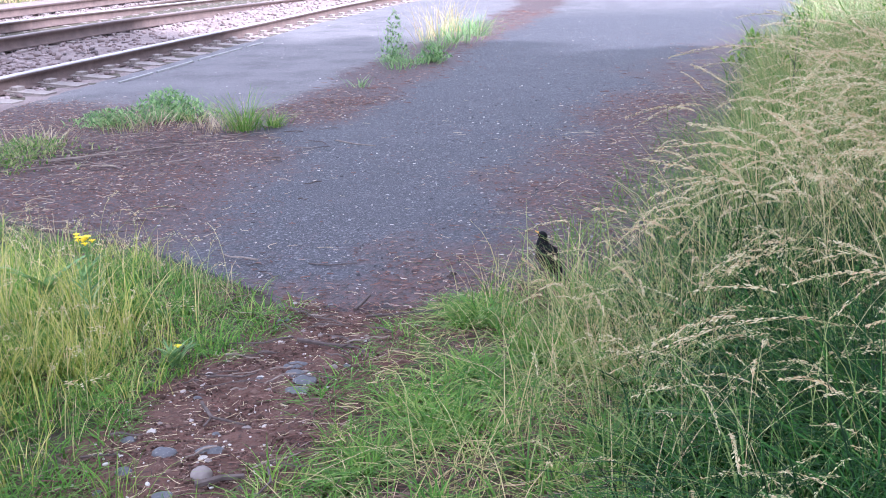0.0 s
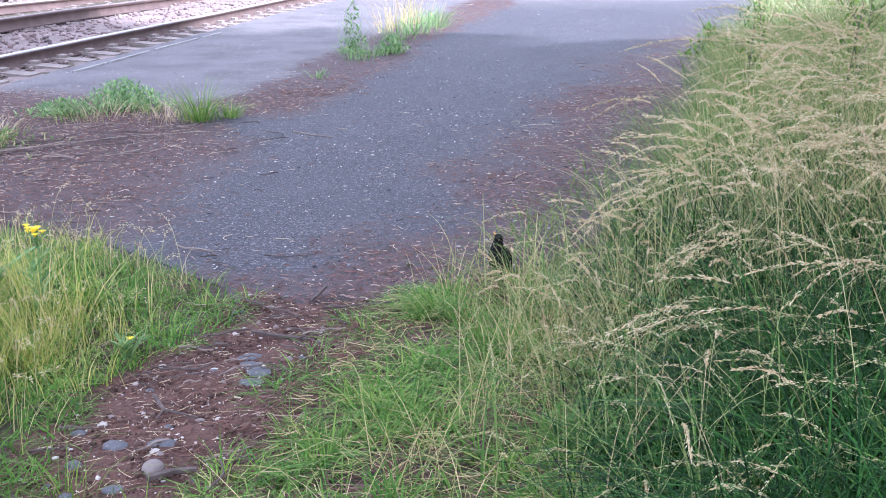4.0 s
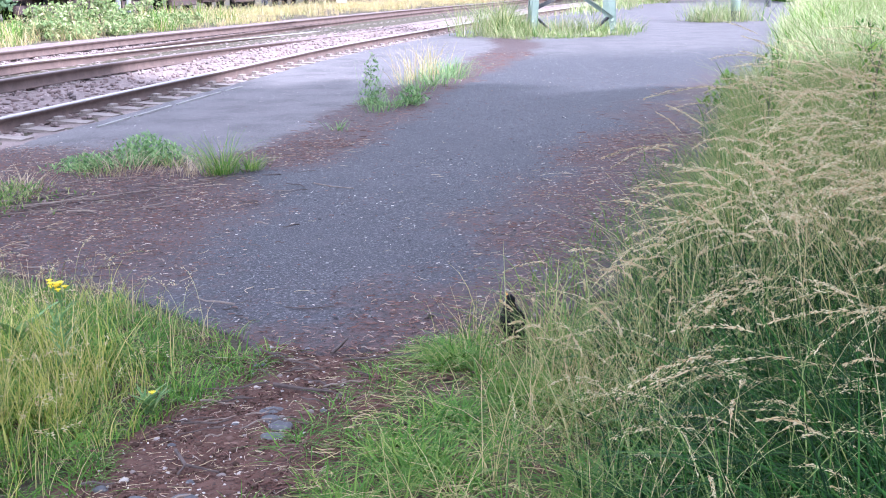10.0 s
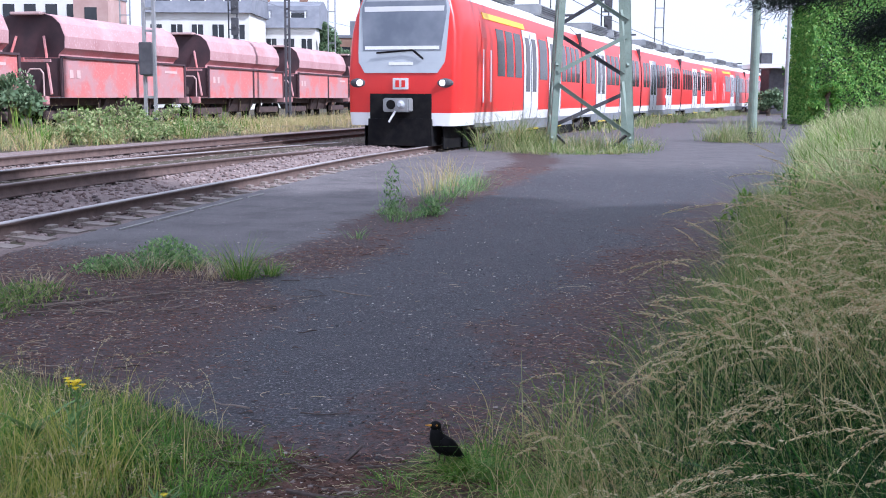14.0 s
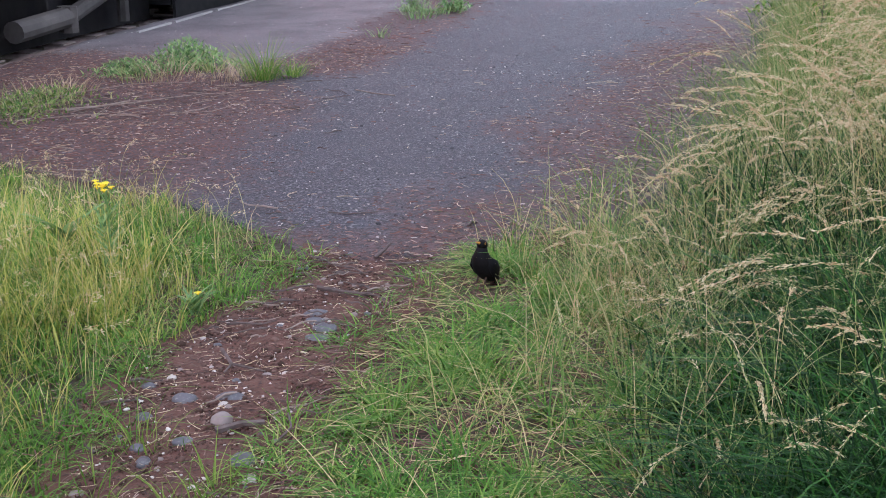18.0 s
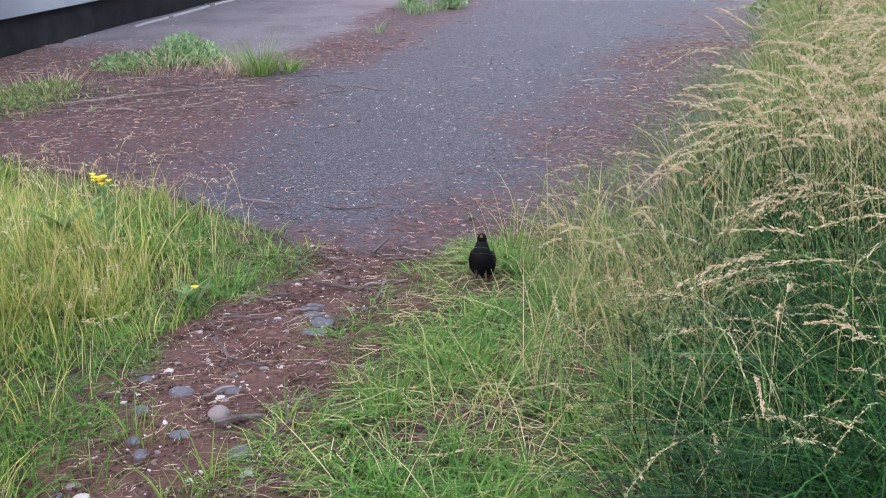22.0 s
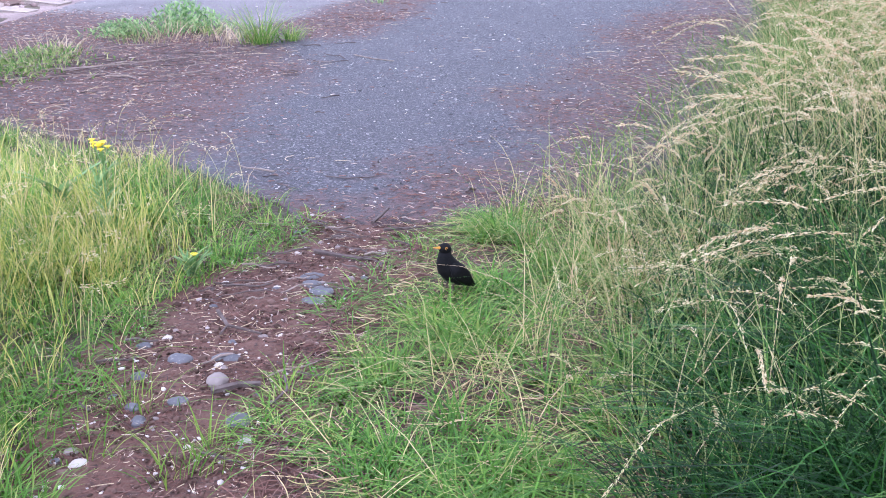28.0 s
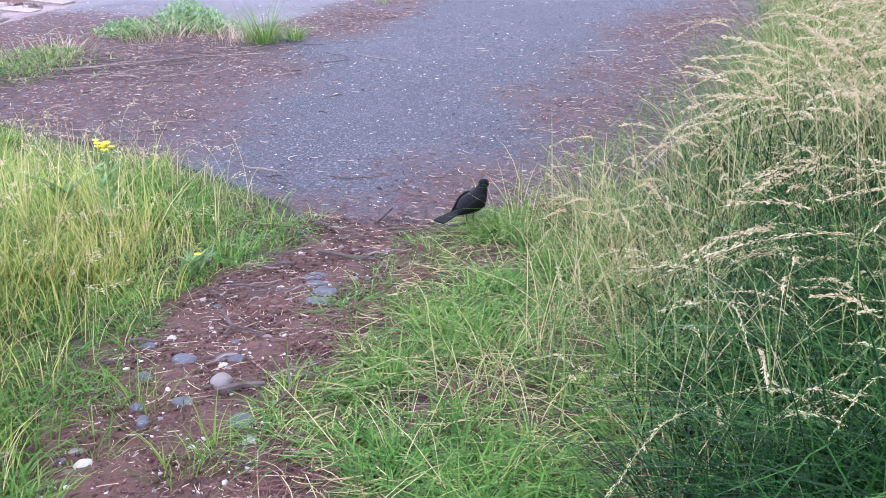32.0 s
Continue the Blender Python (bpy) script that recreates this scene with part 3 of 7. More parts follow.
# ---- grass and herbs ----
def blades(x, y, z, height, width, lean, bend, az=None, seg=4, seed=1, twist=0.6):
    """Ribbons that rise, lean and arch over; one array each for the vertices and the faces."""
    r = np.random.default_rng(seed)
    n = len(x)
    az = r.uniform(0, 2 * np.pi, n) if az is None else az
    u = np.linspace(0, 1, seg + 1)[None]
    h, w = height[:, None], width[:, None]
    out = h * (lean[:, None] * u + bend[:, None] * u**2.2)
    up = h * (u - 0.42 * np.minimum(bend[:, None], 1.6) * u**3)
    cx, cy = x[:, None] + np.cos(az)[:, None] * out, y[:, None] + np.sin(az)[:, None] * out
    cz = z[:, None] + up
    side = az + np.pi / 2 + r.uniform(-twist, twist, n)
    hw = 0.5 * w * np.clip(1.15 - u**1.6, 0.03, 1)
    sx, sy = np.cos(side)[:, None] * hw, np.sin(side)[:, None] * hw
    v = np.stack((np.stack((cx - sx, cy - sy, cz), -1), np.stack((cx + sx, cy + sy, cz), -1)), 2).reshape(n, -1, 3)
    k = 2 * (seg + 1)
    q = np.array([[2 * i, 2 * i + 1, 2 * i + 3, 2 * i + 2] for i in range(seg)])
    f = (q[None] + (np.arange(n) * k)[:, None, None]).reshape(-1, 4)
    return v.reshape(-1, 3), f


def merge(*meshes):
    vs, fs, at = [], [], 0
    for v, f in meshes:
        vs.append(v)
        fs.append(f + at)
        at += len(v)
    return np.concatenate(vs), np.concatenate(fs)


def scatter(n, x0, x1, y0, y1, keep, seed):
    """Random spots in a rectangle, thinned by a chance function keep(x, y) in 0..1."""
    r = np.random.default_rng(seed)
    x, y = r.uniform(x0, x1, n), r.uniform(y0, y1, n)
    ok = r.random(n) < keep(x, y)
    return x[ok], y[ok], r


def toned(me, tone):
    """Stores a tone for every vertex, so that neighbouring blades share a colour."""
    me.attributes.new("tone", "FLOAT", "POINT").data.foreach_set("value", np.clip(tone, 0, 1).astype(np.float32))
    return me


def grass(name, n, area, keep, h, wd, lean, bend, material, label, seed, az=None, seg=4, category="grass", tall=None):
    x, y, r = scatter(n, *area, keep, seed)
    m = len(x)
    height = r.uniform(*h, m) * (0.75 + 0.5 * r.random(m))
    if tall is not None:
        height *= tall(x, y)
    a = None if az is None else az[0] + az[1] * r.standard_normal(m)
    v, f = blades(x, y, ground_z(x, y) - 0.005, height, r.uniform(*wd, m), np.abs(r.normal(lean, 0.15, m)), np.abs(r.normal(bend, bend * 0.6, m)), a, seg, seed + 1)
    return tagged(new(name, toned(np_mesh(name, v, [f], material, True), np.repeat(0.5 + 0.4 * lumps(x, y, 1.1, seed), 2 * (seg + 1)))), label, category, kind="stuff")


def clumps(name, n, per, area, keep, rad, h, wd, lean, bend, material, label, seed, az=None, tall=None, seg=4):
    """Grass in tussocks: blades fan out from shared roots, each tussock with its own height and tone."""
    x0, y0, r = scatter(n, *area, keep, seed)
    m = len(x0)
    i = np.repeat(np.arange(m), r.poisson(per, m) + 2)
    k = len(i)
    dx, dy = r.standard_normal(k), r.standard_normal(k)
    x, y = x0[i] + rad * dx, y0[i] + rad * dy
    height = r.uniform(*h, k) * r.uniform(0.6, 1.35, m)[i]
    if tall is not None:
        height *= tall(x, y)
    a = np.arctan2(dy, dx) + 0.7 * r.standard_normal(k)
    if az is not None:
        a = np.where(r.random(k) < 0.55, az[0] + az[1] * r.standard_normal(k), a)
    v, f = blades(x, y, ground_z(x, y) - 0.004, height, r.uniform(*wd, k), np.abs(r.normal(lean, 0.16, k)), np.abs(r.normal(bend, bend * 0.5, k)), a, seg, seed + 1)
    me = np_mesh(name, v, [f], material, True)
    tone = np.clip(0.5 + 0.32 * lumps(x0, y0, 3.1, seed) + 0.3 * (r.random(m) - 0.5), 0, 1)[i]
    toned(me, np.repeat(tone, 2 * (seg + 1)))
    return tagged(new(name, me), label, "grass", kind="stuff")


def seed_stalks(name, x, y, height, az, bend, head, spikes, size, label, seed, nod=0.3, lean0=0.18, clear=None, plump=1.0, thick=0.0027):
    """Thin straight stalks that nod over at the tip into narrow plumes of hanging spikelets."""
    r = np.random.default_rng(seed)
    if clear is not None:
        reach = height * (2.2 * lean0 + bend + nod)
        ok = x + np.cos(az) * reach - right_edge(y) > clear(x, y)
        x, y, height, az, bend, head = x[ok], y[ok], height[ok], az[ok], bend[ok], head[ok]
    n = len(x)
    seg = 9
    u = np.linspace(0, 1, seg + 1) ** 0.7
    lean = np.abs(r.normal(lean0, lean0 * 0.6, n))
    tip = np.abs(r.normal(nod, nod * 0.5, n))
    z = ground_z(x, y)

    def along(t, i):
        o = height[i] * (lean[i] * t + bend[i] * t**2.4 + 0.5 * tip[i] * t**7)
        return np.stack((x[i] + np.cos(az[i]) * o, y[i] + np.sin(az[i]) * o, z[i] + height[i] * (t - 0.28 * bend[i] * t**3 - 0.42 * tip[i] * t**9)), -1)

    idx = np.arange(n)
    c = np.stack([along(np.full(n, t), idx) for t in u], 1)
    side = np.stack((-np.sin(az), np.cos(az), np.zeros(n)), -1)[:, None] * 0.5
    wid = (thick * (1 - 0.6 * u))[None, :, None]
    other = np.stack((np.cos(az) * 0.4, np.sin(az) * 0.4, np.full(n, 0.3)), -1)[:, None]
    quad = np.array([[2 * i, 2 * i + 1, 2 * i + 3, 2 * i + 2] for i in range(seg)])
    mesh = []
    for s in (side, other):
        v = np.stack((c - s * wid, c + s * wid), 2).reshape(n, -1, 3)
        mesh.append((v.reshape(-1, 3), (quad[None] + (np.arange(n) * 2 * (seg + 1))[:, None, None]).reshape(-1, 4)))
    i = np.repeat(idx, spikes)
    k = len(i)
    q0 = r.random(k)
    t = 1.0 - head[i] * q0
    p = along(t, i)
    d = along(t + 0.01, i) - p
    d /= np.linalg.norm(d, axis=1)[:, None]
    w = r.standard_normal((k, 3))
    w[:, 2] -= 0.5
    out = (0.25 + np.sin(np.clip(q0 * 0.9 + 0.1, 0, 1) * np.pi))[:, None] * plump
    d = d + w * 0.22
    d /= np.linalg.norm(d, axis=1)[:, None]
    p = p + w * size * 0.42 * out
    ln = size * r.uniform(0.8, 1.5, k)[:, None]
    s = np.cross(d, r.standard_normal((k, 3)))
    s /= np.linalg.norm(s, axis=1)[:, None]
    s *= ln * 0.14
    v = np.stack((p, p + d * ln * 0.45 + s, p + d * ln, p + d * ln * 0.45 - s), 1).reshape(-1, 3)
    mesh.append((v, np.arange(4 * k).reshape(-1, 4)))
    vv, ff = merge(*mesh[:2])
    tagged(new("grass_stalks", np_mesh("grass_stalks", vv, [ff], M_stalk)), "thin ripening stalks of tall grass", "grass", kind="stuff")
    heads = toned(np_mesh(name, v, [mesh[2][1]], M_seed), np.repeat(r.random(n), spikes * 4))
    return tagged(new(name, heads), label, "grass", kind="stuff")


def from_right(x, y):
    return x - right_edge(y)


def patchy(x, y, s, seed, lo=-0.3, hi=0.5):
    return step01(lo, hi, lumps(x, y, s, seed))


# short turf to the right of the footpath
def off_path(x, y):
    return x - np.interp(y, PATH_Y, PATH_R) + 0.035 * lumps(x, y, 12, 1)


def turf_zone(x, y):
    inside = (y < 4.12 + 0.06 * lumps(x, y, 9, 2)) & (x < 0.95)
    return inside * (0.03 + 0.97 * patchy(x, y, 7, 3, -0.15, 0.45)) * (0.4 + 0.6 * patchy(x, y, 2.7, 13, -0.4, 0.2)) * step01(0.01, 0.1, off_path(x, y))


def turf_tall(x, y):
    return 0.45 + 0.55 * step01(0.0, 0.3, off_path(x, y))


clumps("short_grass", 8200, 13, (-0.8, 1.0, 1.0, 4.3), turf_zone, 0.02, (0.045, 0.115), (0.0034, 0.0066), 0.42, 0.95, M_turf, "short bright green turf in tussocks with dry stems", 11, tall=turf_tall)
grass("dead_stems", 1150, (-0.6, 1.2, 1.7, 4.5), lambda x, y: step01(0.0, 0.15, off_path(x, y)) * (0.1 + 0.9 * patchy(x, y, 5.2, 31, -0.1, 0.5)), (0.06, 0.22), (0.0016, 0.0034), 0.9, 1.2, M_dry, "yellow dry grass stems lying over the turf", 21)
clumps("yellow_stems", 480, 6, (-0.15, 0.75, 2.3, 4.5), lambda x, y: step01(0.12, 0.4, off_path(x, y)) * patchy(x, y, 4.5, 5, 0.0, 0.5) * np.interp(y, (2.3, 2.9, 3.6), (0.12, 0.4, 1.0)), 0.03, (0.1, 0.32), (0.0018, 0.0036), 0.3, 0.45, M_dry, "yellow dry stems standing in the turf", 23)


# tall meadow on the right bank
def right_zone(x, y):
    d = from_right(x, y) + 0.08 * lumps(x, y, 7, 4)
    near = np.interp(y, (1.5, 2.6, 3.3, 4.0, 4.6, 6), (0.62, 0.78, 0.86, 0.69, 0.5, 0.45))
    return step01(near - 0.25, near + 0.15, d) * (0.6 + 0.4 * patchy(x, y, 5, 6))


def right_tall(x, y):
    d = from_right(x, y) - np.interp(y, (1.5, 2.6, 3.3, 4.0, 4.6, 6), (0.45, 0.6, 0.66, 0.55, 0.25, 0.1))
    return 0.4 + 0.6 * step01(0.0, 0.7, d)


def straw_zone(x, y):
    near = np.interp(y, (1.5, 2.6, 3.3, 4.0, 4.6, 6), (0.5, 0.5, 0.42, 0.34, 0.36, 0.45))
    return step01(near - 0.15, near + 0.25, from_right(x, y) + 0.1 * lumps(x, y, 6, 14)) * (0.4 + 0.6 * patchy(x, y, 4, 16))


def rank(x, y):
    """Where the bank's grass grows rank and green, with little straw in it."""
    return 1 - 0.72 * step01(0.75, 1.15, from_right(x, y)) * step01(3.7, 3.0, y)


# rank green grass; its near-black tones carry the shade of the lower bank
clumps("tall_grass", 7000, 17, (0.1, 4.4, 0.9, 6.2), lambda x, y: right_zone(x, y) * np.interp(y, (0.9, 1.6, 2.7, 3.5, 5), (0.1, 1, 1, 0.42, 0.2)) * step01(1.1, 1.9, y + 0.3 * lumps(x, y, 2.1, 5)) * step01(4.4, 2.6, x + 0.5 * lumps(x, y, 1.7, 6)), 0.045, (0.28, 0.54), (0.004, 0.0085), 0.25, 0.7, M_lush, "dense tall green grass on the bank, coloured dark as in shade", 31, tall=right_tall)
clumps("tall_grass", 3000, 18, (0.4, 6.5, 5.0, 12.0), right_zone, 0.07, (0.35, 0.68), (0.004, 0.008), 0.25, 0.5, M_mixed, "tall yellowing green grass on the bank", 33, tall=right_tall)
clumps("green_sward", 3900, 13, (0.0, 5.5, 1.9, 9.0), lambda x, y: rank(x, y) * straw_zone(x, y) * np.interp(y, (1.9, 2.4, 2.8, 8), (0.1, 0.45, 0.8, 1.0)), 0.055, (0.22, 0.56), (0.003, 0.006), 0.25, 0.7, M_mixed, "yellow-green arching grass on the bank", 34, tall=lambda x, y: 0.45 + 0.55 * right_tall(x, y))
clumps("dry_grass", 4300, 8, (0.0, 5.5, 2.0, 11.0), lambda x, y: rank(x, y) * straw_zone(x, y) * np.interp(y, (2, 2.8, 3.5, 4, 8), (0.2, 0.34, 0.7, 0.95, 1.0)), 0.06, (0.35, 0.78), (0.0022, 0.0045), 0.32, 0.6, M_dry, "yellowing dry grass among the green", 35, tall=right_tall)


def bank_tall(x, y):
    return (0.6 + 0.5 * step01(0.2, 1.5, from_right(x, y))) * (1 + 0.45 * lumps(x, y, 0.9, 3))


clumps("bank_grass", 4800, 13, (2.0, 14, 11.0, 30.0), right_zone, 0.12, (0.3, 0.75), (0.006, 0.013), 0.3, 0.55, M_bank, "sunlit yellow-green meadow grass on the far bank", 37, seg=3, tall=bank_tall)
clumps("bank_weeds", 1500, 13, (2.0, 14, 9.0, 30.0), lambda x, y: right_zone(x, y) * patchy(x, y, 0.8, 11, 0.0, 0.5), 0.16, (0.35, 0.8), (0.012, 0.024), 0.35, 0.5, M_grass, "rank green weeds on the far bank", 40, seg=3, tall=bank_tall)
clumps("bank_grass", 3200, 11, (7.0, 28, 28.0, 62.0), right_zone, 0.25, (0.35, 0.8), (0.014, 0.03), 0.3, 0.5, M_bank, "pale yellow-green meadow grass on the far bank", 38, seg=3, tall=bank_tall)
grass("edge_grass", 5200, (-0.1, 2.0, 4.0, 8.5), lambda x, y: step01(-0.28, 0.0, from_right(x, y)) * step01(0.5, 0.15, from_right(x, y)) * (0.3 + 0.7 * patchy(x, y, 6, 9)), (0.1, 0.28), (0.0025, 0.0045), 0.4, 0.8, M_grass, "ragged green grass spilling over the asphalt edge", 39)

def overhang(x, y):
    """How far a stalk must stay inside the asphalt's edge; negative where it may hang over."""
    return np.interp(y, (3.6, 4.6, 5.4, 7), (0.16, 0.1, 0.0, -0.12))


x, y, r = scatter(3000, 0.15, 4.6, 2.15, 9.0, lambda x, y: straw_zone(x, y) * np.interp(y, (2, 2.8, 3.6, 4.4, 6, 9), (0.75, 0.85, 1.0, 1.0, 0.8, 0.5)) * (0.25 + 0.75 * patchy(x, y, 2.2, 8)), 41)
m = len(x)
seed_stalks("seed_grass", x, y, r.uniform(0.5, 1.02, m) * right_tall(x, y), np.where(r.random(m) < 0.62, 3.05, 0.1) + 1.05 * r.standard_normal(m), np.abs(r.normal(0.17, 0.15, m)), r.uniform(0.13, 0.21, m), 120, 0.0092, "tall grass stalks with nodding straw-coloured seed heads", 43, nod=0.5, lean0=0.25, clear=overhang, plump=0.34)
r = np.random.default_rng(49)
m = 240
y = r.uniform(2.9, 7.4, m)
x = right_edge(y) + r.uniform(0.55, 2.4, m)
seed_stalks("long_seed_grass", x, y, r.uniform(0.8, 1.15, m), np.where(r.random(m) < 0.66, 3.1, 0.1) + 0.4 * r.standard_normal(m), np.abs(r.normal(0.12, 0.1, m)), r.uniform(0.14, 0.22, m), 170, 0.01, "long straight straw stalks with feathery pale seed heads", 48, nod=0.3, lean0=0.62, clear=overhang, plump=0.5, thick=0.0046)
x, y, r = scatter(270, 0.3, 1.7, 2.05, 3.5, lambda x, y: 0.3 + 0.7 * patchy(x, y, 3.1, 4), 44)
m = len(x)
seed_stalks("seed_grass", x, y, r.uniform(0.36, 0.68, m), np.where(r.random(m) < 0.55, 2.9, 0.2) + 0.9 * r.standard_normal(m), np.abs(r.normal(0.3, 0.2, m)), r.uniform(0.14, 0.24, m), 60, 0.0078, "slender straw-coloured seed heads over deep green grass", 46, nod=0.6, lean0=0.3, clear=overhang, plump=0.5)
x, y, r = scatter(420, 1.0, 3.0, 3.0, 6.2, lambda x, y: step01(0.55, 0.9, from_right(x, y)) * (0.35 + 0.65 * patchy(x, y, 2.6, 17)), 52)
m = len(x)
seed_stalks("seed_grass", x, y, r.uniform(0.62, 1.0, m), np.where(r.random(m) < 0.6, 3.0, 0.2) + 0.8 * r.standard_normal(m), np.abs(r.normal(0.25, 0.2, m)), r.uniform(0.15, 0.24, m), 150, 0.0095, "dense tan seed heads of tall bank grass", 54, nod=0.6, lean0=0.25, clear=overhang, plump=0.6)
x, y, r = scatter(110, -0.2, 1.6, 1.9, 4.6, lambda x, y: (from_right(x, y) > 0.25) * 0.8, 45)
m = len(x)
seed_stalks("seed_grass", x, y, r.uniform(0.18, 0.5, m), np.where(r.random(m) < 0.6, 2.9, 0.3) + 0.9 * r.standard_normal(m), np.abs(r.normal(0.3, 0.25, m)), r.uniform(0.16, 0.28, m), 54, 0.0082, "slender grass stalks with pale seed heads", 47, nod=0.5, plump=0.5, clear=overhang)


def margin(x, y):
    l, r = np.interp(y, PATH_Y, PATH_L), np.interp(y, PATH_Y, PATH_R)
    d = np.minimum(np.abs(x - l), np.abs(x - r))
    return (y < 4.1) * step01(0.13, 0.0, d) * patchy(x, y, 8, 7, -0.2, 0.5)


clumps("margin_grass", 2000, 9, (-1.3, -0.05, 1.6, 4.2), margin, 0.02, (0.03, 0.08), (0.003, 0.0055), 0.6, 1.0, M_turf, "short green grass creeping over the edges of the path", 50)
# grass to the left of the footpath
def left_zone(x, y):
    top = np.interp(x, (-4, -2.7, -2.2, -1.5, -1.2, -1.0, -0.8), (5.7, 5.45, 5.1, 4.78, 4.55, 4.3, 4.08)) + 0.1 * lumps(x, y, 8, 3)
    e = np.interp(y, PATH_Y, PATH_L) - x + 0.04 * lumps(x, y, 11, 5)
    return (y < top) * step01(-0.1, 0.12, e) * (0.55 + 0.45 * patchy(x, y, 6, 2))


def left_tall(x, y):
    e = np.interp(y, PATH_Y, PATH_L) - x
    return np.maximum(0.42, (0.34 + 0.66 * step01(0.05, 0.8, e)) * (0.5 + 0.5 * step01(4.9, 3.7, y + 0.25 * (x + 1.4))))


clumps("left_grass", 5600, 14, (-4.4, -0.6, 1.0, 5.6), lambda x, y: left_zone(x, y) * step01(-4.4, -3.4, x) * step01(0.9, 1.6, y), 0.035, (0.1, 0.24), (0.0034, 0.0066), 0.28, 0.75, M_turf, "bright green tussocks of grass beside the footpath", 51, tall=left_tall)
clumps("left_sward", 3300, 12, (-4.4, -1.05, 1.0, 5.4), lambda x, y: left_zone(x, y) * step01(-4.4, -3.2, x) * step01(0.9, 1.6, y) * (0.1 + 0.9 * step01(0.1, 0.5, np.interp(y, PATH_Y, PATH_L) - x)) * (0.22 + 0.78 * step01(4.1, 3.2, y)), 0.04, (0.2, 0.4), (0.0026, 0.005), 0.16, 0.4, M_sward, "upright yellow-green grass stems beside the path", 58, tall=left_tall)
grass("left_dry_grass", 4200, (-3.6, -0.9, 1.6, 5.4), left_zone, (0.2, 0.42), (0.0018, 0.0034), 0.22, 0.45, M_dry, "thin yellow stems among the green grass", 53, tall=left_tall)
x, y, r = scatter(420, -3.0, -1.0, 1.8, 5.0, left_zone, 55)
m = len(x)
seed_stalks("seed_grass", x, y, r.uniform(0.2, 0.4, m), r.uniform(0, 6.28, m), np.abs(r.normal(0.25, 0.15, m)), r.uniform(0.15, 0.3, m), 26, 0.0095, "thin pale seed stalks beside the footpath", 57)

# thin meadow round and behind the standpoint
def rest_zone(x, y):
    near = (x > -3.6) & (x < 3.2) & (y > 1.3)
    path = (x > -1.15) & (x < -0.45)
    return (~near & ~path & (y < np.where(x < 0, np.interp(x, (-9, -3.7, -3.0), (7.5, 6.0, 5.6)), 1.7))) * 1.0


clumps("meadow_grass", 17000, 11, (-9, 9, -7, 7), lambda x, y: rest_zone(x, y) * (0.35 + 0.65 * patchy(x, y, 1.1, 5)), 0.09, (0.1, 0.32), (0.007, 0.015), 0.35, 0.7, M_grass, "thin green meadow grass round the footpath", 59, seg=3)


# small tufts in the footpath and on the asphalt
def tufts(name, spots, label, material, seed, blades_each=90, h=(0.08, 0.22), wd=(0.002, 0.004), lean=0.35, bend=0.6):
    for k, (x0, y0, rad, tall) in enumerate(spots):
        r = np.random.default_rng(seed + k)
        m = int(blades_each * (rad / 0.15) ** 1.3)
        x, y = x0 + rad * 0.5 * r.standard_normal(m), y0 + rad * 0.5 * r.standard_normal(m)
        v, f = blades(x, y, ground_z(x, y) * 0 + 0.0, r.uniform(*h, m) * tall, r.uniform(*wd, m), np.abs(r.normal(lean, 0.2, m)), np.abs(r.normal(bend, 0.3, m)), np.arctan2(y - y0, x - x0) + 0.6 * r.standard_normal(m), 4, seed + k)
        tagged(new(name, toned(np_mesh(name, v, [f], material, True), np.full(len(v), 0.68))), label, "grass tuft", "grass tufts on the asphalt and path")


tufts("grass_tuft", ((-0.92, 2.52, 0.09, 0.6), (-0.66, 2.31, 0.08, 0.6), (-0.55, 2.62, 0.06, 0.6), (-0.72, 2.2, 0.08, 0.5), (-0.95, 2.28, 0.06, 0.5)), "small green grass tuft growing in the earth path", M_grass, 61)
tufts("grass_tuft", ((-1.7, 8.24, 0.13, 1.75), (-1.5, 8.38, 0.1, 0.8)), "bright green spiky grass clump on the asphalt joint", M_turf, 71, 230, wd=(0.003, 0.0055), lean=0.45, bend=0.45)
tufts("grass_tuft", ((-0.4, 14.4, 0.25, 1.6), (-0.15, 15.4, 0.3, 1.8), (0.1, 16.4, 0.3, 1.8), (-0.75, 12.2, 0.18, 1.2), (-0.6, 12.6, 0.2, 1.0), (-1.05, 10.7, 0.1, 0.7), (0.1, 17.6, 0.25, 1.6)), "green weeds and grass growing along the asphalt joint", M_weed, 81, 50, wd=(0.004, 0.008), lean=0.45)
tufts("dry_tuft", ((-0.45, 16.3, 0.3, 3.2), (-0.2, 17.2, 0.25, 3.0), (-0.6, 15.6, 0.15, 2.0)), "tall dry straw grass beside the track", M_dry, 91, 30, wd=(0.004, 0.008), lean=0.2, bend=0.3)
tufts("tall_tuft", ((-3.6, 7.05, 0.14, 2.6), (-3.75, 6.8, 0.16, 2.2), (-2.98, 5.95, 0.14, 1.9), (-3.1, 5.75, 0.16, 1.6), (-3.25, 6.25, 0.16, 2.0)), "tall green grass at the end of the litter", M_grass, 95, 50, wd=(0.006, 0.01), lean=0.15, bend=0.3)
def mast_zone(x, y):
    d = np.hypot((x - 2.9) / 2.4, (y - 29.2) / 2.5) + 0.28 * lumps(x, y, 2.1, 4)
    e = np.hypot((x - 8.9) / 1.35, (y - 36.0) / 1.3) + 0.25 * lumps(x, y, 2.4, 7)
    return np.maximum(step01(1.05, 0.6, d), step01(1.05, 0.6, e)) * (0.35 + 0.65 * patchy(x, y, 2.6, 5))


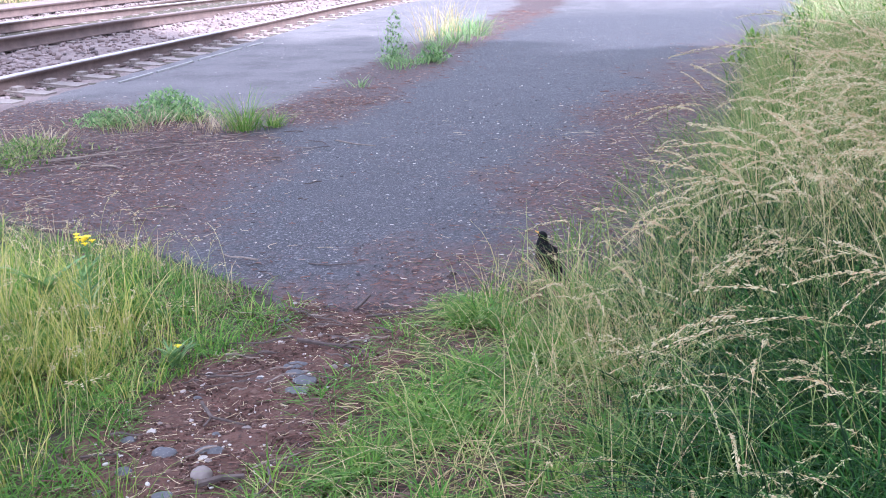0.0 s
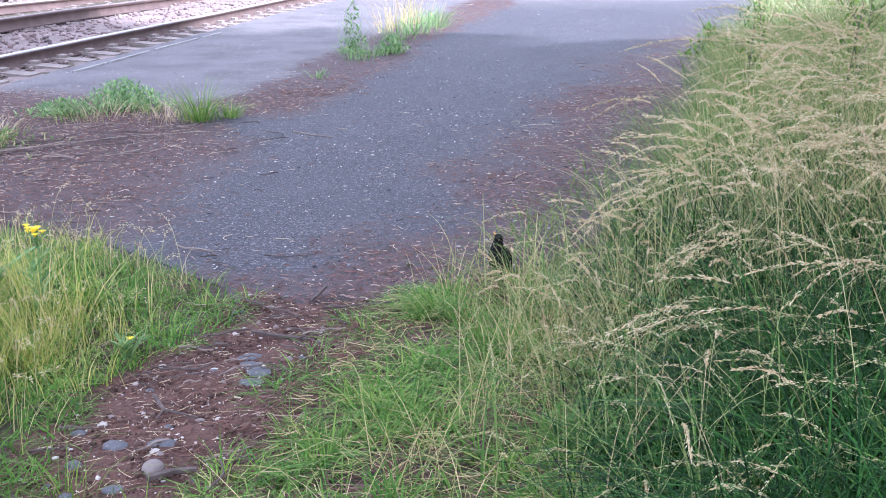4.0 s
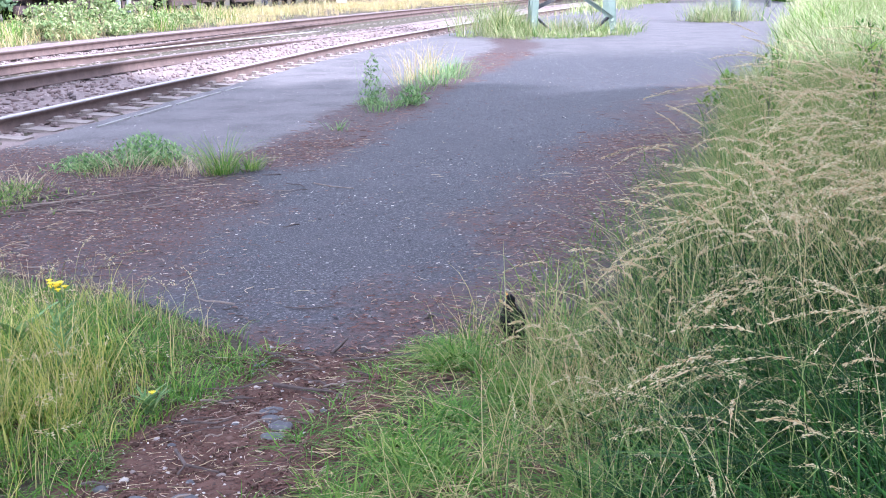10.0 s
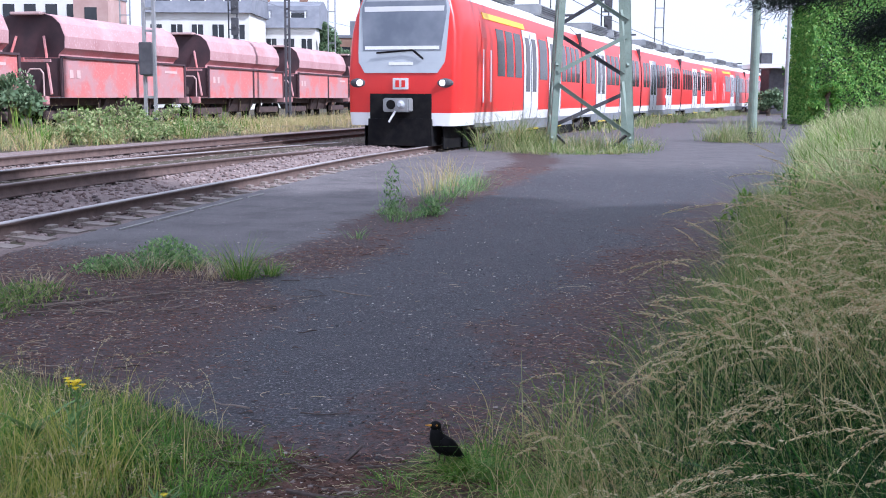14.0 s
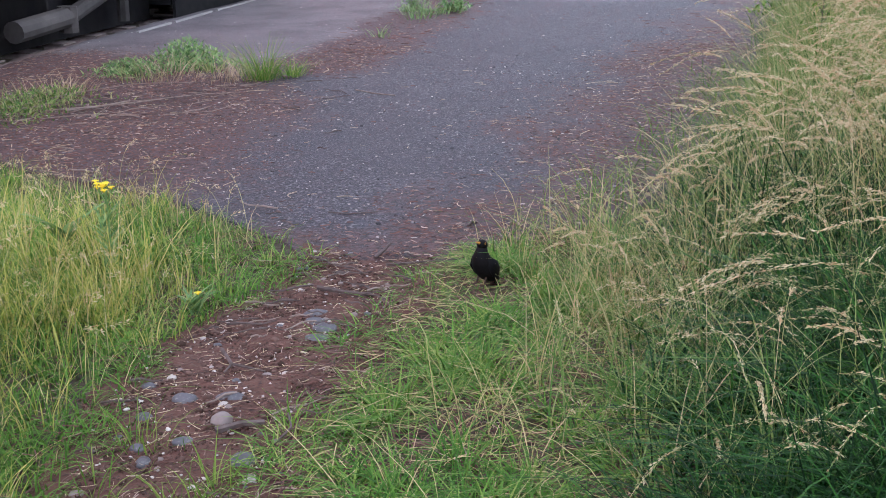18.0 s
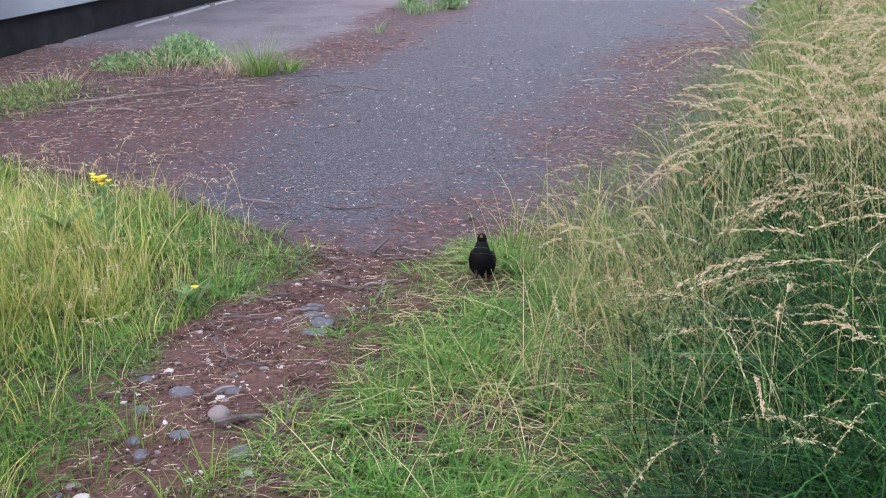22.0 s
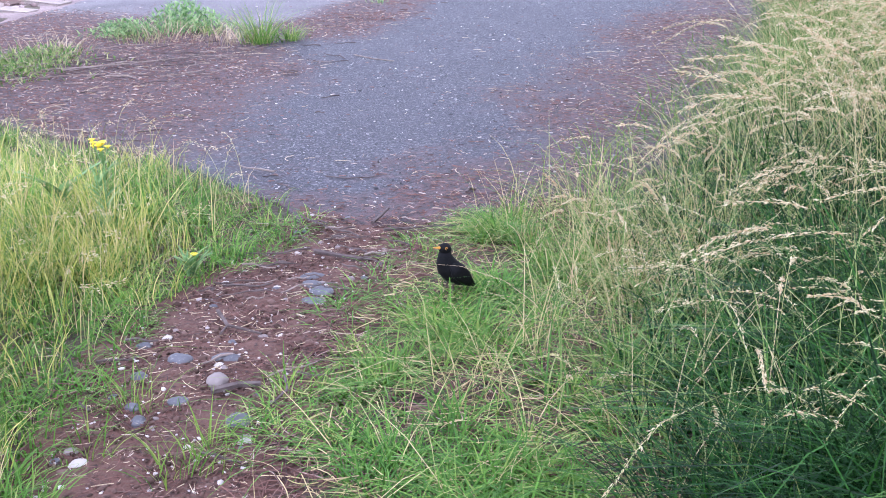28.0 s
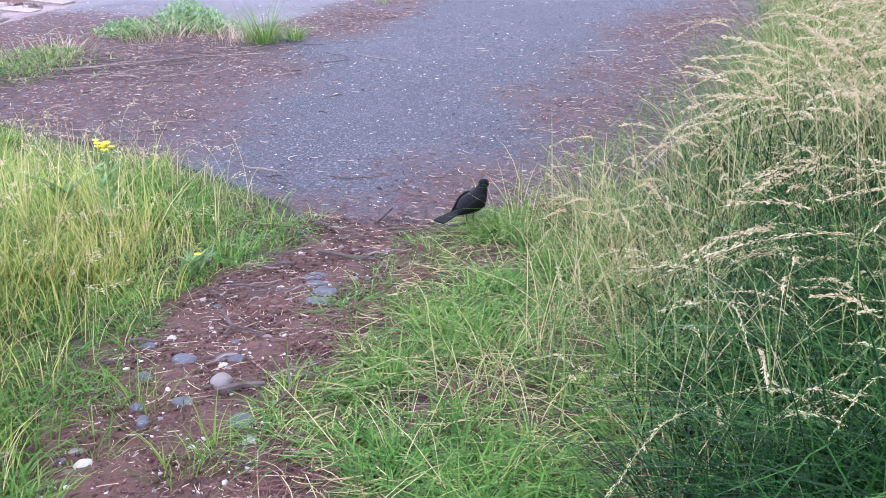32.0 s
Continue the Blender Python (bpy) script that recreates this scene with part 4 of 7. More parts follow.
def mast_tall(x, y):
    return (0.4 + 0.6 * step01(27.8, 29.4, y)) * (1.0 + 1.2 * step01(2.6, 1.2, x) + 0.6 * step01(6, 8, x))


clumps("mast_grass", 13000, 11, (-0.3, 13.5, 24.2, 47.5), lambda x, y: mast_zone(x, y) * 1.0, 0.08, (0.25, 0.62), (0.006, 0.012), 0.3, 0.5, M_bank, "tussocks of green and yellow grass round the lattice mast", 101, tall=mast_tall, seg=3)
clumps("mast_weeds", 7000, 9, (-0.3, 13.5, 24.2, 47.5), lambda x, y: mast_zone(x, y) * patchy(x, y, 1.5, 9), 0.1, (0.25, 0.55), (0.01, 0.02), 0.35, 0.45, M_mixed, "green weeds round the foot of the lattice mast", 103, tall=mast_tall, seg=3)
grass("mast_stalks", 12000, (-0.3, 13.5, 24.2, 47.5), lambda x, y: mast_zone(x, y) * (0.12 + 0.88 * step01(2.6, 0.8, x)) * step01(27, 28.5, y), (0.5, 1.1), (0.005, 0.01), 0.15, 0.25, M_dry, "tall dry stalks round the foot of the lattice mast", 105, seg=3)


def herb(name, x0, y0, rad, tall, n, leaf, label, seed, material=None):
    """A leafy weed: many broad leaves round branching stems."""
    r = np.random.default_rng(seed)
    x, y = x0 + rad * 0.45 * r.standard_normal(n), y0 + rad * 0.45 * r.standard_normal(n)
    z = tall * r.random(n) ** 1.3 * np.exp(-((x - x0) ** 2 + (y - y0) ** 2) / (rad * rad))
    v, f = blades(x, y, z + 0.0, r.uniform(0.6, 1.3, n) * leaf, r.uniform(0.25, 0.45, n) * leaf, r.uniform(0.3, 1.0, n), r.uniform(0.3, 0.9, n), None, 3, seed, 1.0)
    sx, sy = x0 + rad * 0.3 * r.standard_normal(14), y0 + rad * 0.3 * r.standard_normal(14)
    s = blades(sx, sy, np.zeros(14), np.full(14, tall * 0.9), np.full(14, leaf * 0.08), r.uniform(0.1, 0.4, 14), r.uniform(0, 0.2, 14), None, 3, seed + 1)
    ob = thing(name, Matrix.Identity(4), label, "weed", "weeds on the asphalt")
    part("foliage", toned(np_mesh("foliage", v, [f], material or M_weed, True), np.full(len(v), 0.5)), M_weed, ob)
    tagged(part("stem_bundle", np_mesh("stem_bundle", s[0], [s[1]], M_weed, True), M_weed, ob), kind="stuff")
    return ob


herb("weed", -2.45, 8.9, 0.34, 0.24, 1300, 0.036, "grey-green leafy weed at the asphalt edge", 201)
herb("weed", -2.85, 8.6, 0.26, 0.13, 500, 0.034, "low grey-green leafy weed at the asphalt edge", 202)
tufts("grass_tuft", ((-2.2, 8.7, 0.16, 0.7), (-2.7, 8.35, 0.22, 0.6), (-3.05, 7.45, 0.3, 0.7), (-3.4, 7.0, 0.3, 0.8), (-2.95, 7.1, 0.2, 0.5)), "thin yellow-green grass on brown litter", M_mixed, 75, 70, wd=(0.003, 0.006))
tufts("dry_tuft", ((-2.5, 8.4, 0.35, 1.0), (-2.0, 8.3, 0.25, 0.8), (-1.85, 8.25, 0.2, 0.9), (-3.1, 7.7, 0.35, 0.8)), "short dead straw stems round the weeds", M_straw, 78, 28, wd=(0.003, 0.006), lean=0.5, bend=0.4)
herb("weed", -3.0, 7.35, 0.38, 0.12, 420, 0.03, "low bright green weeds on brown litter", 203, M_mixed)
herb("weed", -3.0, 6.8, 0.3, 0.12, 320, 0.03, "low bright green weeds on brown litter", 209, M_mixed)
herb("weed", -3.4, 7.0, 0.32, 0.14, 320, 0.03, "low bright green weeds on brown litter", 204, M_mixed)
herb("weed", -0.86, 12.95, 0.16, 0.62, 420, 0.042, "upright weed growing from the asphalt joint", 205)
herb("weed", -0.4, 12.9, 0.2, 0.2, 240, 0.055, "small weed growing from the asphalt joint", 206)
herb("dark_weed", 3.15, 12.3, 0.28, 0.38, 300, 0.07, "dark green leafy weed at the foot of the bank", 208, M_grass)
herb("weed", -3.6, 6.4, 0.4, 0.3, 800, 0.05, "leafy weed at the edge of the litter", 207, M_grass)

# ---- fallen straw, needles, twigs, chips ----
def flat_bits(name, n, area, keep, ln, wd, material, label, seed, lift=0.006, zf=None, curl=0.5, taper=0.0):
    x, y, r = scatter(n, *area, keep, seed)
    m = len(x)
    a = r.uniform(0, 6.28, m)
    length = np.exp(r.uniform(math.log(ln[0]), math.log(ln[1]), m))
    u = np.linspace(-0.5, 0.5, 5)[None]
    cur = r.normal(0, curl, m)[:, None]
    lx, ly = length[:, None] * u, length[:, None] * cur * u**2
    cx, cy = x[:, None] + lx * np.cos(a)[:, None] - ly * np.sin(a)[:, None], y[:, None] + lx * np.sin(a)[:, None] + ly * np.cos(a)[:, None]
    cz = (ground_z(x, y) + 0.012 if zf is None else zf(x, y))[:, None] + lift * (0.6 + r.random((m, 1))) + length[:, None] * 0.1 * r.random((m, 1)) * (u + 0.5) * (r.random((m, 1)) < 0.35)
    w = r.uniform(*wd, m)[:, None] * 0.5 * (1 - taper * (2 * np.abs(u)) ** 2)
    sx, sy = -np.sin(a)[:, None] * w, np.cos(a)[:, None] * w
    roof = np.stack((cx, cy, cz + w * 1.2), -1)
    v = np.stack((np.stack((cx - sx, cy - sy, cz), -1), roof, np.stack((cx + sx, cy + sy, cz), -1)), 2).reshape(m, -1, 3)
    q = np.array([[3 * i + j, 3 * i + j + 1, 3 * i + j + 4, 3 * i + j + 3] for i in range(4) for j in (0, 1)])
    f = (q[None] + (np.arange(m) * 15)[:, None, None]).reshape(-1, 4)
    return tagged(new(name, np_mesh(name, v.reshape(-1, 3), [f], material)), label, "litter", kind="stuff")


def on_asphalt(x, y):
    return (y > 4.02) & (x > left_edge(y)) & (x < right_edge(y) + 0.2)


def unworn(x, y):
    """1 on the dark asphalt, 0 on the pale strip beside the track."""
    return step01(0.0, 0.25, x - np.interp(y, (8, 10.6, 12.8, 15.9, 19.2, 24), (-1.75, -1.05, -0.65, -0.1, 0.75, 1.7))) * (y > 8.2) + (y <= 8.2)


top = lambda x, y: np.full(len(x), 0.006)
flat_bits("needle_litter", 70000, (-4, 2.5, 4.0, 10), lambda x, y: on_asphalt(x, y) * litter(x, y) ** 1.5, (0.008, 0.045), (0.0015, 0.006), M_needles, "brown needle litter on the asphalt", 301, 0.003, top)
flat_bits("dead_thatch", 14000, (-0.6, 1.0, 1.6, 4.3), lambda x, y: (x > np.interp(y, PATH_Y, PATH_R) - 0.04) * 0.9, (0.03, 0.14), (0.0015, 0.0035), M_needles, "brown dead thatch between the tussocks", 317, 0.008)
flat_bits("verge_thatch", 6000, (-2.6, -0.7, 1.5, 4.9), lambda x, y: left_zone(x, y), (0.03, 0.14), (0.0018, 0.004), M_needles, "brown dead thatch under the grass beside the path", 320, 0.01)
flat_bits("verge_straw", 2300, (-0.6, 1.0, 1.6, 4.3), lambda x, y: step01(0.0, 0.08, off_path(x, y)), (0.03, 0.14), (0.0013, 0.003), M_dry, "pale straw lying between the tussocks", 318, 0.02)
flat_bits("straw_litter", 2600, (-4, 2.5, 4.0, 10), lambda x, y: on_asphalt(x, y) * (0.04 + 0.96 * litter(x, y)), (0.02, 0.09), (0.0012, 0.003), M_straw, "pale straw scattered on the asphalt", 303, 0.004, top)
flat_bits("dark_grit", 7000, (-3, 4, 4.0, 14), lambda x, y: on_asphalt(x, y) * unworn(x, y) * step01(14, 8, y) * (0.2 + 0.8 * patchy(x, y, 2.3, 21)), (0.006, 0.022), (0.004, 0.014), leafy("asphalt_grit", ((0.0, (0.03, 0.03, 0.034)), (0.4, (0.1, 0.096, 0.102)), (0.9, (0.2, 0.19, 0.195)), (1.0, (0.3, 0.29, 0.29))), 0.8, 0.0), "loose dark grit on the asphalt", 315, 0.001, top)
flat_bits("brown_crumbs", 9000, (-4, 6, 4.0, 20), lambda x, y: on_asphalt(x, y) * (0.1 + 0.9 * unworn(x, y)) * step01(20, 12, y) * (0.25 + 0.6 * patchy(x, y, 1.3, 12)), (0.006, 0.03), (0.002, 0.006), M_needles, "brown crumbs of litter on the asphalt", 319, 0.002, top)
M_scraps = leafy("leaf_scraps", ((0.0, (0.02, 0.013, 0.013)), (0.3, (0.085, 0.045, 0.038)), (0.6, (0.2, 0.115, 0.09)), (0.85, (0.33, 0.23, 0.185)), (0.96, (0.46, 0.37, 0.3)), (1.0, (0.54, 0.47, 0.4))), 0.85, 0.0)
flat_bits("leaf_scraps", 44000, (-4, 3.0, 4.0, 11), lambda x, y: on_asphalt(x, y) * litter(x, y) * patchy(x, y, 4.3, 23, -0.7, 0.4), (0.01, 0.045), (0.0018, 0.006), M_scraps, "scraps of brown leaves and bark on the asphalt", 321, 0.004, top, 0.5, 0.6)
flat_bits("loose_straw", 560, (-4, 3.0, 4.0, 9), lambda x, y: on_asphalt(x, y) * litter(x, y) * patchy(x, y, 2.3, 25), (0.08, 0.26), (0.002, 0.004), M_straw, "long bleached straws lying in the litter", 323, 0.01, top, 0.8)
flat_bits("pale_chips", 7500, (-4, 6, 4.0, 24), lambda x, y: on_asphalt(x, y) * np.interp(y, (6, 10), (0.7, 0.35)), (0.004, 0.022), (0.002, 0.008), M_chips, "small pale chips and grit on the asphalt", 305, 0.002, top)
flat_bits("footpath_straw", 1500, (-1.2, -0.1, 1.7, 4.2), lambda x, y: in_path(x, y) * 1.0, (0.008, 0.07), (0.001, 0.0026), M_straw, "straw and grass bits on the earth path", 307, 0.004, curl=0.2)
flat_bits("footpath_needles", 11000, (-1.2, -0.1, 1.7, 4.2), lambda x, y: in_path(x, y) * 1.0, (0.01, 0.05), (0.0012, 0.003), M_needles, "brown needles and bark bits on the earth path", 309, 0.003, curl=0.2)
for nm, n, lo, hi, mat, lab in (("pale_grit", 1000, 0.002, 0.006, M_chips, "pale grit strewn on the earth path"), ("earth_crumbs", 9000, 0.002, 0.007, leafy("crumbs", ((0.0, (0.05, 0.028, 0.02)), (0.6, (0.1, 0.058, 0.044)), (1.0, (0.16, 0.1, 0.08))), 0.95, 0.0), "reddish-brown crumbs of earth")):
    x, y, r = scatter(n, -1.2, -0.1, 1.7, 4.2, lambda x, y: in_path(x, y) * 1.0, 311 + n)
    v, f = rocks(len(x), np.c_[x, y, ground_z(x, y) + 0.015], r.uniform(lo, hi, len(x)) * (1 + (r.random(len(x)) < 0.06)), 9 + n)
    tagged(new(nm, np_mesh(nm, v, [f], mat)), lab, "grit", kind="stuff")
flat_bits("joint_litter", 5000, (-2, 3, 9.5, 22), lambda x, y: on_asphalt(x, y) * litter(x, y), (0.03, 0.12), (0.004, 0.009), M_needles, "brown litter along the asphalt joint", 313, 0.003, top)


M_whitestone = surface("white_pebble", (0.36, 0.32, 0.28), (0.48, 0.44, 0.39), 20, 0.75, 0, 0.1, 90)


def pebble(x, y, sx, sy, sz, rz, material, label):
    bm = bmesh.new()
    bmesh.ops.create_icosphere(bm, subdivisions=3, radius=1.0)
    for v in bm.verts:
        v.co *= 1 + 0.16 * noise.noise(v.co * 1.3 + Vector((x * 9, y * 7, 0))) + 0.03 * noise.noise(v.co * 5)
        v.co = Vector((v.co.x * sx, v.co.y * sy, v.co.z * sz))
    me = bpy.data.meshes.new("pebble")
    bm.to_mesh(me)
    bm.free()
    me.materials.append(material)
    ob = smooth_all(new("pebble", me))
    ob.matrix_basis = pose(x, y, float(ground_z(x, y)) + 0.012 + sz * 0.05, 0, 0, rz)
    return tagged(ob, label, "pebble", "pebbles in the footpath")


pebble(-0.735, 2.673, 0.030, 0.032, 0.02, 0, M_stone2, "pale round pebble half sunk in earth")
pebble(-0.632, 2.458, 0.036, 0.034, 0.02, 20, M_stone, "blue-grey pebble half sunk in earth")
pebble(-0.868, 2.793, 0.040, 0.030, 0.016, -10, M_stone, "blue-grey pebble half sunk in earth")
pebble(-0.742, 2.808, 0.043, 0.026, 0.016, 5, M_stone, "long blue-grey pebble half sunk in earth")
pebble(-0.55, 3.333, 0.040, 0.04, 0.014, 30, M_stone, "flat blue-grey stone in the earth")
pebble(-0.59, 3.393, 0.035, 0.03, 0.012, -20, M_stone, "flat blue-grey stone in the earth")
pebble(-0.60, 3.473, 0.045, 0.03, 0.014, 10, M_stone, "flat blue-grey stone in the earth")
pebble(-0.955, 2.693, 0.024, 0.024, 0.014, 0, M_stone, "small blue-grey pebble half sunk in earth")
pebble(-1.0, 2.303, 0.018, 0.015, 0.01, 0, M_stone2, "small white pebble in the earth path")
pebble(-0.6, 2.383, 0.014, 0.012, 0.009, 0, M_stone2, "small white pebble in the earth path")
pebble(-0.735, 2.748, 0.012, 0.01, 0.008, 0, M_stone2, "small white pebble in the earth path")
for px0, py0, ps in ((-0.9, 3.605, 0.014), (-0.597, 2.362, 0.016), (-0.732, 2.339, 0.011), (-0.941, 2.929, 0.013), (-0.881, 3.411, 0.013), (-0.7, 3.365, 0.014), (-0.964, 2.248, 0.02), (-0.752, 2.764, 0.013), (-0.83, 2.993, 0.008), (-0.62, 2.993, 0.009)):
    pebble(px0, py0, ps * 1.2, ps, ps * 0.55, 40, M_whitestone, "small white pebble in the earth path")
pebble(-0.992, 2.873, 0.024, 0.018, 0.012, 0, M_stone, "small blue-grey pebble half sunk in earth")
pebble(-0.812, 2.563, 0.03, 0.022, 0.01, 15, M_stone, "flat blue-grey stone sunk in earth")
pebble(-0.888, 2.462, 0.02, 0.026, 0.012, 0, M_stone, "small blue-grey pebble half sunk in earth")
pebble(-0.566, 3.249, 0.04, 0.03, 0.012, -15, M_stone, "flat blue-grey stone in the earth")
pebble(-0.92, 2.523, 0.022, 0.018, 0.012, 0, M_stone, "small blue-grey pebble half sunk in earth")
r = np.random.default_rng(77)
for k in range(45):
    y = r.uniform(2.1, 3.95)
    x = np.interp(y, PATH_Y, PATH_L) + r.random() * (np.interp(y, PATH_Y, PATH_R) - np.interp(y, PATH_Y, PATH_L))
    s = r.uniform(0.005, 0.013)
    pebble(float(x), float(y), s * 1.3, s, s * 0.7, r.uniform(0, 180), (M_stone, M_stone2)[int(r.random() < 0.6)], "tiny pebble in the earth path")


def twig(pts, r0, label, material=None, branches=(), name="twig"):
    bm = bmesh.new()
    for line, rad in ((pts, r0), *((b, r0 * 0.6) for b in branches)):
        for i in range(len(line) - 1):
            bar(bm, line[i], line[i + 1], rad * (1 - 0.5 * i / len(line)), 6, rad * (1 - 0.5 * (i + 1) / len(line)))
    me = bpy.data.meshes.new(name)
    bm.to_mesh(me)
    bm.free()
    me.materials.append(material or M_twig)
    return tagged(new(name, me), label, name, "fallen twigs")


twig([(-0.832, 3.100, 0.03), (-0.782, 3.010, 0.022), (-0.732, 2.990, 0.02), (-0.672, 2.960, 0.02)], 0.006, "dark forked twig lying on the earth path", branches=([(-0.782, 3.010, 0.022), (-0.792, 2.950, 0.02)],))
twig([(-0.732, 2.590, 0.02), (-0.672, 2.620, 0.025), (-0.612, 2.640, 0.02)], 0.011, "thick dark twig on the earth path")
twig([(-0.552, 2.670, 0.03), (-0.532, 2.590, 0.03), (-0.562, 2.520, 0.02)], 0.004, "thin dark twig on the earth path")
twig([(-0.62, 3.66, 0.025), (-0.5, 3.62, 0.02), (-0.42, 3.6, 0.02)], 0.009, "dark twig on the earth path")
twig([(-0.45, 4.0, 0.02), (-0.42, 4.07, 0.03), (-0.4, 4.12, 0.04)], 0.008, "short dark twig at the asphalt edge")
twig([(-0.4, 3.92, 0.02), (-0.25, 3.95, 0.022), (-0.12, 3.99, 0.02)], 0.006, "dark twig along the asphalt edge")
twig([(-0.1, 4.46, 0.008), (-0.085, 4.48, 0.02), (-0.065, 4.5, 0.008)], 0.007, "small curled piece of dark bark on the asphalt")
twig([(-0.72, 4.66, 0.012), (-0.62, 4.63, 0.012), (-0.5, 4.66, 0.012)], 0.003, "thin dark twig on the asphalt")
twig([(-2.9, 7.0, 0.02), (-2.4, 7.2, 0.03), (-2.1, 7.46, 0.03), (-1.75, 7.65, 0.02)], 0.005, "long bleached twig on brown litter", M_bleached)
twig([(-2.75, 7.0, 0.02), (-2.55, 7.1, 0.03), (-2.42, 7.3, 0.03)], 0.007, "bleached branch end on brown litter", M_bleached)
twig([(-0.95, 7.75, 0.012), (-0.8, 7.6, 0.012), (-0.65, 7.52, 0.012)], 0.005, "long straw-coloured stem on the asphalt", M_bleached)
twig([(-3.3, 6.9, 0.02), (-2.9, 7.55, 0.04), (-2.6, 7.9, 0.04), (-2.3, 8.05, 0.03)], 0.004, "bleached branch lying among weeds", M_bleached)


r = np.random.default_rng(91)
for k in range(96):
    if k < 52:
        y = r.uniform(2.2, 4.05) if k < 24 else r.uniform(3.25, 4.1)
        x = np.interp(y, PATH_Y, PATH_L) + r.uniform(0.05, 1.0) * (np.interp(y, PATH_Y, PATH_R) - np.interp(y, PATH_Y, PATH_L))
        ln, rad, z = r.uniform(0.04, 0.17), r.uniform(0.0018, 0.0045), 0.022
    else:
        y = r.uniform(4.3, 8.3)
        x = max(left_edge(y) + 0.2, -0.9 - r.random() * (1.2 + 0.35 * (y - 4.3)))
        ln, rad, z = r.uniform(0.05, 0.22), r.uniform(0.002, 0.005), 0.014
    a = r.uniform(-0.9, 0.9) + (3.14 if r.random() < 0.5 else 0)
    bend = r.normal(0, 0.25)
    c, s = math.cos(a), math.sin(a)
    pts = [(float(x) + c * u * ln - s * bend * ln * u * u, float(y) + s * u * ln + c * bend * ln * u * u, z + 0.006 * (i % 2)) for i, u in enumerate((-0.5, -0.15, 0.2, 0.5))]
    twig(pts, float(rad), "dark dead twig lying on the ground" if k % 4 else "bleached dead twig lying on the ground", M_twig if k % 4 else M_bleached)

for k in range(60):
    u = r.random()
    x, y = -3.1 + 1.5 * u + r.normal(0, 0.14), 6.7 + 1.25 * u + r.normal(0, 0.3)
    ln, a, rad = r.uniform(0.1, 0.55), 0.45 + r.normal(0, 0.7), r.uniform(0.0015, 0.0045)
    bend = r.normal(0, 0.4)
    c, s = math.cos(a), math.sin(a)
    pts = [(x + c * v * ln - s * bend * ln * v * v, y + s * v * ln + c * bend * ln * v * v, 0.016 + 0.02 * r.random()) for v in (-0.5, -0.2, 0.15, 0.5)]
    twig(pts, float(rad), "dead twig in a heap of brown litter" if k % 2 else "bleached dead twig in a heap of litter", M_twig if k % 2 else M_bleached)


# yellow ragwort in the left grass
def ragwort(x, y, tall, heads, label):
    ob = thing("ragwort", pose(x, y, float(ground_z(x, y))), label, "wild flower")
    bm = bmesh.new()
    bar(bm, (0, 0, 0), (0.01, 0, tall * 0.8), 0.004, 6, 0.003)
    r = np.random.default_rng(5)
    tips = [(0.026 * math.cos(k * 2.4) * (0.3 + 0.1 * k), 0.026 * math.sin(k * 2.4) * (0.3 + 0.1 * k), tall + 0.012 * math.sin(k * 3)) for k in range(heads)]
    part("stem", bm, M_weed, ob)
    for t in tips:
        part("flower_stalk", bar(bmesh.new(), (0.01, 0, tall * 0.8), t, 0.0015, 5), M_weed, ob)
    for t in tips:
        bm = bmesh.new()
        bmesh.ops.create_cone(bm, cap_ends=True, segments=8, radius1=0.004, radius2=0.005, depth=0.006, matrix=Matrix.Translation(t))
        for k in range(9):
            a = k * 6.283 / 9
            c, s = math.cos(a), math.sin(a)
            vs = [bm.verts.new((t[0] + c * u - s * w, t[1] + s * u + c * w, t[2] + z)) for u, w, z in ((0.004, -0.002, 0.003), (0.012, -0.003, 0.006), (0.014, 0.0, 0.005), (0.012, 0.003, 0.006), (0.004, 0.002, 0.003))]
            bm.faces.new(vs)
        part("flower_head", bm, M_yellow, ob, "small yellow daisy-like flower head")
    m = 40
    xx = r.normal(0, 0.012, m)
    v, f = blades(xx, xx * 0.7, r.uniform(0.02, tall * 0.8, m), r.uniform(0.03, 0.07, m), r.uniform(0.008, 0.015, m), r.uniform(0.5, 1.2, m), r.uniform(0.2, 0.6, m), None, 3, 6)
    part("leaves", np_mesh("leaves", v, [f], M_weed), M_weed, ob)
    return ob


def dock(x, y, n, size, label, seed, lift=0.0):
    """A low plant with a few broad leaves."""
    r = np.random.default_rng(seed)
    ob = thing("dock_plant", pose(x, y, float(ground_z(x, y))), label, "weed")
    for k in range(n):
        a = r.uniform(0, 6.28)
        v, f = blades(np.zeros(1), np.zeros(1), np.full(1, lift), np.full(1, size * r.uniform(0.8, 1.2)), np.full(1, size * 0.42), np.full(1, 0.55), np.full(1, 0.5), np.full(1, a), 8, seed + k, 0.1)
        v[:, 2] += 0.02 * np.sin(v[:, 0] * 60) * size
        part("leaf", np_mesh("leaf", v, [f], M_weed, True), M_weed, ob, "broad green leaf")
    return ob


dock(-1.62, 3.95, 4, 0.2, "broad-leaved weed in the grass", 31, 0.12)
dock(0.86, 2.12, 4, 0.2, "dock with broad green leaves in the grass", 35, 0.03)
ragwort(-1.392, 3.78, 0.38, 11, "yellow ragwort in bloom standing in the grass")
ragwort(-1.0, 3.46, 0.1, 1, "small yellow flower low in the grass")


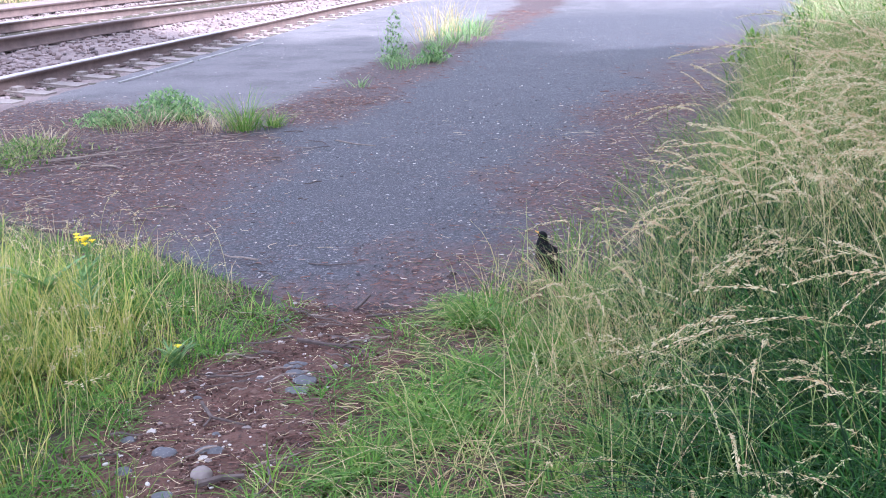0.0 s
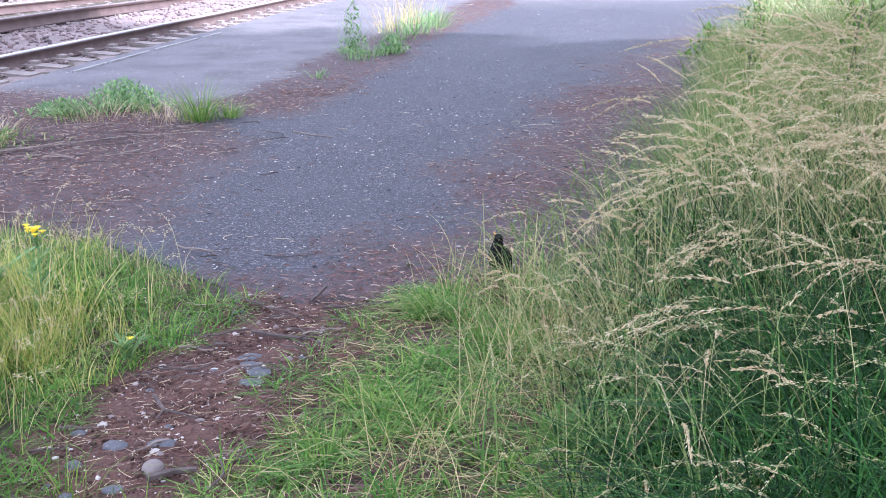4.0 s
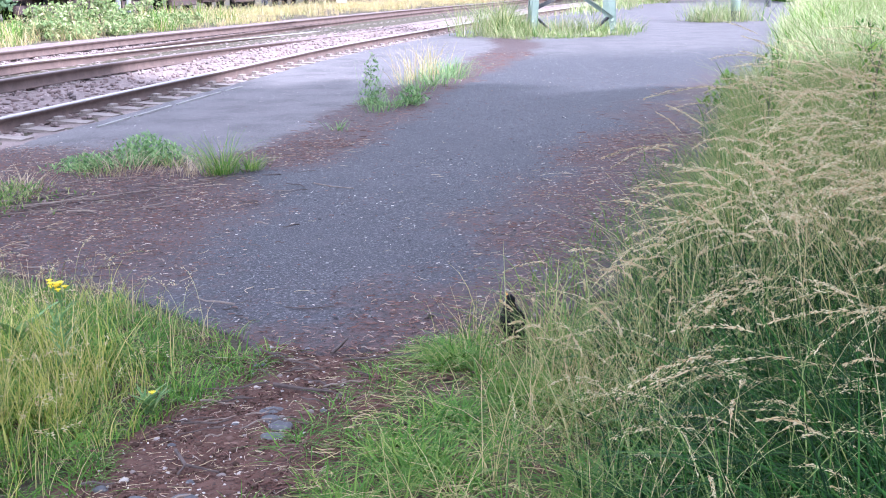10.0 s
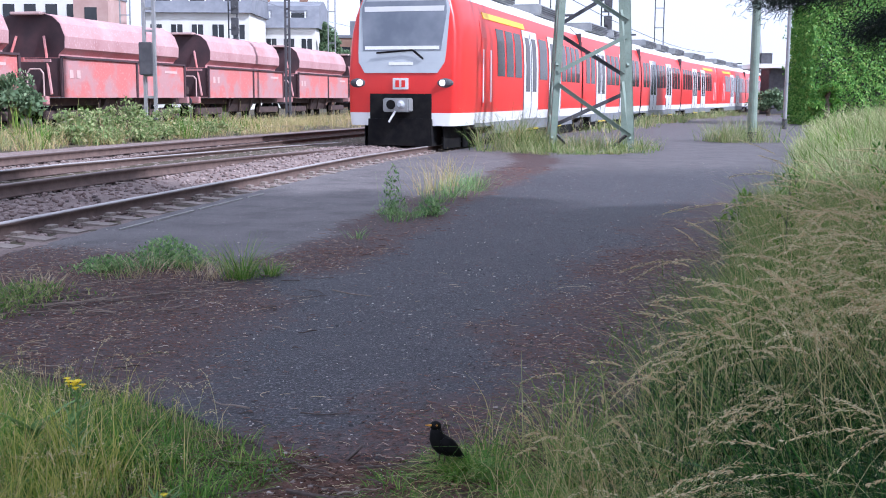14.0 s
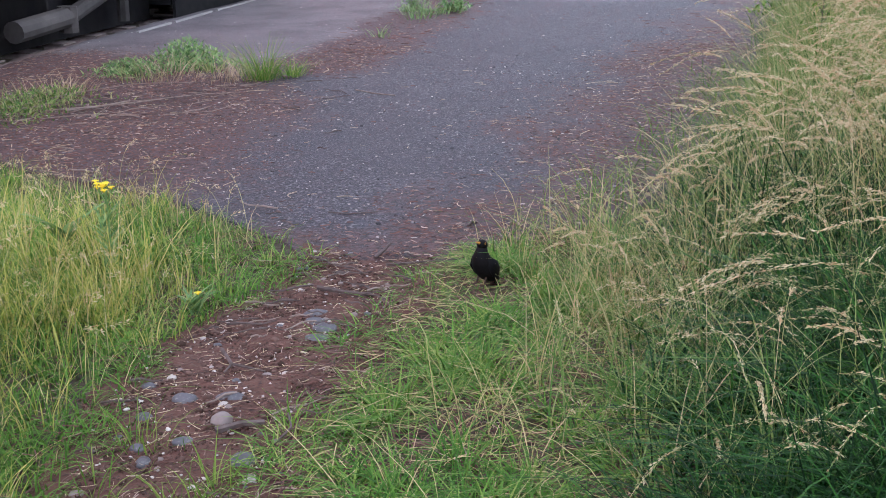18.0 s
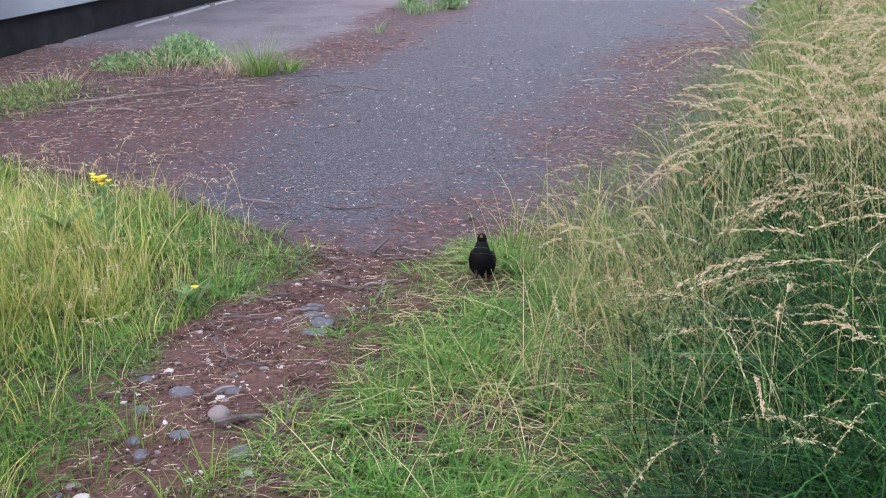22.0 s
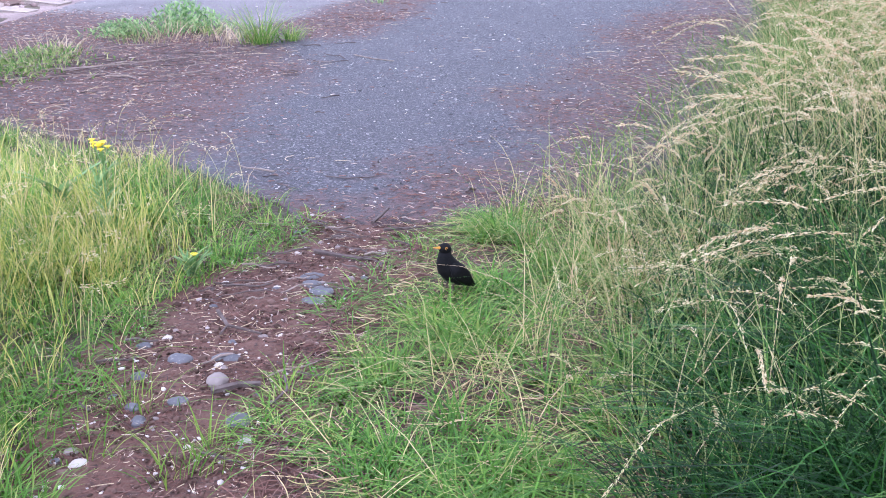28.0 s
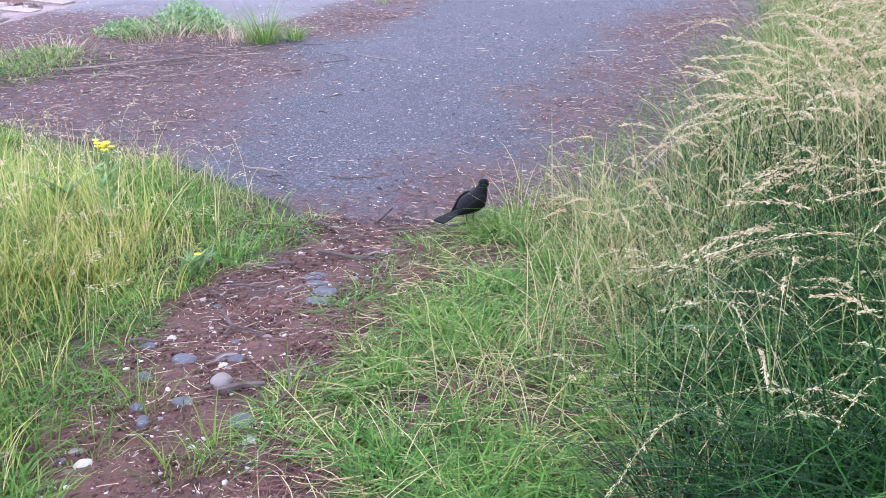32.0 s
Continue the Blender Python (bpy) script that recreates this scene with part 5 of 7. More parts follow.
def dock_stalk(x, y, tall, label, seed):
    """A dead dock: a ribbed stem with side shoots and small hanging seeds."""
    r = np.random.default_rng(seed)
    ob = thing("dock_stalk", pose(x, y, float(ground_z(x, y)), r.uniform(-6, 6), r.uniform(-10, 4)), label, "weed")
    bm = bar(bmesh.new(), (0, 0, -0.02), (0.02, 0, tall), 0.005, 6, 0.002)
    for k in range(9):
        z, a = tall * r.uniform(0.35, 0.9), r.uniform(0, 6.28)
        bar(bm, (0.02 * z / tall, 0, z), (0.12 * math.cos(a), 0.12 * math.sin(a), z + 0.14), 0.002, 5, 0.001)
    part("stem", bm, M_twig, ob)
    n = 90
    z = tall * r.uniform(0.25, 1.0, n)
    v, f = blades(r.normal(0, 0.05, n), r.normal(0, 0.05, n), z, r.uniform(0.03, 0.07, n), r.uniform(0.008, 0.018, n), r.uniform(0.3, 1.0, n), r.uniform(0.3, 1.0, n), None, 3, seed)
    part("leaves", toned(np_mesh("leaves", v, [f], M_grass), np.full(len(v), 0.5)), M_grass, ob)
    return ob


for x, y, tall, seed in ((2.35, 6.3, 0.95, 1), (2.75, 6.9, 1.05, 2), (2.2, 7.6, 0.85, 3), (3.3, 8.4, 0.95, 4), (2.95, 9.6, 0.8, 5)):
    dock_stalk(x, y, tall, "tall leafy dock stalk rising from the grass bank", 700 + seed)


def white_umbel(x, y, tall, seed):
    """A wild carrot: thin stem and a flat head of tiny white flowers."""
    r = np.random.default_rng(seed)
    ob = thing("wild_carrot", pose(x, y, float(ground_z(x, y)), r.uniform(-8, 8), r.uniform(-8, 8)), "small white-flowered umbel in the verge grass", "wild flower", "white umbels in the verge")
    bm = bar(bmesh.new(), (0, 0, 0), (0, 0, tall * 0.85), 0.003, 6, 0.002)
    tips = [(0.018 * math.sqrt(k) * math.cos(k * 2.4), 0.018 * math.sqrt(k) * math.sin(k * 2.4), tall - 0.003 * k) for k in range(9)]
    for t in tips:
        bar(bm, (0, 0, tall * 0.85), t, 0.001, 4)
    part("stem", bm, M_weed, ob)
    for t in tips:
        part("floret", ball(bmesh.new(), t, 1.0, (0.009, 0.009, 0.004), 8, 5), M_petal, ob, "tiny white floret cluster")
    return ob


M_petal = leafy("white_petals", ((0.0, (0.7, 0.7, 0.62)), (1.0, (0.8, 0.8, 0.74))), 0.6, 0.2)
for x, y, tall, seed in ((-2.95, 5.85, 0.28, 1), (-3.08, 5.6, 0.22, 2), (-2.88, 5.5, 0.2, 3), (-3.2, 5.95, 0.3, 4)):
    white_umbel(x, y, tall, 720 + seed)


# ---- masts and poles ----
def lattice_tower():
    ob = thing("lattice_mast", pose(3.33, 29.1, 0), "grey-green riveted steel lattice mast with crossed braces standing in grass", "mast")
    H = 11.0

    def leg(sx, back):
        a = 0.62 if back else 0.0
        def at(z):
            k = z / H
            return (sx * (1.03 - 0.55 * k), (1.1 if back else 0.0) + (-0.2 if back else 0.25) * k)
        bm = bmesh.new()
        for z0, z1 in ((-0.1, 2.2), (2.2, 4.5), (4.5, H)):
            (xa, ya), (xb, yb) = at(z0), at(z1)
            for w0, w1, d0, d1 in ((-0.09, 0.09, 0.0, 0.018), (-0.09 if sx < 0 else 0.072, -0.072 if sx < 0 else 0.09, 0.0, 0.16)):
                vs = [bm.verts.new((x + w, y + d, z)) for x, y, z in ((xa, ya, z0), (xb, yb, z1)) for w, d in ((w0, d0), (w1, d0), (w1, d1), (w0, d1))]
                for f in ((0, 1, 5, 4), (1, 2, 6, 5), (2, 3, 7, 6), (3, 0, 4, 7), (0, 3, 2, 1), (4, 5, 6, 7)):
                    bm.faces.new([vs[i] for i in f])
        part("leg", bm, M_steelgreen, ob)
        return at

    fl, fr, bl, br = leg(-1, False), leg(1, False), leg(-1, True), leg(1, True)

    def brace(p, z0, q, z1, y=0.0, mat=M_steelgreen):
        (xa, ya), (xb, yb) = p(z0), q(z1)
        bm = bmesh.new()
        d = Vector((xb - xa, yb - ya, z1 - z0))
        m = Matrix.Translation(((xa + xb) / 2, (ya + yb) / 2 + y, (z0 + z1) / 2)) @ d.to_track_quat("X", "Z").to_matrix().to_4x4()
        bmesh.ops.create_cube(bm, size=1.0, matrix=m @ Matrix.Diagonal((d.length, 0.016, 0.1, 1)))
        bmesh.ops.create_cube(bm, size=1.0, matrix=m @ Matrix.Translation((0, 0.03, 0.045)) @ Matrix.Diagonal((d.length, 0.06, 0.012, 1)))
        part("brace", bm, mat, ob)

    zs = ((fr, 0.4), (fl, 1.75), (fl, 2.05), (fr, 3.0), (fr, 3.35), (fl, 4.4), (fl, 4.7), (fr, 5.8), (fr, 6.1), (fl, 7.2), (fl, 7.5), (fr, 8.6))
    for (a, za), (b, zb) in zip(zs[0::2], zs[1::2]):
        brace(a, za, b, zb, -0.02)
    # back braces: the same bracing in a darker colour that stands for their shade
    zs = ((bl, 0.6), (br, 1.5), (br, 2.0), (bl, 3.1), (bl, 3.3), (br, 4.3), (br, 4.6), (bl, 5.7), (bl, 6.0), (br, 7.1))
    for (a, za), (b, zb) in zip(zs[0::2], zs[1::2]):
        brace(a, za, b, zb, 0.02, M_darkgrey)
    for a, b in ((fl, bl), (fr, br)):
        for z in (0.3, 2.2, 4.1, 6.0):
            brace(a, z, b, z + 1.5)
    brace(fl, 0.15, bl, 0.9)
    for p, s in ((fl, -1), (fr, 1)):
        xa, ya = p(0.5)
        part("foot_brace", bar(bmesh.new(), (xa, ya + 0.05, 0.5), (s * 0.45, ya + 0.3, 0.0), 0.045, 4), M_darkgrey, ob)
    part("base_plate", boxes((-1.2, -0.85, -0.1, 0.3, -0.1, 0.06), (0.85, 1.2, -0.1, 0.3, -0.1, 0.06), bevel=0.02), M_concrete, ob)


lattice_tower()


def pole(name, x, y, r0, r1, h, mat, label):
    ob = thing(name, pose(x, y, float(ground_z(x, y)) - 0.05), label, "pole")
    part("shaft", bar(bmesh.new(), (0, 0, 0), (0, 0, h), r0, 14, r1), mat, ob)
    return ob


p = pole("concrete_pole", 9.32, 36.2, 0.155, 0.115, 8.6, M_steelgreen, "grey-green round pole rising from dry grass")
part("collar", bar(bmesh.new(), (0, 0, 0), (0, 0, 0.4), 0.19, 14, 0.17), M_darkgrey, p)
p = pole("sign_pole", 14.9, 52, 0.09, 0.08, 7.6, M_steelgrey, "thin pale steel pole with crossbar")
part("crossbar", boxes((-1.0, 0.7, -0.04, 0.04, 5.75, 5.85)), M_steelgrey, p)
part("foot", bar(bmesh.new(), (0, 0, 0), (0, 0, 0.55), 0.12, 10), M_darkgrey, p)


def ladder_mast(x, y, h, w, mat, label, d=0.0, signal=False, plinth=True, arm=0.0):
    """A slim mast of two uprights with rungs."""
    ob = thing("catenary_mast", pose(x, y, float(ground_z(x, y)) - 0.05, 0, 0, d), label, "mast", "masts beside the tracks")
    for s in (-1, 1):
        part("upright", boxes((s * w / 2 - 0.05, s * w / 2 + 0.05, -0.08, 0.08, 0, h)), mat, ob)
    z = 0.5
    while z < h:
        part("rung", boxes((-w / 2, w / 2, -0.05, 0.05, z - 0.04, z + 0.04)), mat, ob)
        z += w * 2.2
    if plinth:
        part("plinth", boxes((-w, w, -0.4, 0.4, -0.1, 0.7), bevel=0.03), M_white, ob, "white concrete plinth")
    if arm:
        bm = bar(bmesh.new(), (0, 0, h - 1.2), (arm, 0, h - 0.7), 0.05)
        bar(bm, (0, 0, h - 2.4), (arm * 0.9, 0, h - 0.75), 0.04)
        bar(bm, (arm * 0.55, 0, h - 1.8), (arm * 1.05, 0, h - 1.9), 0.03)
        part("bracket_arm", bm, M_darkgrey, ob)
    if signal:
        for z0, hh in ((5.2, 1.1), (6.6, 1.5), (8.4, 1.2)):
            part("signal_head", boxes((-0.1, 0.55, -0.35, -0.1, z0, z0 + hh), bevel=0.04), M_darkgrey, ob)
            part("signal_hood", bar(bmesh.new(), (0.22, -0.35, z0 + hh * 0.5), (0.22, -0.6, z0 + hh * 0.5), 0.14, 10), M_darkgrey, ob)
    return ob


m1 = ladder_mast(-10.8, 38, 10, 0.34, M_steelgrey, "slim grey steel mast with cable box in weeds", plinth=False)
part("cable_box", boxes((-0.3, 0.14, -0.25, -0.08, 2.0, 3.1), bevel=0.02), M_darkgrey, m1)
ladder_mast(-9.25, 58, 12, 0.2, M_darkgrey, "dark steel catenary mast in front of the wagons", 0, plinth=False, arm=3.0)
ladder_mast(-6.95, 76, 14, 0.3, M_darkgrey, "lattice signal mast with dark signal heads", 0, signal=True)
ladder_mast(-1.0, 92, 16, 0.5, M_darkgrey, "large lattice signal mast with dark signal heads", 0, signal=True)
ladder_mast(2.6, 80, 16, 0.8, M_darkgrey, "tapering grey lattice catenary mast", 0, plinth=False)
ladder_mast(7.4, 105, 16, 1.0, M_darkgrey, "grey lattice catenary mast beside the platform", 0, plinth=False)
ladder_mast(-20.4, 98, 12.5, 0.75, M_darkgrey, "lattice signal mast behind the wagons", 0, signal=True, plinth=False)
ladder_mast(-30.5, 100, 17, 0.9, M_steelgrey, "lattice catenary mast behind the wagons", 0, plinth=False, arm=4)
ladder_mast(-13.4, 112, 18, 0.7, M_steelgrey, "twin grey catenary poles behind the wagons", 0, plinth=False, arm=5)
ladder_mast(22, 128, 15, 1.0, M_darkgrey, "grey lattice catenary mast with bracket", 0, plinth=False, arm=-3)
ladder_mast(11.5, 93, 13, 0.6, M_darkgrey, "signal mast with dark pointed signal head", 0, signal=True, plinth=False)
for a, b in (((-9.6, 58, 11.2), (-1, 160, 11)), ((-21, 30, 10.5), (-14.5, 160, 11)), ((-3, 30, 7.2), (33, 150, 7.5))):
    bm = bmesh.new()
    for i in range(10):
        t0, t1 = i / 10, (i + 1) / 10
        q = [Vector(a).lerp(Vector(b), t) - Vector((0, 0, 1.2 * 4 * t * (1 - t))) for t in (t0, t1)]
        bar(bm, q[0], q[1], 0.02, 5)
    me = bpy.data.meshes.new("overhead_wire")
    bm.to_mesh(me)
    bm.free()
    me.materials.append(M_darkgrey)
    tagged(new("overhead_wire", me), "thin dark overhead line wire above the tracks", "wire", kind="structure")

# ---- freight wagons standing in the yard ----
M_wagon = surface("faded_wagon_red", (0.55, 0.165, 0.155), (0.45, 0.245, 0.25), 0.55, 0.65, 0, 0.1, 9, (0.54, 0.3, 0.29), 0.01, 0.44, 0.56)
# hoppers paler than the lower sides: sunlight and haze mixed into the colour
M_wagon_top = dim_gloss(surface("pale_lit_wagon_top", (0.4, 0.21, 0.215), (0.51, 0.32, 0.325), 0.5, 0.75, 0, 0.1, 12, (0.56, 0.4, 0.4)), 0.2)
# shade on the wagon ends is put into this dark red; ledges and ribs share it
M_wagon_dark = surface("shade_dark_wagon_end", (0.045, 0.028, 0.034), (0.08, 0.042, 0.048), 1.5, 0.8, 0, 0.1, 20)


M_faded = plain("faded_lettering_paint", (0.6, 0.42, 0.4), 0.6)


def extrude_profile(prof, x0, x1, cap=True):
    """A closed (y, z) profile drawn out along x."""
    bm = bmesh.new()
    a = [bm.verts.new((x0, y, z)) for y, z in prof]
    b = [bm.verts.new((x1, y, z)) for y, z in prof]
    n = len(prof)
    for i in range(n):
        bm.faces.new((a[i], a[(i + 1) % n], b[(i + 1) % n], b[i]))
    if cap:
        bm.faces.new(a[::-1])
        bm.faces.new(b)
    bmesh.ops.recalc_face_normals(bm, faces=bm.faces)
    return bm


M_under = surface("rusty_wagon_underframe", (0.05, 0.035, 0.035), (0.1, 0.065, 0.06), 3, 0.85, 0, 0.2, 20)


def wagon(m, first):
    ob = thing("hopper_wagon", m, "faded red hopper wagon with rounded top in a paler, sunlit tone", "freight wagon", "row of hopper wagons")
    L = 5.15
    K = 4.75
    low = [(s * y, z) for s, pts in ((1, ((1.0, 1.2), (1.45, 1.2), (1.45, 2.62), (1.2, 2.62))), (-1, ((1.2, 2.62), (1.45, 2.62), (1.45, 1.2), (1.0, 1.2)))) for y, z in pts]
    part("lower_body", extrude_profile(low, -L, L), M_wagon, ob)
    hp = ((1.12, 2.62), (1.14, 2.76), (1.38, 2.98), (1.4, 3.4), (1.22, 3.86), (0.95, 4.1), (0.6, 4.22))
    up = [(y, z) for y, z in hp] + [(-y, z) for y, z in hp[::-1]]
    part("hopper_body", extrude_profile(up, -K, K, False), M_wagon_top, ob)
    for s in (-1, 1):
        part("end_wall", extrude_profile([(y * 0.995, z) for y, z in up], s * (K - 0.03) - 0.02, s * (K - 0.03) + 0.02), M_wagon_dark, ob)
        part("end_panel", boxes((s * L - 0.02, s * L + 0.02, -1.4, 1.4, 1.25, 2.6)), M_wagon_dark, ob)
        part("end_lintel", boxes((s * (K + 0.05) - 0.2, s * (K + 0.05) + 0.2, -0.62, 0.62, 4.16, 4.27), bevel=0.03), M_faded, ob)
        bm = bar(bmesh.new(), (s * (L + 0.35), -1.25, 1.3), (s * (K + 0.05), -0.6, 3.4), 0.05)
        bar(bm, (s * (L + 0.3), 0.9, 1.3), (s * (K + 0.05), 0.5, 3.4), 0.05)
        part("end_strut", bm, M_wagon, ob)
        part("buffer_beam", boxes((s * (L + 0.7) - 0.12, s * (L + 0.7) + 0.12, -1.3, 1.3, 0.95, 1.25), bevel=0.02), M_wagon, ob)
        for y in (-0.87, 0.87):
            bm = bmesh.new()
            bar(bm, (s * (L + 0.7), y, 1.05), (s * (L + 1.15), y, 1.05), 0.1, 10)
            bar(bm, (s * (L + 1.1), y, 1.05), (s * (L + 1.17), y, 1.05), 0.22, 12)
            part("buffer", bm, M_darkgrey, ob)
        for y in (-0.75, 0.1):
            bm = bmesh.new()
            pts = [(s * (L + 0.55), y - 0.32, 1.25), (s * (L + 0.55), y - 0.32, 2.05), (s * (L + 0.55), y - 0.2, 2.2), (s * (L + 0.55), y + 0.2, 2.2), (s * (L + 0.55), y + 0.32, 2.05), (s * (L + 0.55), y + 0.32, 1.25)]
            for a, b in zip(pts, pts[1:]):
                bar(bm, a, b, 0.03)
            part("hoop_rail", bm, M_faded, ob, "faded pink hoop handrail")
        part("brake_cylinder", bar(bmesh.new(), (s * (L + 0.3), -0.5, 1.55), (s * (L + 0.3), 0.4, 1.55), 0.2, 12), M_under, ob)
        part("platform_rail", boxes((s * (L + 0.5) - 0.03, s * (L + 0.5) + 0.03, -1.35, 1.35, 2.45, 2.55)), M_wagon, ob)
    part("ledge", boxes((-L, L, -1.52, -1.4, 2.6, 2.68), (-L, L, 1.4, 1.52, 2.6, 2.68)), M_wagon_dark, ob)
    for u in (-L, 0.6, L):
        part("side_rib", boxes((u - 0.07, u + 0.07, -1.5, -1.44, 1.2, 2.6)), M_wagon_dark, ob)
    part("underframe", boxes((-L - 0.6, L + 0.6, -0.9, 0.9, 0.9, 1.18)), M_under, ob)
    part("discharge_chute", extrude_profile([(-1.25, 1.15), (1.25, 1.15), (0.9, 0.5), (-0.9, 0.5)], -1.6, 1.4), M_under, ob, "rusty discharge chute between the bogies")
    for u in (-2.2, -0.8, 0.7, 2.1):
        part("chute_lever", bar(bmesh.new(), (u, -1.3, 1.2), (u + 0.25, -1.05, 0.5), 0.045), M_under, ob)
    for s in (-1, 1):
        for u in (0.9, -0.9):
            for y in (-0.75, 0.75):
                part("wheel", bar(bmesh.new(), (s * 4.0 + u, y - 0.06, 0.46), (s * 4.0 + u, y + 0.06, 0.46), 0.46, 20), M_black, ob)
        part("bogie_frame", boxes((s * 4.0 - 1.5, s * 4.0 + 1.5, -1.02, -0.85, 0.4, 0.72), (s * 4.0 - 1.5, s * 4.0 + 1.5, 0.85, 1.02, 0.4, 0.72), bevel=0.03), M_under, ob)
    for a, b, z0, z1 in ((-4.6, -4.35, 1.9, 2.2), (-4.1, -3.85, 1.9, 2.2), (3.2, 4.4, 2.25, 2.35)):
        part("faded_lettering", boxes((a, b, -1.462, -1.455, z0, z1)), M_faded, ob, "faded white bar of lettering")
    return ob


heading = math.atan2(12.75, 2.36)
w0 = wagon(pose(0, 0, 0), True)
for k in range(-1, 6):
    c = Vector((-16.2 + 2.36 * (k + 0.5), 38.8 + 12.75 * (k + 0.5), 0.1))
    m = Matrix.Translation(c) @ Matrix.Rotation(heading, 4, "Z")
    if k == -1:
        w0.matrix_basis = m
    else:
        copy_thing(w0, m)

# weeds and straw grass in front of the wagons
def yard_zone(x, y):
    d = curve_through(TRACK_Y, TRACK_X, y) - x
    return step01(8.3, 9.2, d + 0.4 * lumps(x, y, 0.8, 2)) * step01(17, 15, d) * (0.5 + 0.5 * patchy(x, y, 0.7, 4))


clumps("yard_weeds", 5200, 13, (-24, 0, 20, 62), lambda x, y: yard_zone(x, y) * step01(-5, -10, x) * (0.3 + 0.7 * patchy(x, y, 0.5, 3)), 0.12, (0.2, 0.55), (0.006, 0.013), 0.35, 0.5, M_bank, "rank green weeds along the railway yard", 401, seg=3)
clumps("yard_straw", 9000, 11, (-22, 8, 24, 80), lambda x, y: yard_zone(x, y) * (0.25 + 0.75 * patchy(x, y, 0.35, 9, -0.6, 0.3)), 0.14, (0.2, 0.6), (0.006, 0.014), 0.35, 0.5, M_dry, "pale straw grass along the railway yard", 403, seg=3)
clumps("yard_nettles", 350, 14, (-24, -7, 26, 48), lambda x, y: yard_zone(x, y) * patchy(x, y, 0.45, 13, -0.1, 0.4), 0.16, (0.5, 1.0), (0.014, 0.03), 0.25, 0.3, M_grass, "tall green weeds in front of the wagons", 407, seg=3)
grass("yard_stalks", 2600, (-22, 8, 26, 80), lambda x, y: yard_zone(x, y) * patchy(x, y, 0.5, 19, 0.0, 0.6), (0.6, 1.3), (0.008, 0.016), 0.12, 0.2, M_dry, "tall dry stalks standing in the yard grass", 405, seg=3)


clumps("verge_grass", 6000, 9, (4, 30, 44, 96), lambda x, y: step01(1.6, 0.6, np.abs(x - left_edge(y) - 0.7 + 0.5 * lumps(x, y, 0.4, 3))) * (0.2 + 0.8 * patchy(x, y, 0.35, 6)), 0.2, (0.3, 0.75), (0.016, 0.03), 0.3, 0.4, M_bank, "low yellow-green verge along the far track", 409, seg=3)


def yard_bush(x, y, w, h, n, label, seed, material):
    """A low leafy bush: soft shoots carrying small leaves."""
    ob = thing("yard_bush", pose(x, y, float(ground_z(x, y))), label, "bush", "bushes in the railway yard")
    r = np.random.default_rng(seed)
    c = np.c_[r.normal(0, w * 0.4, 26), r.normal(0, w * 0.3, 26), h * r.uniform(0.1, 0.85, 26)]
    bm = bmesh.new()
    for p in c:
        bar(bm, (p[0] * 0.5, p[1] * 0.5, -0.05), p, 0.012, 5, 0.005)
    part("shoots", bm, M_bark, ob)
    v, f = leaf_cloud(n, c, r.uniform(0.12, 0.3, 26) * w, 0.055, seed, 0.9)
    part("foliage", np_mesh("foliage", v, [f], material), material, ob)
    return ob


# ---- buildings ----
M_plaster = surface("pale_plaster", (0.7, 0.69, 0.66), (0.78, 0.77, 0.75), 0.5, 0.85, 0, 0.1, 12)
M_roof = surface("slate_roof", (0.17, 0.18, 0.21), (0.23, 0.24, 0.27), 1.0, 0.7, 0, 0.2, 14)
M_tower = surface("faded_pink_brick", (0.45, 0.29, 0.26), (0.52, 0.36, 0.33), 0.8, 0.85, 0, 0.2, 14)
M_brick = surface("brown_brick", (0.26, 0.15, 0.11), (0.32, 0.2, 0.15), 0.8, 0.85, 0, 0.2, 14)
M_glass = surface("dark_window_glass", (0.02, 0.022, 0.026), (0.035, 0.04, 0.045), 0.6, 0.08, 0, 0.0)


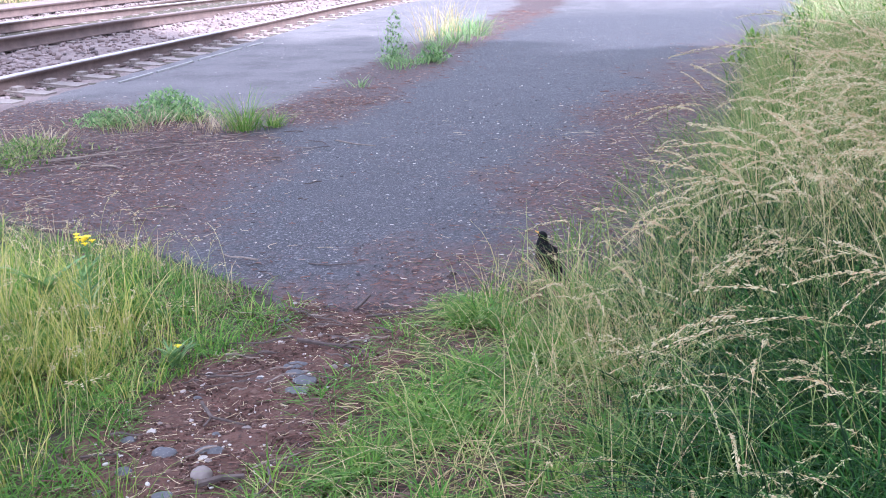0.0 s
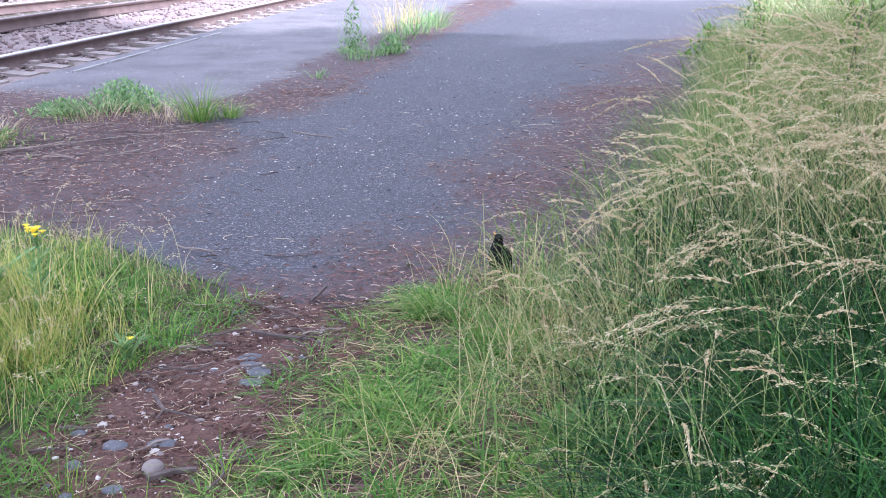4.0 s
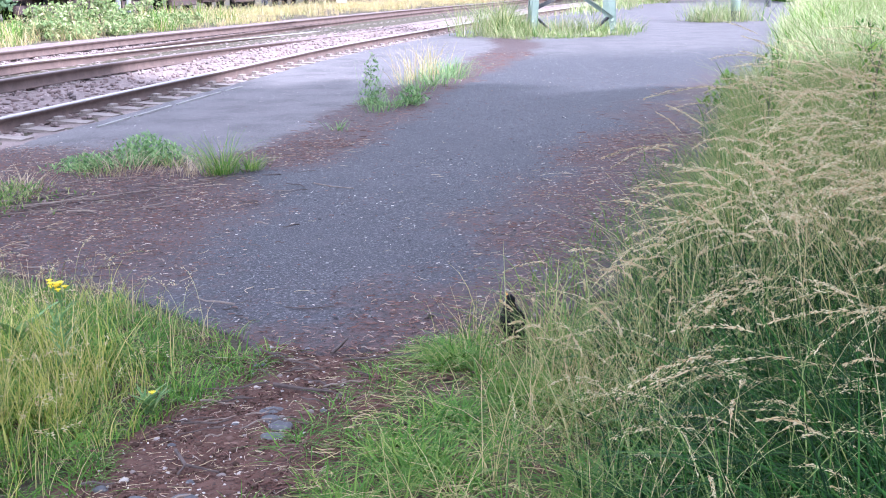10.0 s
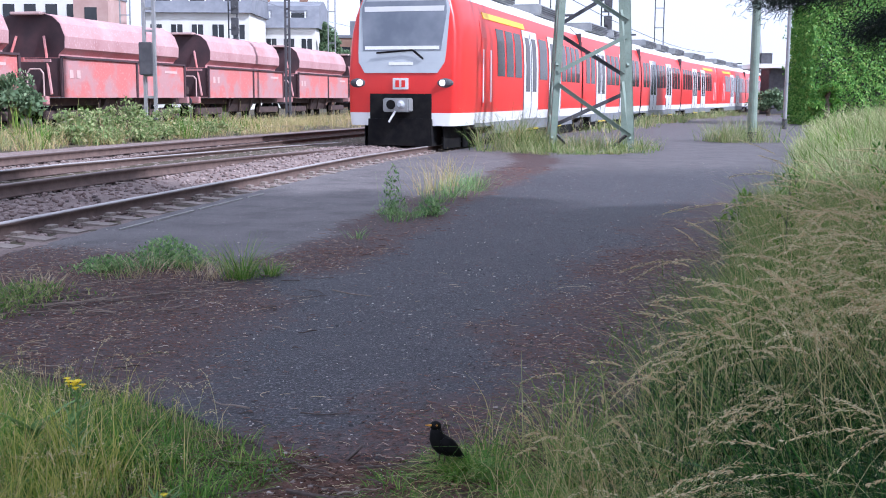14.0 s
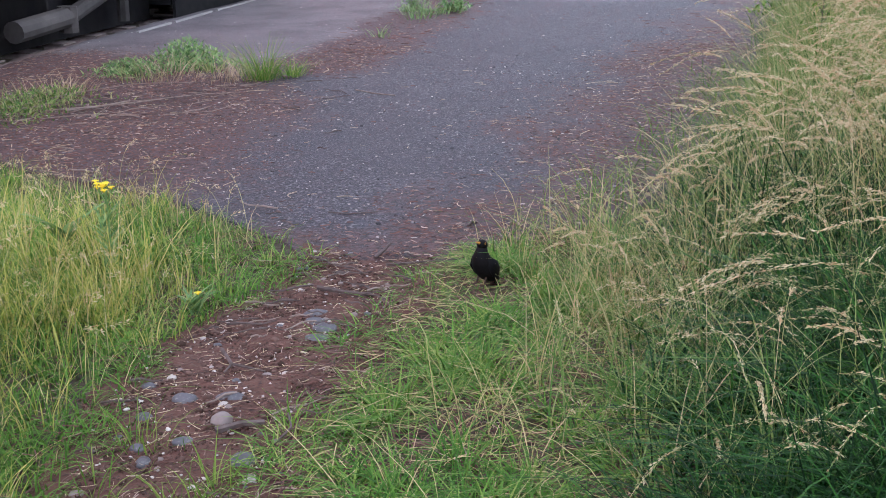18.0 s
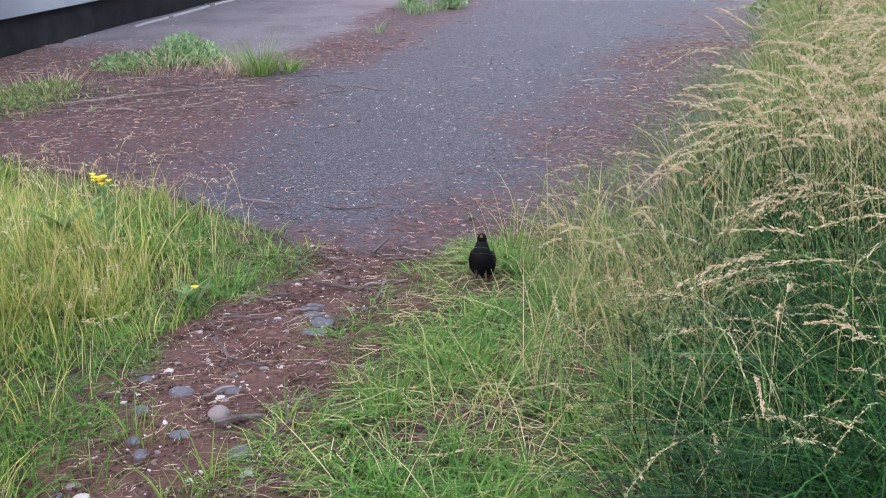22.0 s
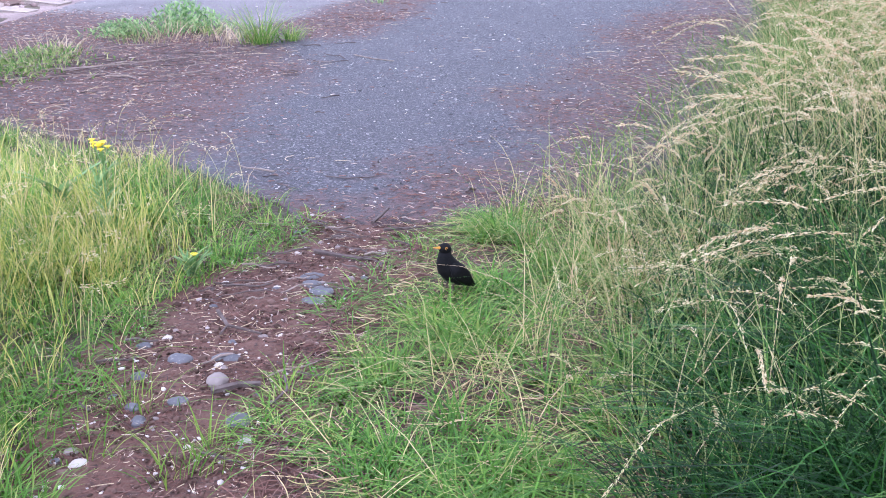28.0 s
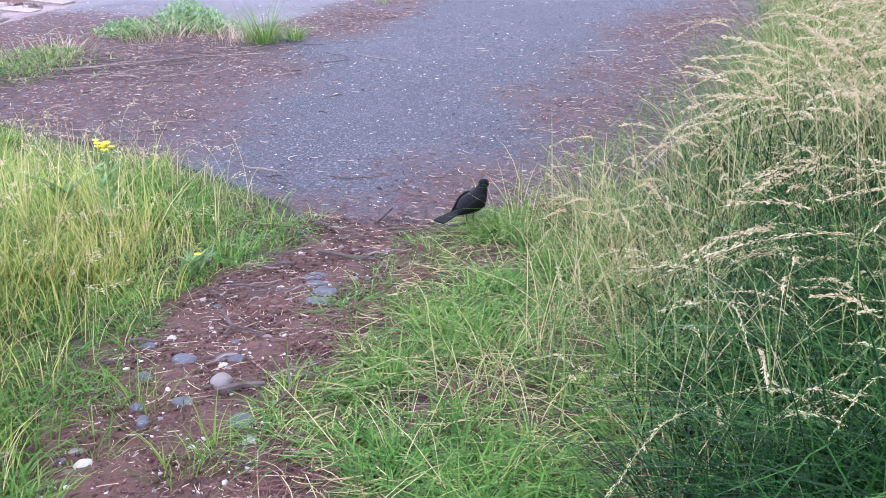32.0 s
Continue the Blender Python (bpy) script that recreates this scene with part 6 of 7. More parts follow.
def house(x, y, w, d, eave, ridge, rz, label, wall, storeys=3, cols=5, dormers=3):
    ob = thing("house", pose(x, y, 0, 0, 0, rz), label, "house", "houses behind the yard")
    part("wall", boxes((-w / 2, w / 2, -d / 2, d / 2, 0, eave)), wall, ob)
    prof = [(-d / 2 - 0.4, eave - 0.1), (d / 2 + 0.4, eave - 0.1), (d / 2 - 0.8, eave + (ridge - eave) * 0.75), (0, ridge), (-d / 2 + 0.8, eave + (ridge - eave) * 0.75)]
    part("roof", extrude_profile(prof, -w / 2 - 0.3, w / 2 + 0.3), M_roof, ob)
    for s in range(storeys):
        for c in range(cols):
            u = -w / 2 + w * (c + 0.5) / cols
            z = eave - 1.2 - 2.8 * s
            win = part("window", boxes((u - 0.55, u + 0.55, -d / 2 - 0.03, -d / 2 + 0.1, z - 1.4, z)), M_glass, ob)
            part("frame", boxes((u - 0.65, u + 0.65, -d / 2 - 0.06, -d / 2 - 0.02, z - 1.5, z - 1.4), (u - 0.03, u + 0.03, -d / 2 - 0.06, -d / 2 - 0.02, z - 1.4, z)), M_white, win)
    for c in range(dormers):
        u = -w / 2 + w * (c + 0.5) / dormers
        z = eave + (ridge - eave) * 0.02
        dm = part("dormer", boxes((u - 1.0, u + 1.0, -d / 2 + 0.2, 0, z, z + 1.7)), M_roof, ob)
        part("window", boxes((u - 0.7, u + 0.7, -d / 2 + 0.15, -d / 2 + 0.3, z + 0.35, z + 1.4)), M_glass, dm)
        part("dormer_front", boxes((u - 0.85, u - 0.7, -d / 2 + 0.13, -d / 2 + 0.28, z + 0.2, z + 1.55), (u + 0.7, u + 0.85, -d / 2 + 0.13, -d / 2 + 0.28, z + 0.2, z + 1.55)), M_white, dm)
    for u in (-0.3, 0.25):
        part("chimney", boxes((w * u - 0.4, w * u + 0.4, -0.3, 0.5, ridge - 0.8, ridge + 0.9)), M_brick, ob)
    return ob


house(-25.8, 112, 10, 9, 9.4, 12.6, 0, "white plastered house with slate mansard roof and dormers", M_plaster, 3, 5, 3)
house(-19.5, 122, 7.5, 9, 8.6, 11.6, 0, "pale plastered house with grey slate roof", M_plaster, 3, 4, 2)


def block(x, y, w, d, h, label, wall, cols, rows, name="office_building"):
    ob = thing(name, pose(x, y, 0), label, "building")
    part("wall", boxes((-w / 2, w / 2, -d / 2, d / 2, 0, h)), wall, ob)
    part("parapet", boxes((-w / 2 - 0.1, w / 2 + 0.1, -d / 2 - 0.1, d / 2 + 0.1, h, h + 0.3)), M_roof, ob)
    for c in range(cols):
        for r in range(rows):
            u, z = -w / 2 + w * (c + 0.5) / cols, h - 1.0 - 2.8 * r
            part("window", boxes((u - 0.6, u + 0.6, -d / 2 - 0.04, -d / 2 + 0.1, z - 1.5, z)), M_glass, ob)
    return ob


b = block(-9.5, 130, 16, 10, 7.9, "brown brick building with dark roof storey", M_brick, 6, 2)
part("roof_storey", boxes((-3.5, 1.5, -4, 4, 7.9, 9.8)), M_roof, b)
part("shop_sign", boxes((1.2, 3.4, -5.12, -5.04, 5.9, 6.6)), plain("yellow_sign", (0.75, 0.5, 0.05), 0.5), b, "yellow sign board with plain lettering bars")
part("sign_bars", boxes((1.5, 3.1, -5.15, -5.121, 6.15, 6.35)), M_white, b)
block(-36.6, 112, 3.4, 6, 10.9, "faded pink brick stair tower behind the wagons", M_tower, 1, 1)
block(-44.5, 118, 11, 8, 11.6, "pale plastered apartment block with flat roof", M_plaster, 5, 3, "apartment_building")
block(-1.5, 128, 5, 8, 8.3, "grey office block with tall windows", M_darkgrey, 3, 2)

ob = thing("station_building", pose(5.4, 110, 0), "low station building with white fascia and dark glazed front", "building")
part("back_wall", boxes((-6, 8, 1, 6, 0, 4.2)), M_brick, ob)
part("fascia", boxes((-5.6, 0.8, -0.8, 6.0, 4.1, 6.4), bevel=0.05), M_plaster, ob)
part("canopy_roof", extrude_profile([(-2.4, 6.5), (7, 6.9), (7, 7.1), (-2.4, 6.7)], -6.6, 9), M_roof, ob)
for k in range(6):
    part("glass_pane", boxes((-5.5 + 2.3 * k, -3.35 + 2.3 * k, -0.3, -0.25, 0.9, 4.05)), M_glass, ob)
    part("post", boxes((-5.65 + 2.3 * k, -5.5 + 2.3 * k, -0.4, -0.2, 0.2, 4.15)), M_white, ob)
bm = boxes((-8, 11, -3.2, 6, 0.0, 0.95))
platform_mesh = bpy.data.meshes.new("platform")
bm.to_mesh(platform_mesh)
bm.free()
platform_mesh.materials.append(M_concrete)
platform = tagged(new("platform", platform_mesh), "pale concrete station platform", "platform", kind="structure")
platform.matrix_basis = pose(5.4, 107.5, 0, 0, 0, 0)


# ---- trees, ivy, fir ----
def leaf_cloud(n, centres, radii, size, seed, flat=0.75):
    r = np.random.default_rng(seed)
    i = r.integers(0, len(centres), n)
    d = r.standard_normal((n, 3))
    d /= np.linalg.norm(d, axis=1)[:, None]
    p = centres[i] + d * radii[i][:, None] * (r.random((n, 1)) ** 0.45) * np.array((1, 1, flat))
    a, b = r.standard_normal((n, 3)), r.standard_normal((n, 3))
    a /= np.linalg.norm(a, axis=1)[:, None]
    b = np.cross(a, b)
    b /= np.linalg.norm(b, axis=1)[:, None]
    s = size * r.uniform(0.6, 1.4, n)[:, None]
    v = np.stack((p - a * s, p + b * s * 0.5, p + a * s, p - b * s * 0.5), 1).reshape(-1, 3)
    return v, np.arange(4 * n).reshape(-1, 4)


def tree(x, y, h, rad, n, size, label, seed, mat=None, trunk=None):
    ob = thing("tree", pose(x, y, float(ground_z(x, y))), label, "tree", "trees behind the yard")
    r = np.random.default_rng(seed)
    bm = bar(bmesh.new(), (0, 0, -0.1), (0, 0, h * 0.75), 0.2, 10, 0.06)
    c = []
    for k in range(16):
        a, z = r.uniform(0, 6.28), h * r.uniform(0.35, 0.92)
        q = rad * (0.75 if z < h * 0.7 else 0.45) * r.uniform(0.4, 1)
        e = (q * math.cos(a), q * math.sin(a), z)
        bar(bm, (0, 0, z * 0.7), e, 0.06, 6, 0.02)
        c.append(e)
    part("trunk", bm, M_bark, ob)
    v, f = leaf_cloud(n, np.array(c), r.uniform(0.25, 0.45, 16) * rad, size, seed)
    part("crown", np_mesh("crown", v, [f], mat or M_tree), M_tree, ob)
    return ob


tree(-5.2, 118, 9.2, 3.2, 5000, 0.22, "round green tree behind the wagons", 501)
tree(-15.6, 122, 9.6, 2.6, 4200, 0.2, "slender blue-green tree behind the wagons", 502)
tree(-13.8, 118, 8.6, 2.0, 2600, 0.2, "slender blue-green tree behind the wagons", 503)
tree(25, 92, 2.2, 1.6, 1800, 0.14, "dark green shrub by the platform", 504)
tree(29.5, 96, 3.2, 1.8, 2200, 0.16, "dark green shrub by the platform", 505)
for k, (off, y, w, h) in enumerate(((9.6, 27.0, 0.9, 0.5), (9.3, 28.0, 1.0, 0.4), (10.6, 28.8, 1.1, 0.9), (9.2, 29.6, 0.8, 0.35), (10.8, 30.6, 1.0, 1.1), (9.6, 31.4, 1.0, 0.5), (11.0, 32.6, 1.1, 1.2), (9.7, 33.4, 0.9, 0.4), (10.9, 34.4, 1.0, 1.0), (9.9, 35.6, 0.9, 0.5))):
    bx0, by0 = [float(q) for q in beside(y, off)]
    yard_bush(bx0, by0, w, h, int(1100 * w), "rank pale green weeds and brambles beside the yard track", 420 + k, M_yardleaf)
tree(-14.6, 35.5, 1.9, 1.3, 1800, 0.1, "dark green bush among the yard weeds", 506)

# dark green wall that shows between the ivy leaves
M_ivy_wall = surface("dark_green_wall", (0.03, 0.04, 0.022), (0.055, 0.06, 0.035), 1.0, 0.9, 0, 0.2, 14)
ob = thing("ivy_house", pose(26.0, 60, 0.2), "house wall wholly overgrown with green ivy", "house")
part("wall", boxes((-7.2, 8, 0, 4, -0.2, 9.2)), M_ivy_wall, ob)
part("roof", extrude_profile([(-0.5, 9.1), (4.5, 9.1), (2, 11)], -7.6, 8.4), M_roof, ob)
r = np.random.default_rng(61)
n = 60000
ix, iz = r.uniform(-7.6, 8, n), r.uniform(-0.2, 9.4, n)
io = -0.08 - 0.55 * np.clip(lumps(ix, iz, 1.6, 3) + 0.35 * lumps(ix, iz, 4.1, 5), 0, 1) * (0.6 + 0.4 * r.random(n)) - 0.1 * r.random(n)
side = r.random(n) < 0.25
P = np.c_[np.where(side, -7.25 + io * 1.1, ix), np.where(side, r.uniform(-0.2, 4, n), io), iz]
a = np.c_[r.normal(0, 0.6, n), r.normal(0, 0.35, n), -np.abs(r.normal(0.7, 0.4, n))]
a /= np.linalg.norm(a, axis=1)[:, None]
b = np.cross(a, np.c_[r.normal(0, 0.35, n), -np.ones(n), r.normal(0.4, 0.3, n)])
b /= np.linalg.norm(b, axis=1)[:, None]
s = r.uniform(0.05, 0.12, n)[:, None]
v = np.stack((P - a * s * 0.5, P + b * s * 0.55, P + a * s, P - b * s * 0.55), 1).reshape(-1, 3)
part("ivy", np_mesh("ivy", v, [np.arange(4 * n).reshape(-1, 4)], M_ivy), M_ivy, ob, "dense green ivy leaves")
tree(18.9, 58.4, 2.3, 1.1, 4200, 0.09, "green shrub at the foot of the ivy wall", 507, M_ivy)

ob = thing("kiosk", pose(29.2, 104, 0), "dark signal cabin with flat overhanging roof and pennant", "hut")
part("cabin", boxes((-1.0, 3, 0, 3, 0, 4.2)), M_darkgrey, ob)
part("flat_roof", boxes((-2.6, 3.6, -1.0, 4, 4.2, 4.6)), M_plaster, ob)
part("roof_box", boxes((-1.8, -0.8, 0, 1, 4.6, 5.6)), M_darkgrey, ob)
part("spire", bar(bmesh.new(), (-2.0, 0.5, 4.6), (-2.0, 0.5, 8.4), 0.5, 4, 0.02), M_steelgrey, ob)


def fir(x, y, tall, seed, low, hanging=()):
    """A tall dark fir beside the path; hanging: tips of low boughs, in the tree's space."""
    ob = thing("fir_tree", pose(x, y, float(ground_z(x, y)) - 0.1), "tall dark fir tree with drooping needled boughs", "tree", "firs along the path")
    part("trunk", bar(bmesh.new(), (0, 0, -0.2), (0, 0, tall), 0.3, 12, 0.04), M_bark, ob)
    r = np.random.default_rng(seed)
    boughs = [((0, 0, b[2] + 0.9), b, 16000) for b in hanging]
    k = 0
    z = low
    while z < tall - 0.3:
        t, reach = k * 2.4, 0.42 * (tall - z) ** 0.8 + 0.3
        boughs.append(((0, 0, z), (reach * math.cos(t), reach * math.sin(t), z - 0.22 * reach), 420))
        z += 0.16
        k += 1
    for a, b, n in boughs:
        a, b = Vector(a), Vector(b)
        fine = n > 1000
        bough = part("bough", bar(bmesh.new(), a, b, 0.04, 6, 0.012), M_bark, ob)
        L = (b - a).length
        t = 0.2 + 0.8 * r.random(n) ** 0.7
        w = 0.32 * (1.2 - t) + (0.14 if fine else 0.22)
        p = np.array(a)[None] + np.array(b - a)[None] * t[:, None]
        p = p + np.c_[r.normal(0, 0.5, n), r.normal(0, 0.5, n), r.normal(-0.1, 0.3, n)] * w[:, None]
        d = np.array((b - a) / L)[None] * 0.6 + r.normal(0, 0.5, (n, 3))
        d[:, 2] -= 0.3
        d /= np.linalg.norm(d, axis=1)[:, None]
        s = np.cross(d, r.normal(0, 1, (n, 3)))
        s /= np.linalg.norm(s, axis=1)[:, None]
        ln = r.uniform(0.03, 0.06, n)[:, None] if fine else r.uniform(0.2, 0.5, n)[:, None]
        hw = 0.0028 if fine else 0.09
        v = np.stack((p - s * hw, p + s * hw, p + d * ln + s * hw * 0.5, p + d * ln - s * hw * 0.5), 1).reshape(-1, 3)
        part("needles", np_mesh("needles", v, [np.arange(4 * n).reshape(-1, 4)], M_fir), M_fir, bough)
    return ob


fir(6.2, 9.2, 15, 71, 5.0, ((-3.75, 0.1, 1.98), (-3.0, -0.1, 1.72), (-2.55, -0.3, 1.7), (-2.3, 0.5, 1.95)))
# four more firs, never in view, added to keep the sun off the foreground
fir(10.5, 4.6, 19, 72, 4.0)
fir(10.8, 0.0, 19, 73, 4.0)
fir(10.2, -4.6, 18, 74, 4.0)
fir(10.5, -9.0, 18, 75, 4.0)


# ---- the red railcar train ----
M_red = surface("traffic_red_paint", (0.62, 0.022, 0.018), (0.68, 0.03, 0.022), 1.0, 0.32, 0, 0.0)
M_cream = surface("white_stripe_paint", (0.72, 0.72, 0.72), (0.78, 0.78, 0.78), 1.0, 0.4, 0, 0.0)
M_door = surface("light_grey_door_paint", (0.6, 0.61, 0.63), (0.66, 0.67, 0.68), 1.0, 0.4, 0, 0.0)
M_skirt = surface("grey_skirt_paint", (0.15, 0.16, 0.18), (0.19, 0.2, 0.22), 1.5, 0.55, 0, 0.0)
M_roofgrey = surface("pale_roof_paint", (0.6, 0.6, 0.6), (0.7, 0.7, 0.7), 1.0, 0.5, 0, 0.0)
M_silver = surface("silver_front_panel", (0.42, 0.45, 0.48), (0.5, 0.53, 0.56), 0.8, 0.25, 0.2, 0.0)
M_screen = dim_gloss(surface("windscreen_glass", (0.13, 0.15, 0.19), (0.22, 0.24, 0.28), 0.7, 0.08, 0.0, 0.0), 0.4)
M_pane = dim_gloss(surface("tinted_window", (0.03, 0.025, 0.028), (0.06, 0.045, 0.045), 0.6, 0.12, 0, 0.0), 0.15)
M_warn_y = plain("warning_yellow", (0.8, 0.6, 0.03), 0.5)
M_first = plain("first_class_yellow", (0.8, 0.5, 0.03), 0.45)
M_lamp = glowing("headlamp_lens", (1.0, 0.93, 0.8), 1.5)
M_bellows = surface("dark_red_bellows", (0.13, 0.018, 0.02), (0.2, 0.03, 0.03), 8, 0.7, 0, 0.1, 30)
M_damper = surface("dusty_damper", (0.03, 0.027, 0.026), (0.055, 0.05, 0.047), 5, 0.8, 0.1, 0.1, 30)
M_bogie = surface("dusty_bogie", (0.07, 0.058, 0.05), (0.12, 0.1, 0.085), 5, 0.8, 0.1, 0.2, 30)

BODY = ((1.36, 0.42), (1.42, 0.85), (1.42, 2.0), (1.39, 2.6), (1.3, 3.1), (1.14, 3.5), (0.85, 3.74), (0.45, 3.85))
MID, END = 15.5, 19.2


def width_at(z):
    return float(np.interp(z, [p[1] for p in BODY], [p[0] for p in BODY]))


def hull(zs, x0, x1, nose, grow=0.0):
    """A band of the car body between two heights, along its length; nose: rounded driving end at x1."""
    bm = bmesh.new()
    if nose:
        st = [(x0, 1.0, 0.0), (x1 - 2.4, 1.0, 0.0), (x1 - 1.4, 0.995, 0.25), (x1 - 0.7, 0.985, 0.6), (x1 - 0.3, 0.965, 0.85), (x1 - 0.1, 0.935, 1.0), (x1 - 0.03, 0.905, 1.0), (x1, 0.85, 1.0), (x1 + 0.02, 0.0, 1.0)]
    else:
        st = [(x0, 1.0, 0.0), (x1, 1.0, 0.0)]
    grid = []
    for z in zs:
        row = []
        for x, k, lean in st:
            back = 0.2 * max(0, z - 1.75) * lean + 0.35 * max(0, z - 3.45) * lean
            row.append((x - back, (width_at(z) + grow) * k, z))
        grid.append(row)
    for s in (-1, 1):
        vs = [[bm.verts.new((x + grow * (1 if k > 3 else 0), s * y, z)) for k, (x, y, z) in enumerate(row)] for row in grid]
        for i in range(len(vs) - 1):
            for j in range(len(vs[0]) - 1):
                q = (vs[i][j], vs[i][j + 1], vs[i + 1][j + 1], vs[i + 1][j])
                bm.faces.new(q if s < 0 else q[::-1])
    bmesh.ops.remove_doubles(bm, verts=bm.verts, dist=0.0005)
    for f in bm.faces:
        f.smooth = True
    return bm


def on_side(s, x0, x1, z0, z1, out=0.006, thick=0.03):
    """A panel that follows the side of the body."""
    bm = bmesh.new()
    zs = sorted({z0, z1, *(p[1] for p in BODY if z0 < p[1] < z1)})
    k = len(zs) - 1
    fr, bk = [], []
    for x in (x0, x1):
        fr.append([bm.verts.new((x, s * (width_at(z) + out), z)) for z in zs])
        bk.append([bm.verts.new((x, s * (width_at(z) - thick), z)) for z in zs])
    for i in range(k):
        bm.faces.new((fr[0][i], fr[1][i], fr[1][i + 1], fr[0][i + 1]))
    for x in (0, 1):
        for i in range(k):
            bm.faces.new((fr[x][i], fr[x][i + 1], bk[x][i + 1], bk[x][i]))
    bm.faces.new((fr[0][0], fr[1][0], bk[1][0], bk[0][0]))
    bm.faces.new((fr[0][k], fr[1][k], bk[1][k], bk[0][k]))
    bmesh.ops.recalc_face_normals(bm, faces=bm.faces)
    return bm


def bogie(ob, x):
    b = part("bogie_frame", boxes((x - 1.7, x + 1.7, -1.12, -0.98, 0.34, 0.6), (x - 1.7, x + 1.7, 0.98, 1.12, 0.34, 0.6), (x - 0.4, x + 0.4, -1.1, 1.1, 0.3, 0.55), bevel=0.03), M_bogie, ob, "dusty grey-brown bogie frame")
    for u in (-1.1, 1.1):
        for y in (-0.74, 0.74):
            bm = bar(bmesh.new(), (x + u, y - 0.06, 0.43), (x + u, y + 0.06, 0.43), 0.43, 24)
            bar(bm, (x + u, y - 0.5 * np.sign(y) * -1 * 0, 0.43), (x + u, y + 0.36 * np.sign(y), 0.43), 0.12, 12)
            part("wheel", bm, M_black, b)
    for y in (-1.24, 1.24):
        bm = bar(bmesh.new(), (x + 1.0, y, 0.1), (x + 0.1, y, 0.13), 0.09, 12)
        bar(bm, (x + 0.0, y, 0.13), (x - 1.05, y, 0.34), 0.07, 12)
        bar(bm, (x - 1.1, y, -0.02), (x - 1.1, y, 0.42), 0.06, 8)
        bar(bm, (x + 0.05, y, 0.0), (x + 0.05, y, 0.22), 0.09, 8)
        part("damper", bm, M_damper, b, "dusty pale damper tubes")


def railcar(kind, m, steps=True):
    """A car along x, its driving end (if any) at +x. kind: mid or end."""
    ob = thing("railcar", m, "red electric railcar with white stripe, grey skirt and pale doors", "train car", "cars of the passing train")
    n = kind == "end"
    L = (END if n else MID) - 0.35
    x0, x1 = -L / 2, L / 2
    part("red_body", hull((0.76, 1.2, 1.75, 2.1, 2.6, 3.0, 3.3, 3.44), x0, x1, n), M_red, ob)
    part("white_stripe", hull((0.46, 0.76), x0, x1, n), M_cream, ob)
    part("roof", hull((3.44, 3.55, 3.74, 3.85, 3.9), x0, x1, n), M_roofgrey, ob)
    part("roof_deck", boxes((x0, x1 - (1.8 if n else 0), -0.5, 0.5, 3.83, 3.88)), M_roofgrey, ob)
    part("end_wall", boxes((x0 + 0.0, x0 + 0.04, -1.35, 1.35, 0.5, 3.5)), M_darkgrey, ob)
    part("gangway_bellows", boxes((x0 - 0.17, x0, -1.34, 1.34, 0.6, 3.2), *(() if n else ((x1, x1 + 0.17, -1.34, 1.34, 0.6, 3.2),))), M_bellows, ob, "dark red rubber bellows between the cars")
    lim = x1 - (2.4 if n else 0)
    part("floor", boxes((x0, lim, -1.25, 1.25, 0.45, 0.55)), M_black, ob)
    gap = 2.0
    for s in (-1, 1):
        part("skirt", boxes((x0 + gap, lim - (1.6 if n else gap), s * 1.36 - 0.03, s * 1.36 + 0.03, 0.2, 0.5)), M_skirt, ob)
        part("upper_skirt", boxes((x0, lim + 0.6 * n, s * 1.35 - 0.02, s * 1.35 + 0.02, 0.4, 0.5)), M_skirt, ob)
    # casing drawn down low and black, so that it fills the shade underneath too
    part("underfloor_casing", boxes((x0 + 1.9, x0 + 5.6, -1.3, 1.3, 0.03, 0.45), (x0 + 5.8, lim - (2.9 if n else 1.9), -1.28, 1.28, 0.04, 0.45)), M_black, ob)
    # black plates added below the skirts in place of the shade under the car
    for s in (-1, 1):
        part("lower_shade_plate", boxes((x0 + 1.9, lim - (2.9 if n else 1.9), s * 1.315 - 0.015, s * 1.315 + 0.015, -0.1, 0.3)), M_black, ob)
        for a, b in ((x0 - 0.18, x0 + 1.9), (lim - 2.9, lim + 0.5) if n else (x1 - 1.9, x1 + 0.18)):
            part("bogie_shade_plate", boxes((a, b, s * 1.02 - 0.015, s * 1.02 + 0.015, -0.1, 0.5)), M_black, ob)
        if n:
            part("nose_shade_plate", boxes((lim + 0.5, x1 - 0.25, s * 0.98 - 0.015, s * 0.98 + 0.015, -0.08, 0.48)), M_black, ob)
        doors = (x0 + 5.95, x0 + 10.1) if n else (x0 + 5.3, x1 - 3.9)
        for d in doors:
            dr = part("door", on_side(s, d - 1.1, d + 1.1, 0.52, 3.05, 0.012), M_door, ob, "pale grey double sliding door")
            part("door_gap", on_side(s, d - 0.03, d + 0.03, 0.55, 3.0, 0.018), M_black, dr)
            for e in (-1, 1):
                part("door_pane", on_side(s, d + e * 0.5 - 0.3, d + e * 0.5 + 0.3, 1.3, 2.85, 0.02), M_pane, dr)
            part("door_edge", on_side(s, d + 1.1, d + 1.14, 0.52, 3.05, 0.016), M_skirt, dr)
            part("door_edge", on_side(s, d - 1.14, d - 1.1, 0.52, 3.05, 0.016), M_skirt, dr)
            if steps:
                step = part("door_step", boxes((d - 0.95, d + 0.95, s * 1.42 - 0.06, s * 1.42 + 0.06, 0.2, 0.235)), M_skirt, ob, "door step with yellow and black warning blocks")
            for k in range(10 if steps else 0):
                part("warning_block", boxes((d - 0.9 + k * 0.18, d - 0.8 + k * 0.18, s * 1.485 - 0.012, s * 1.485 + 0.012, 0.19, 0.24)), M_warn_y, step)
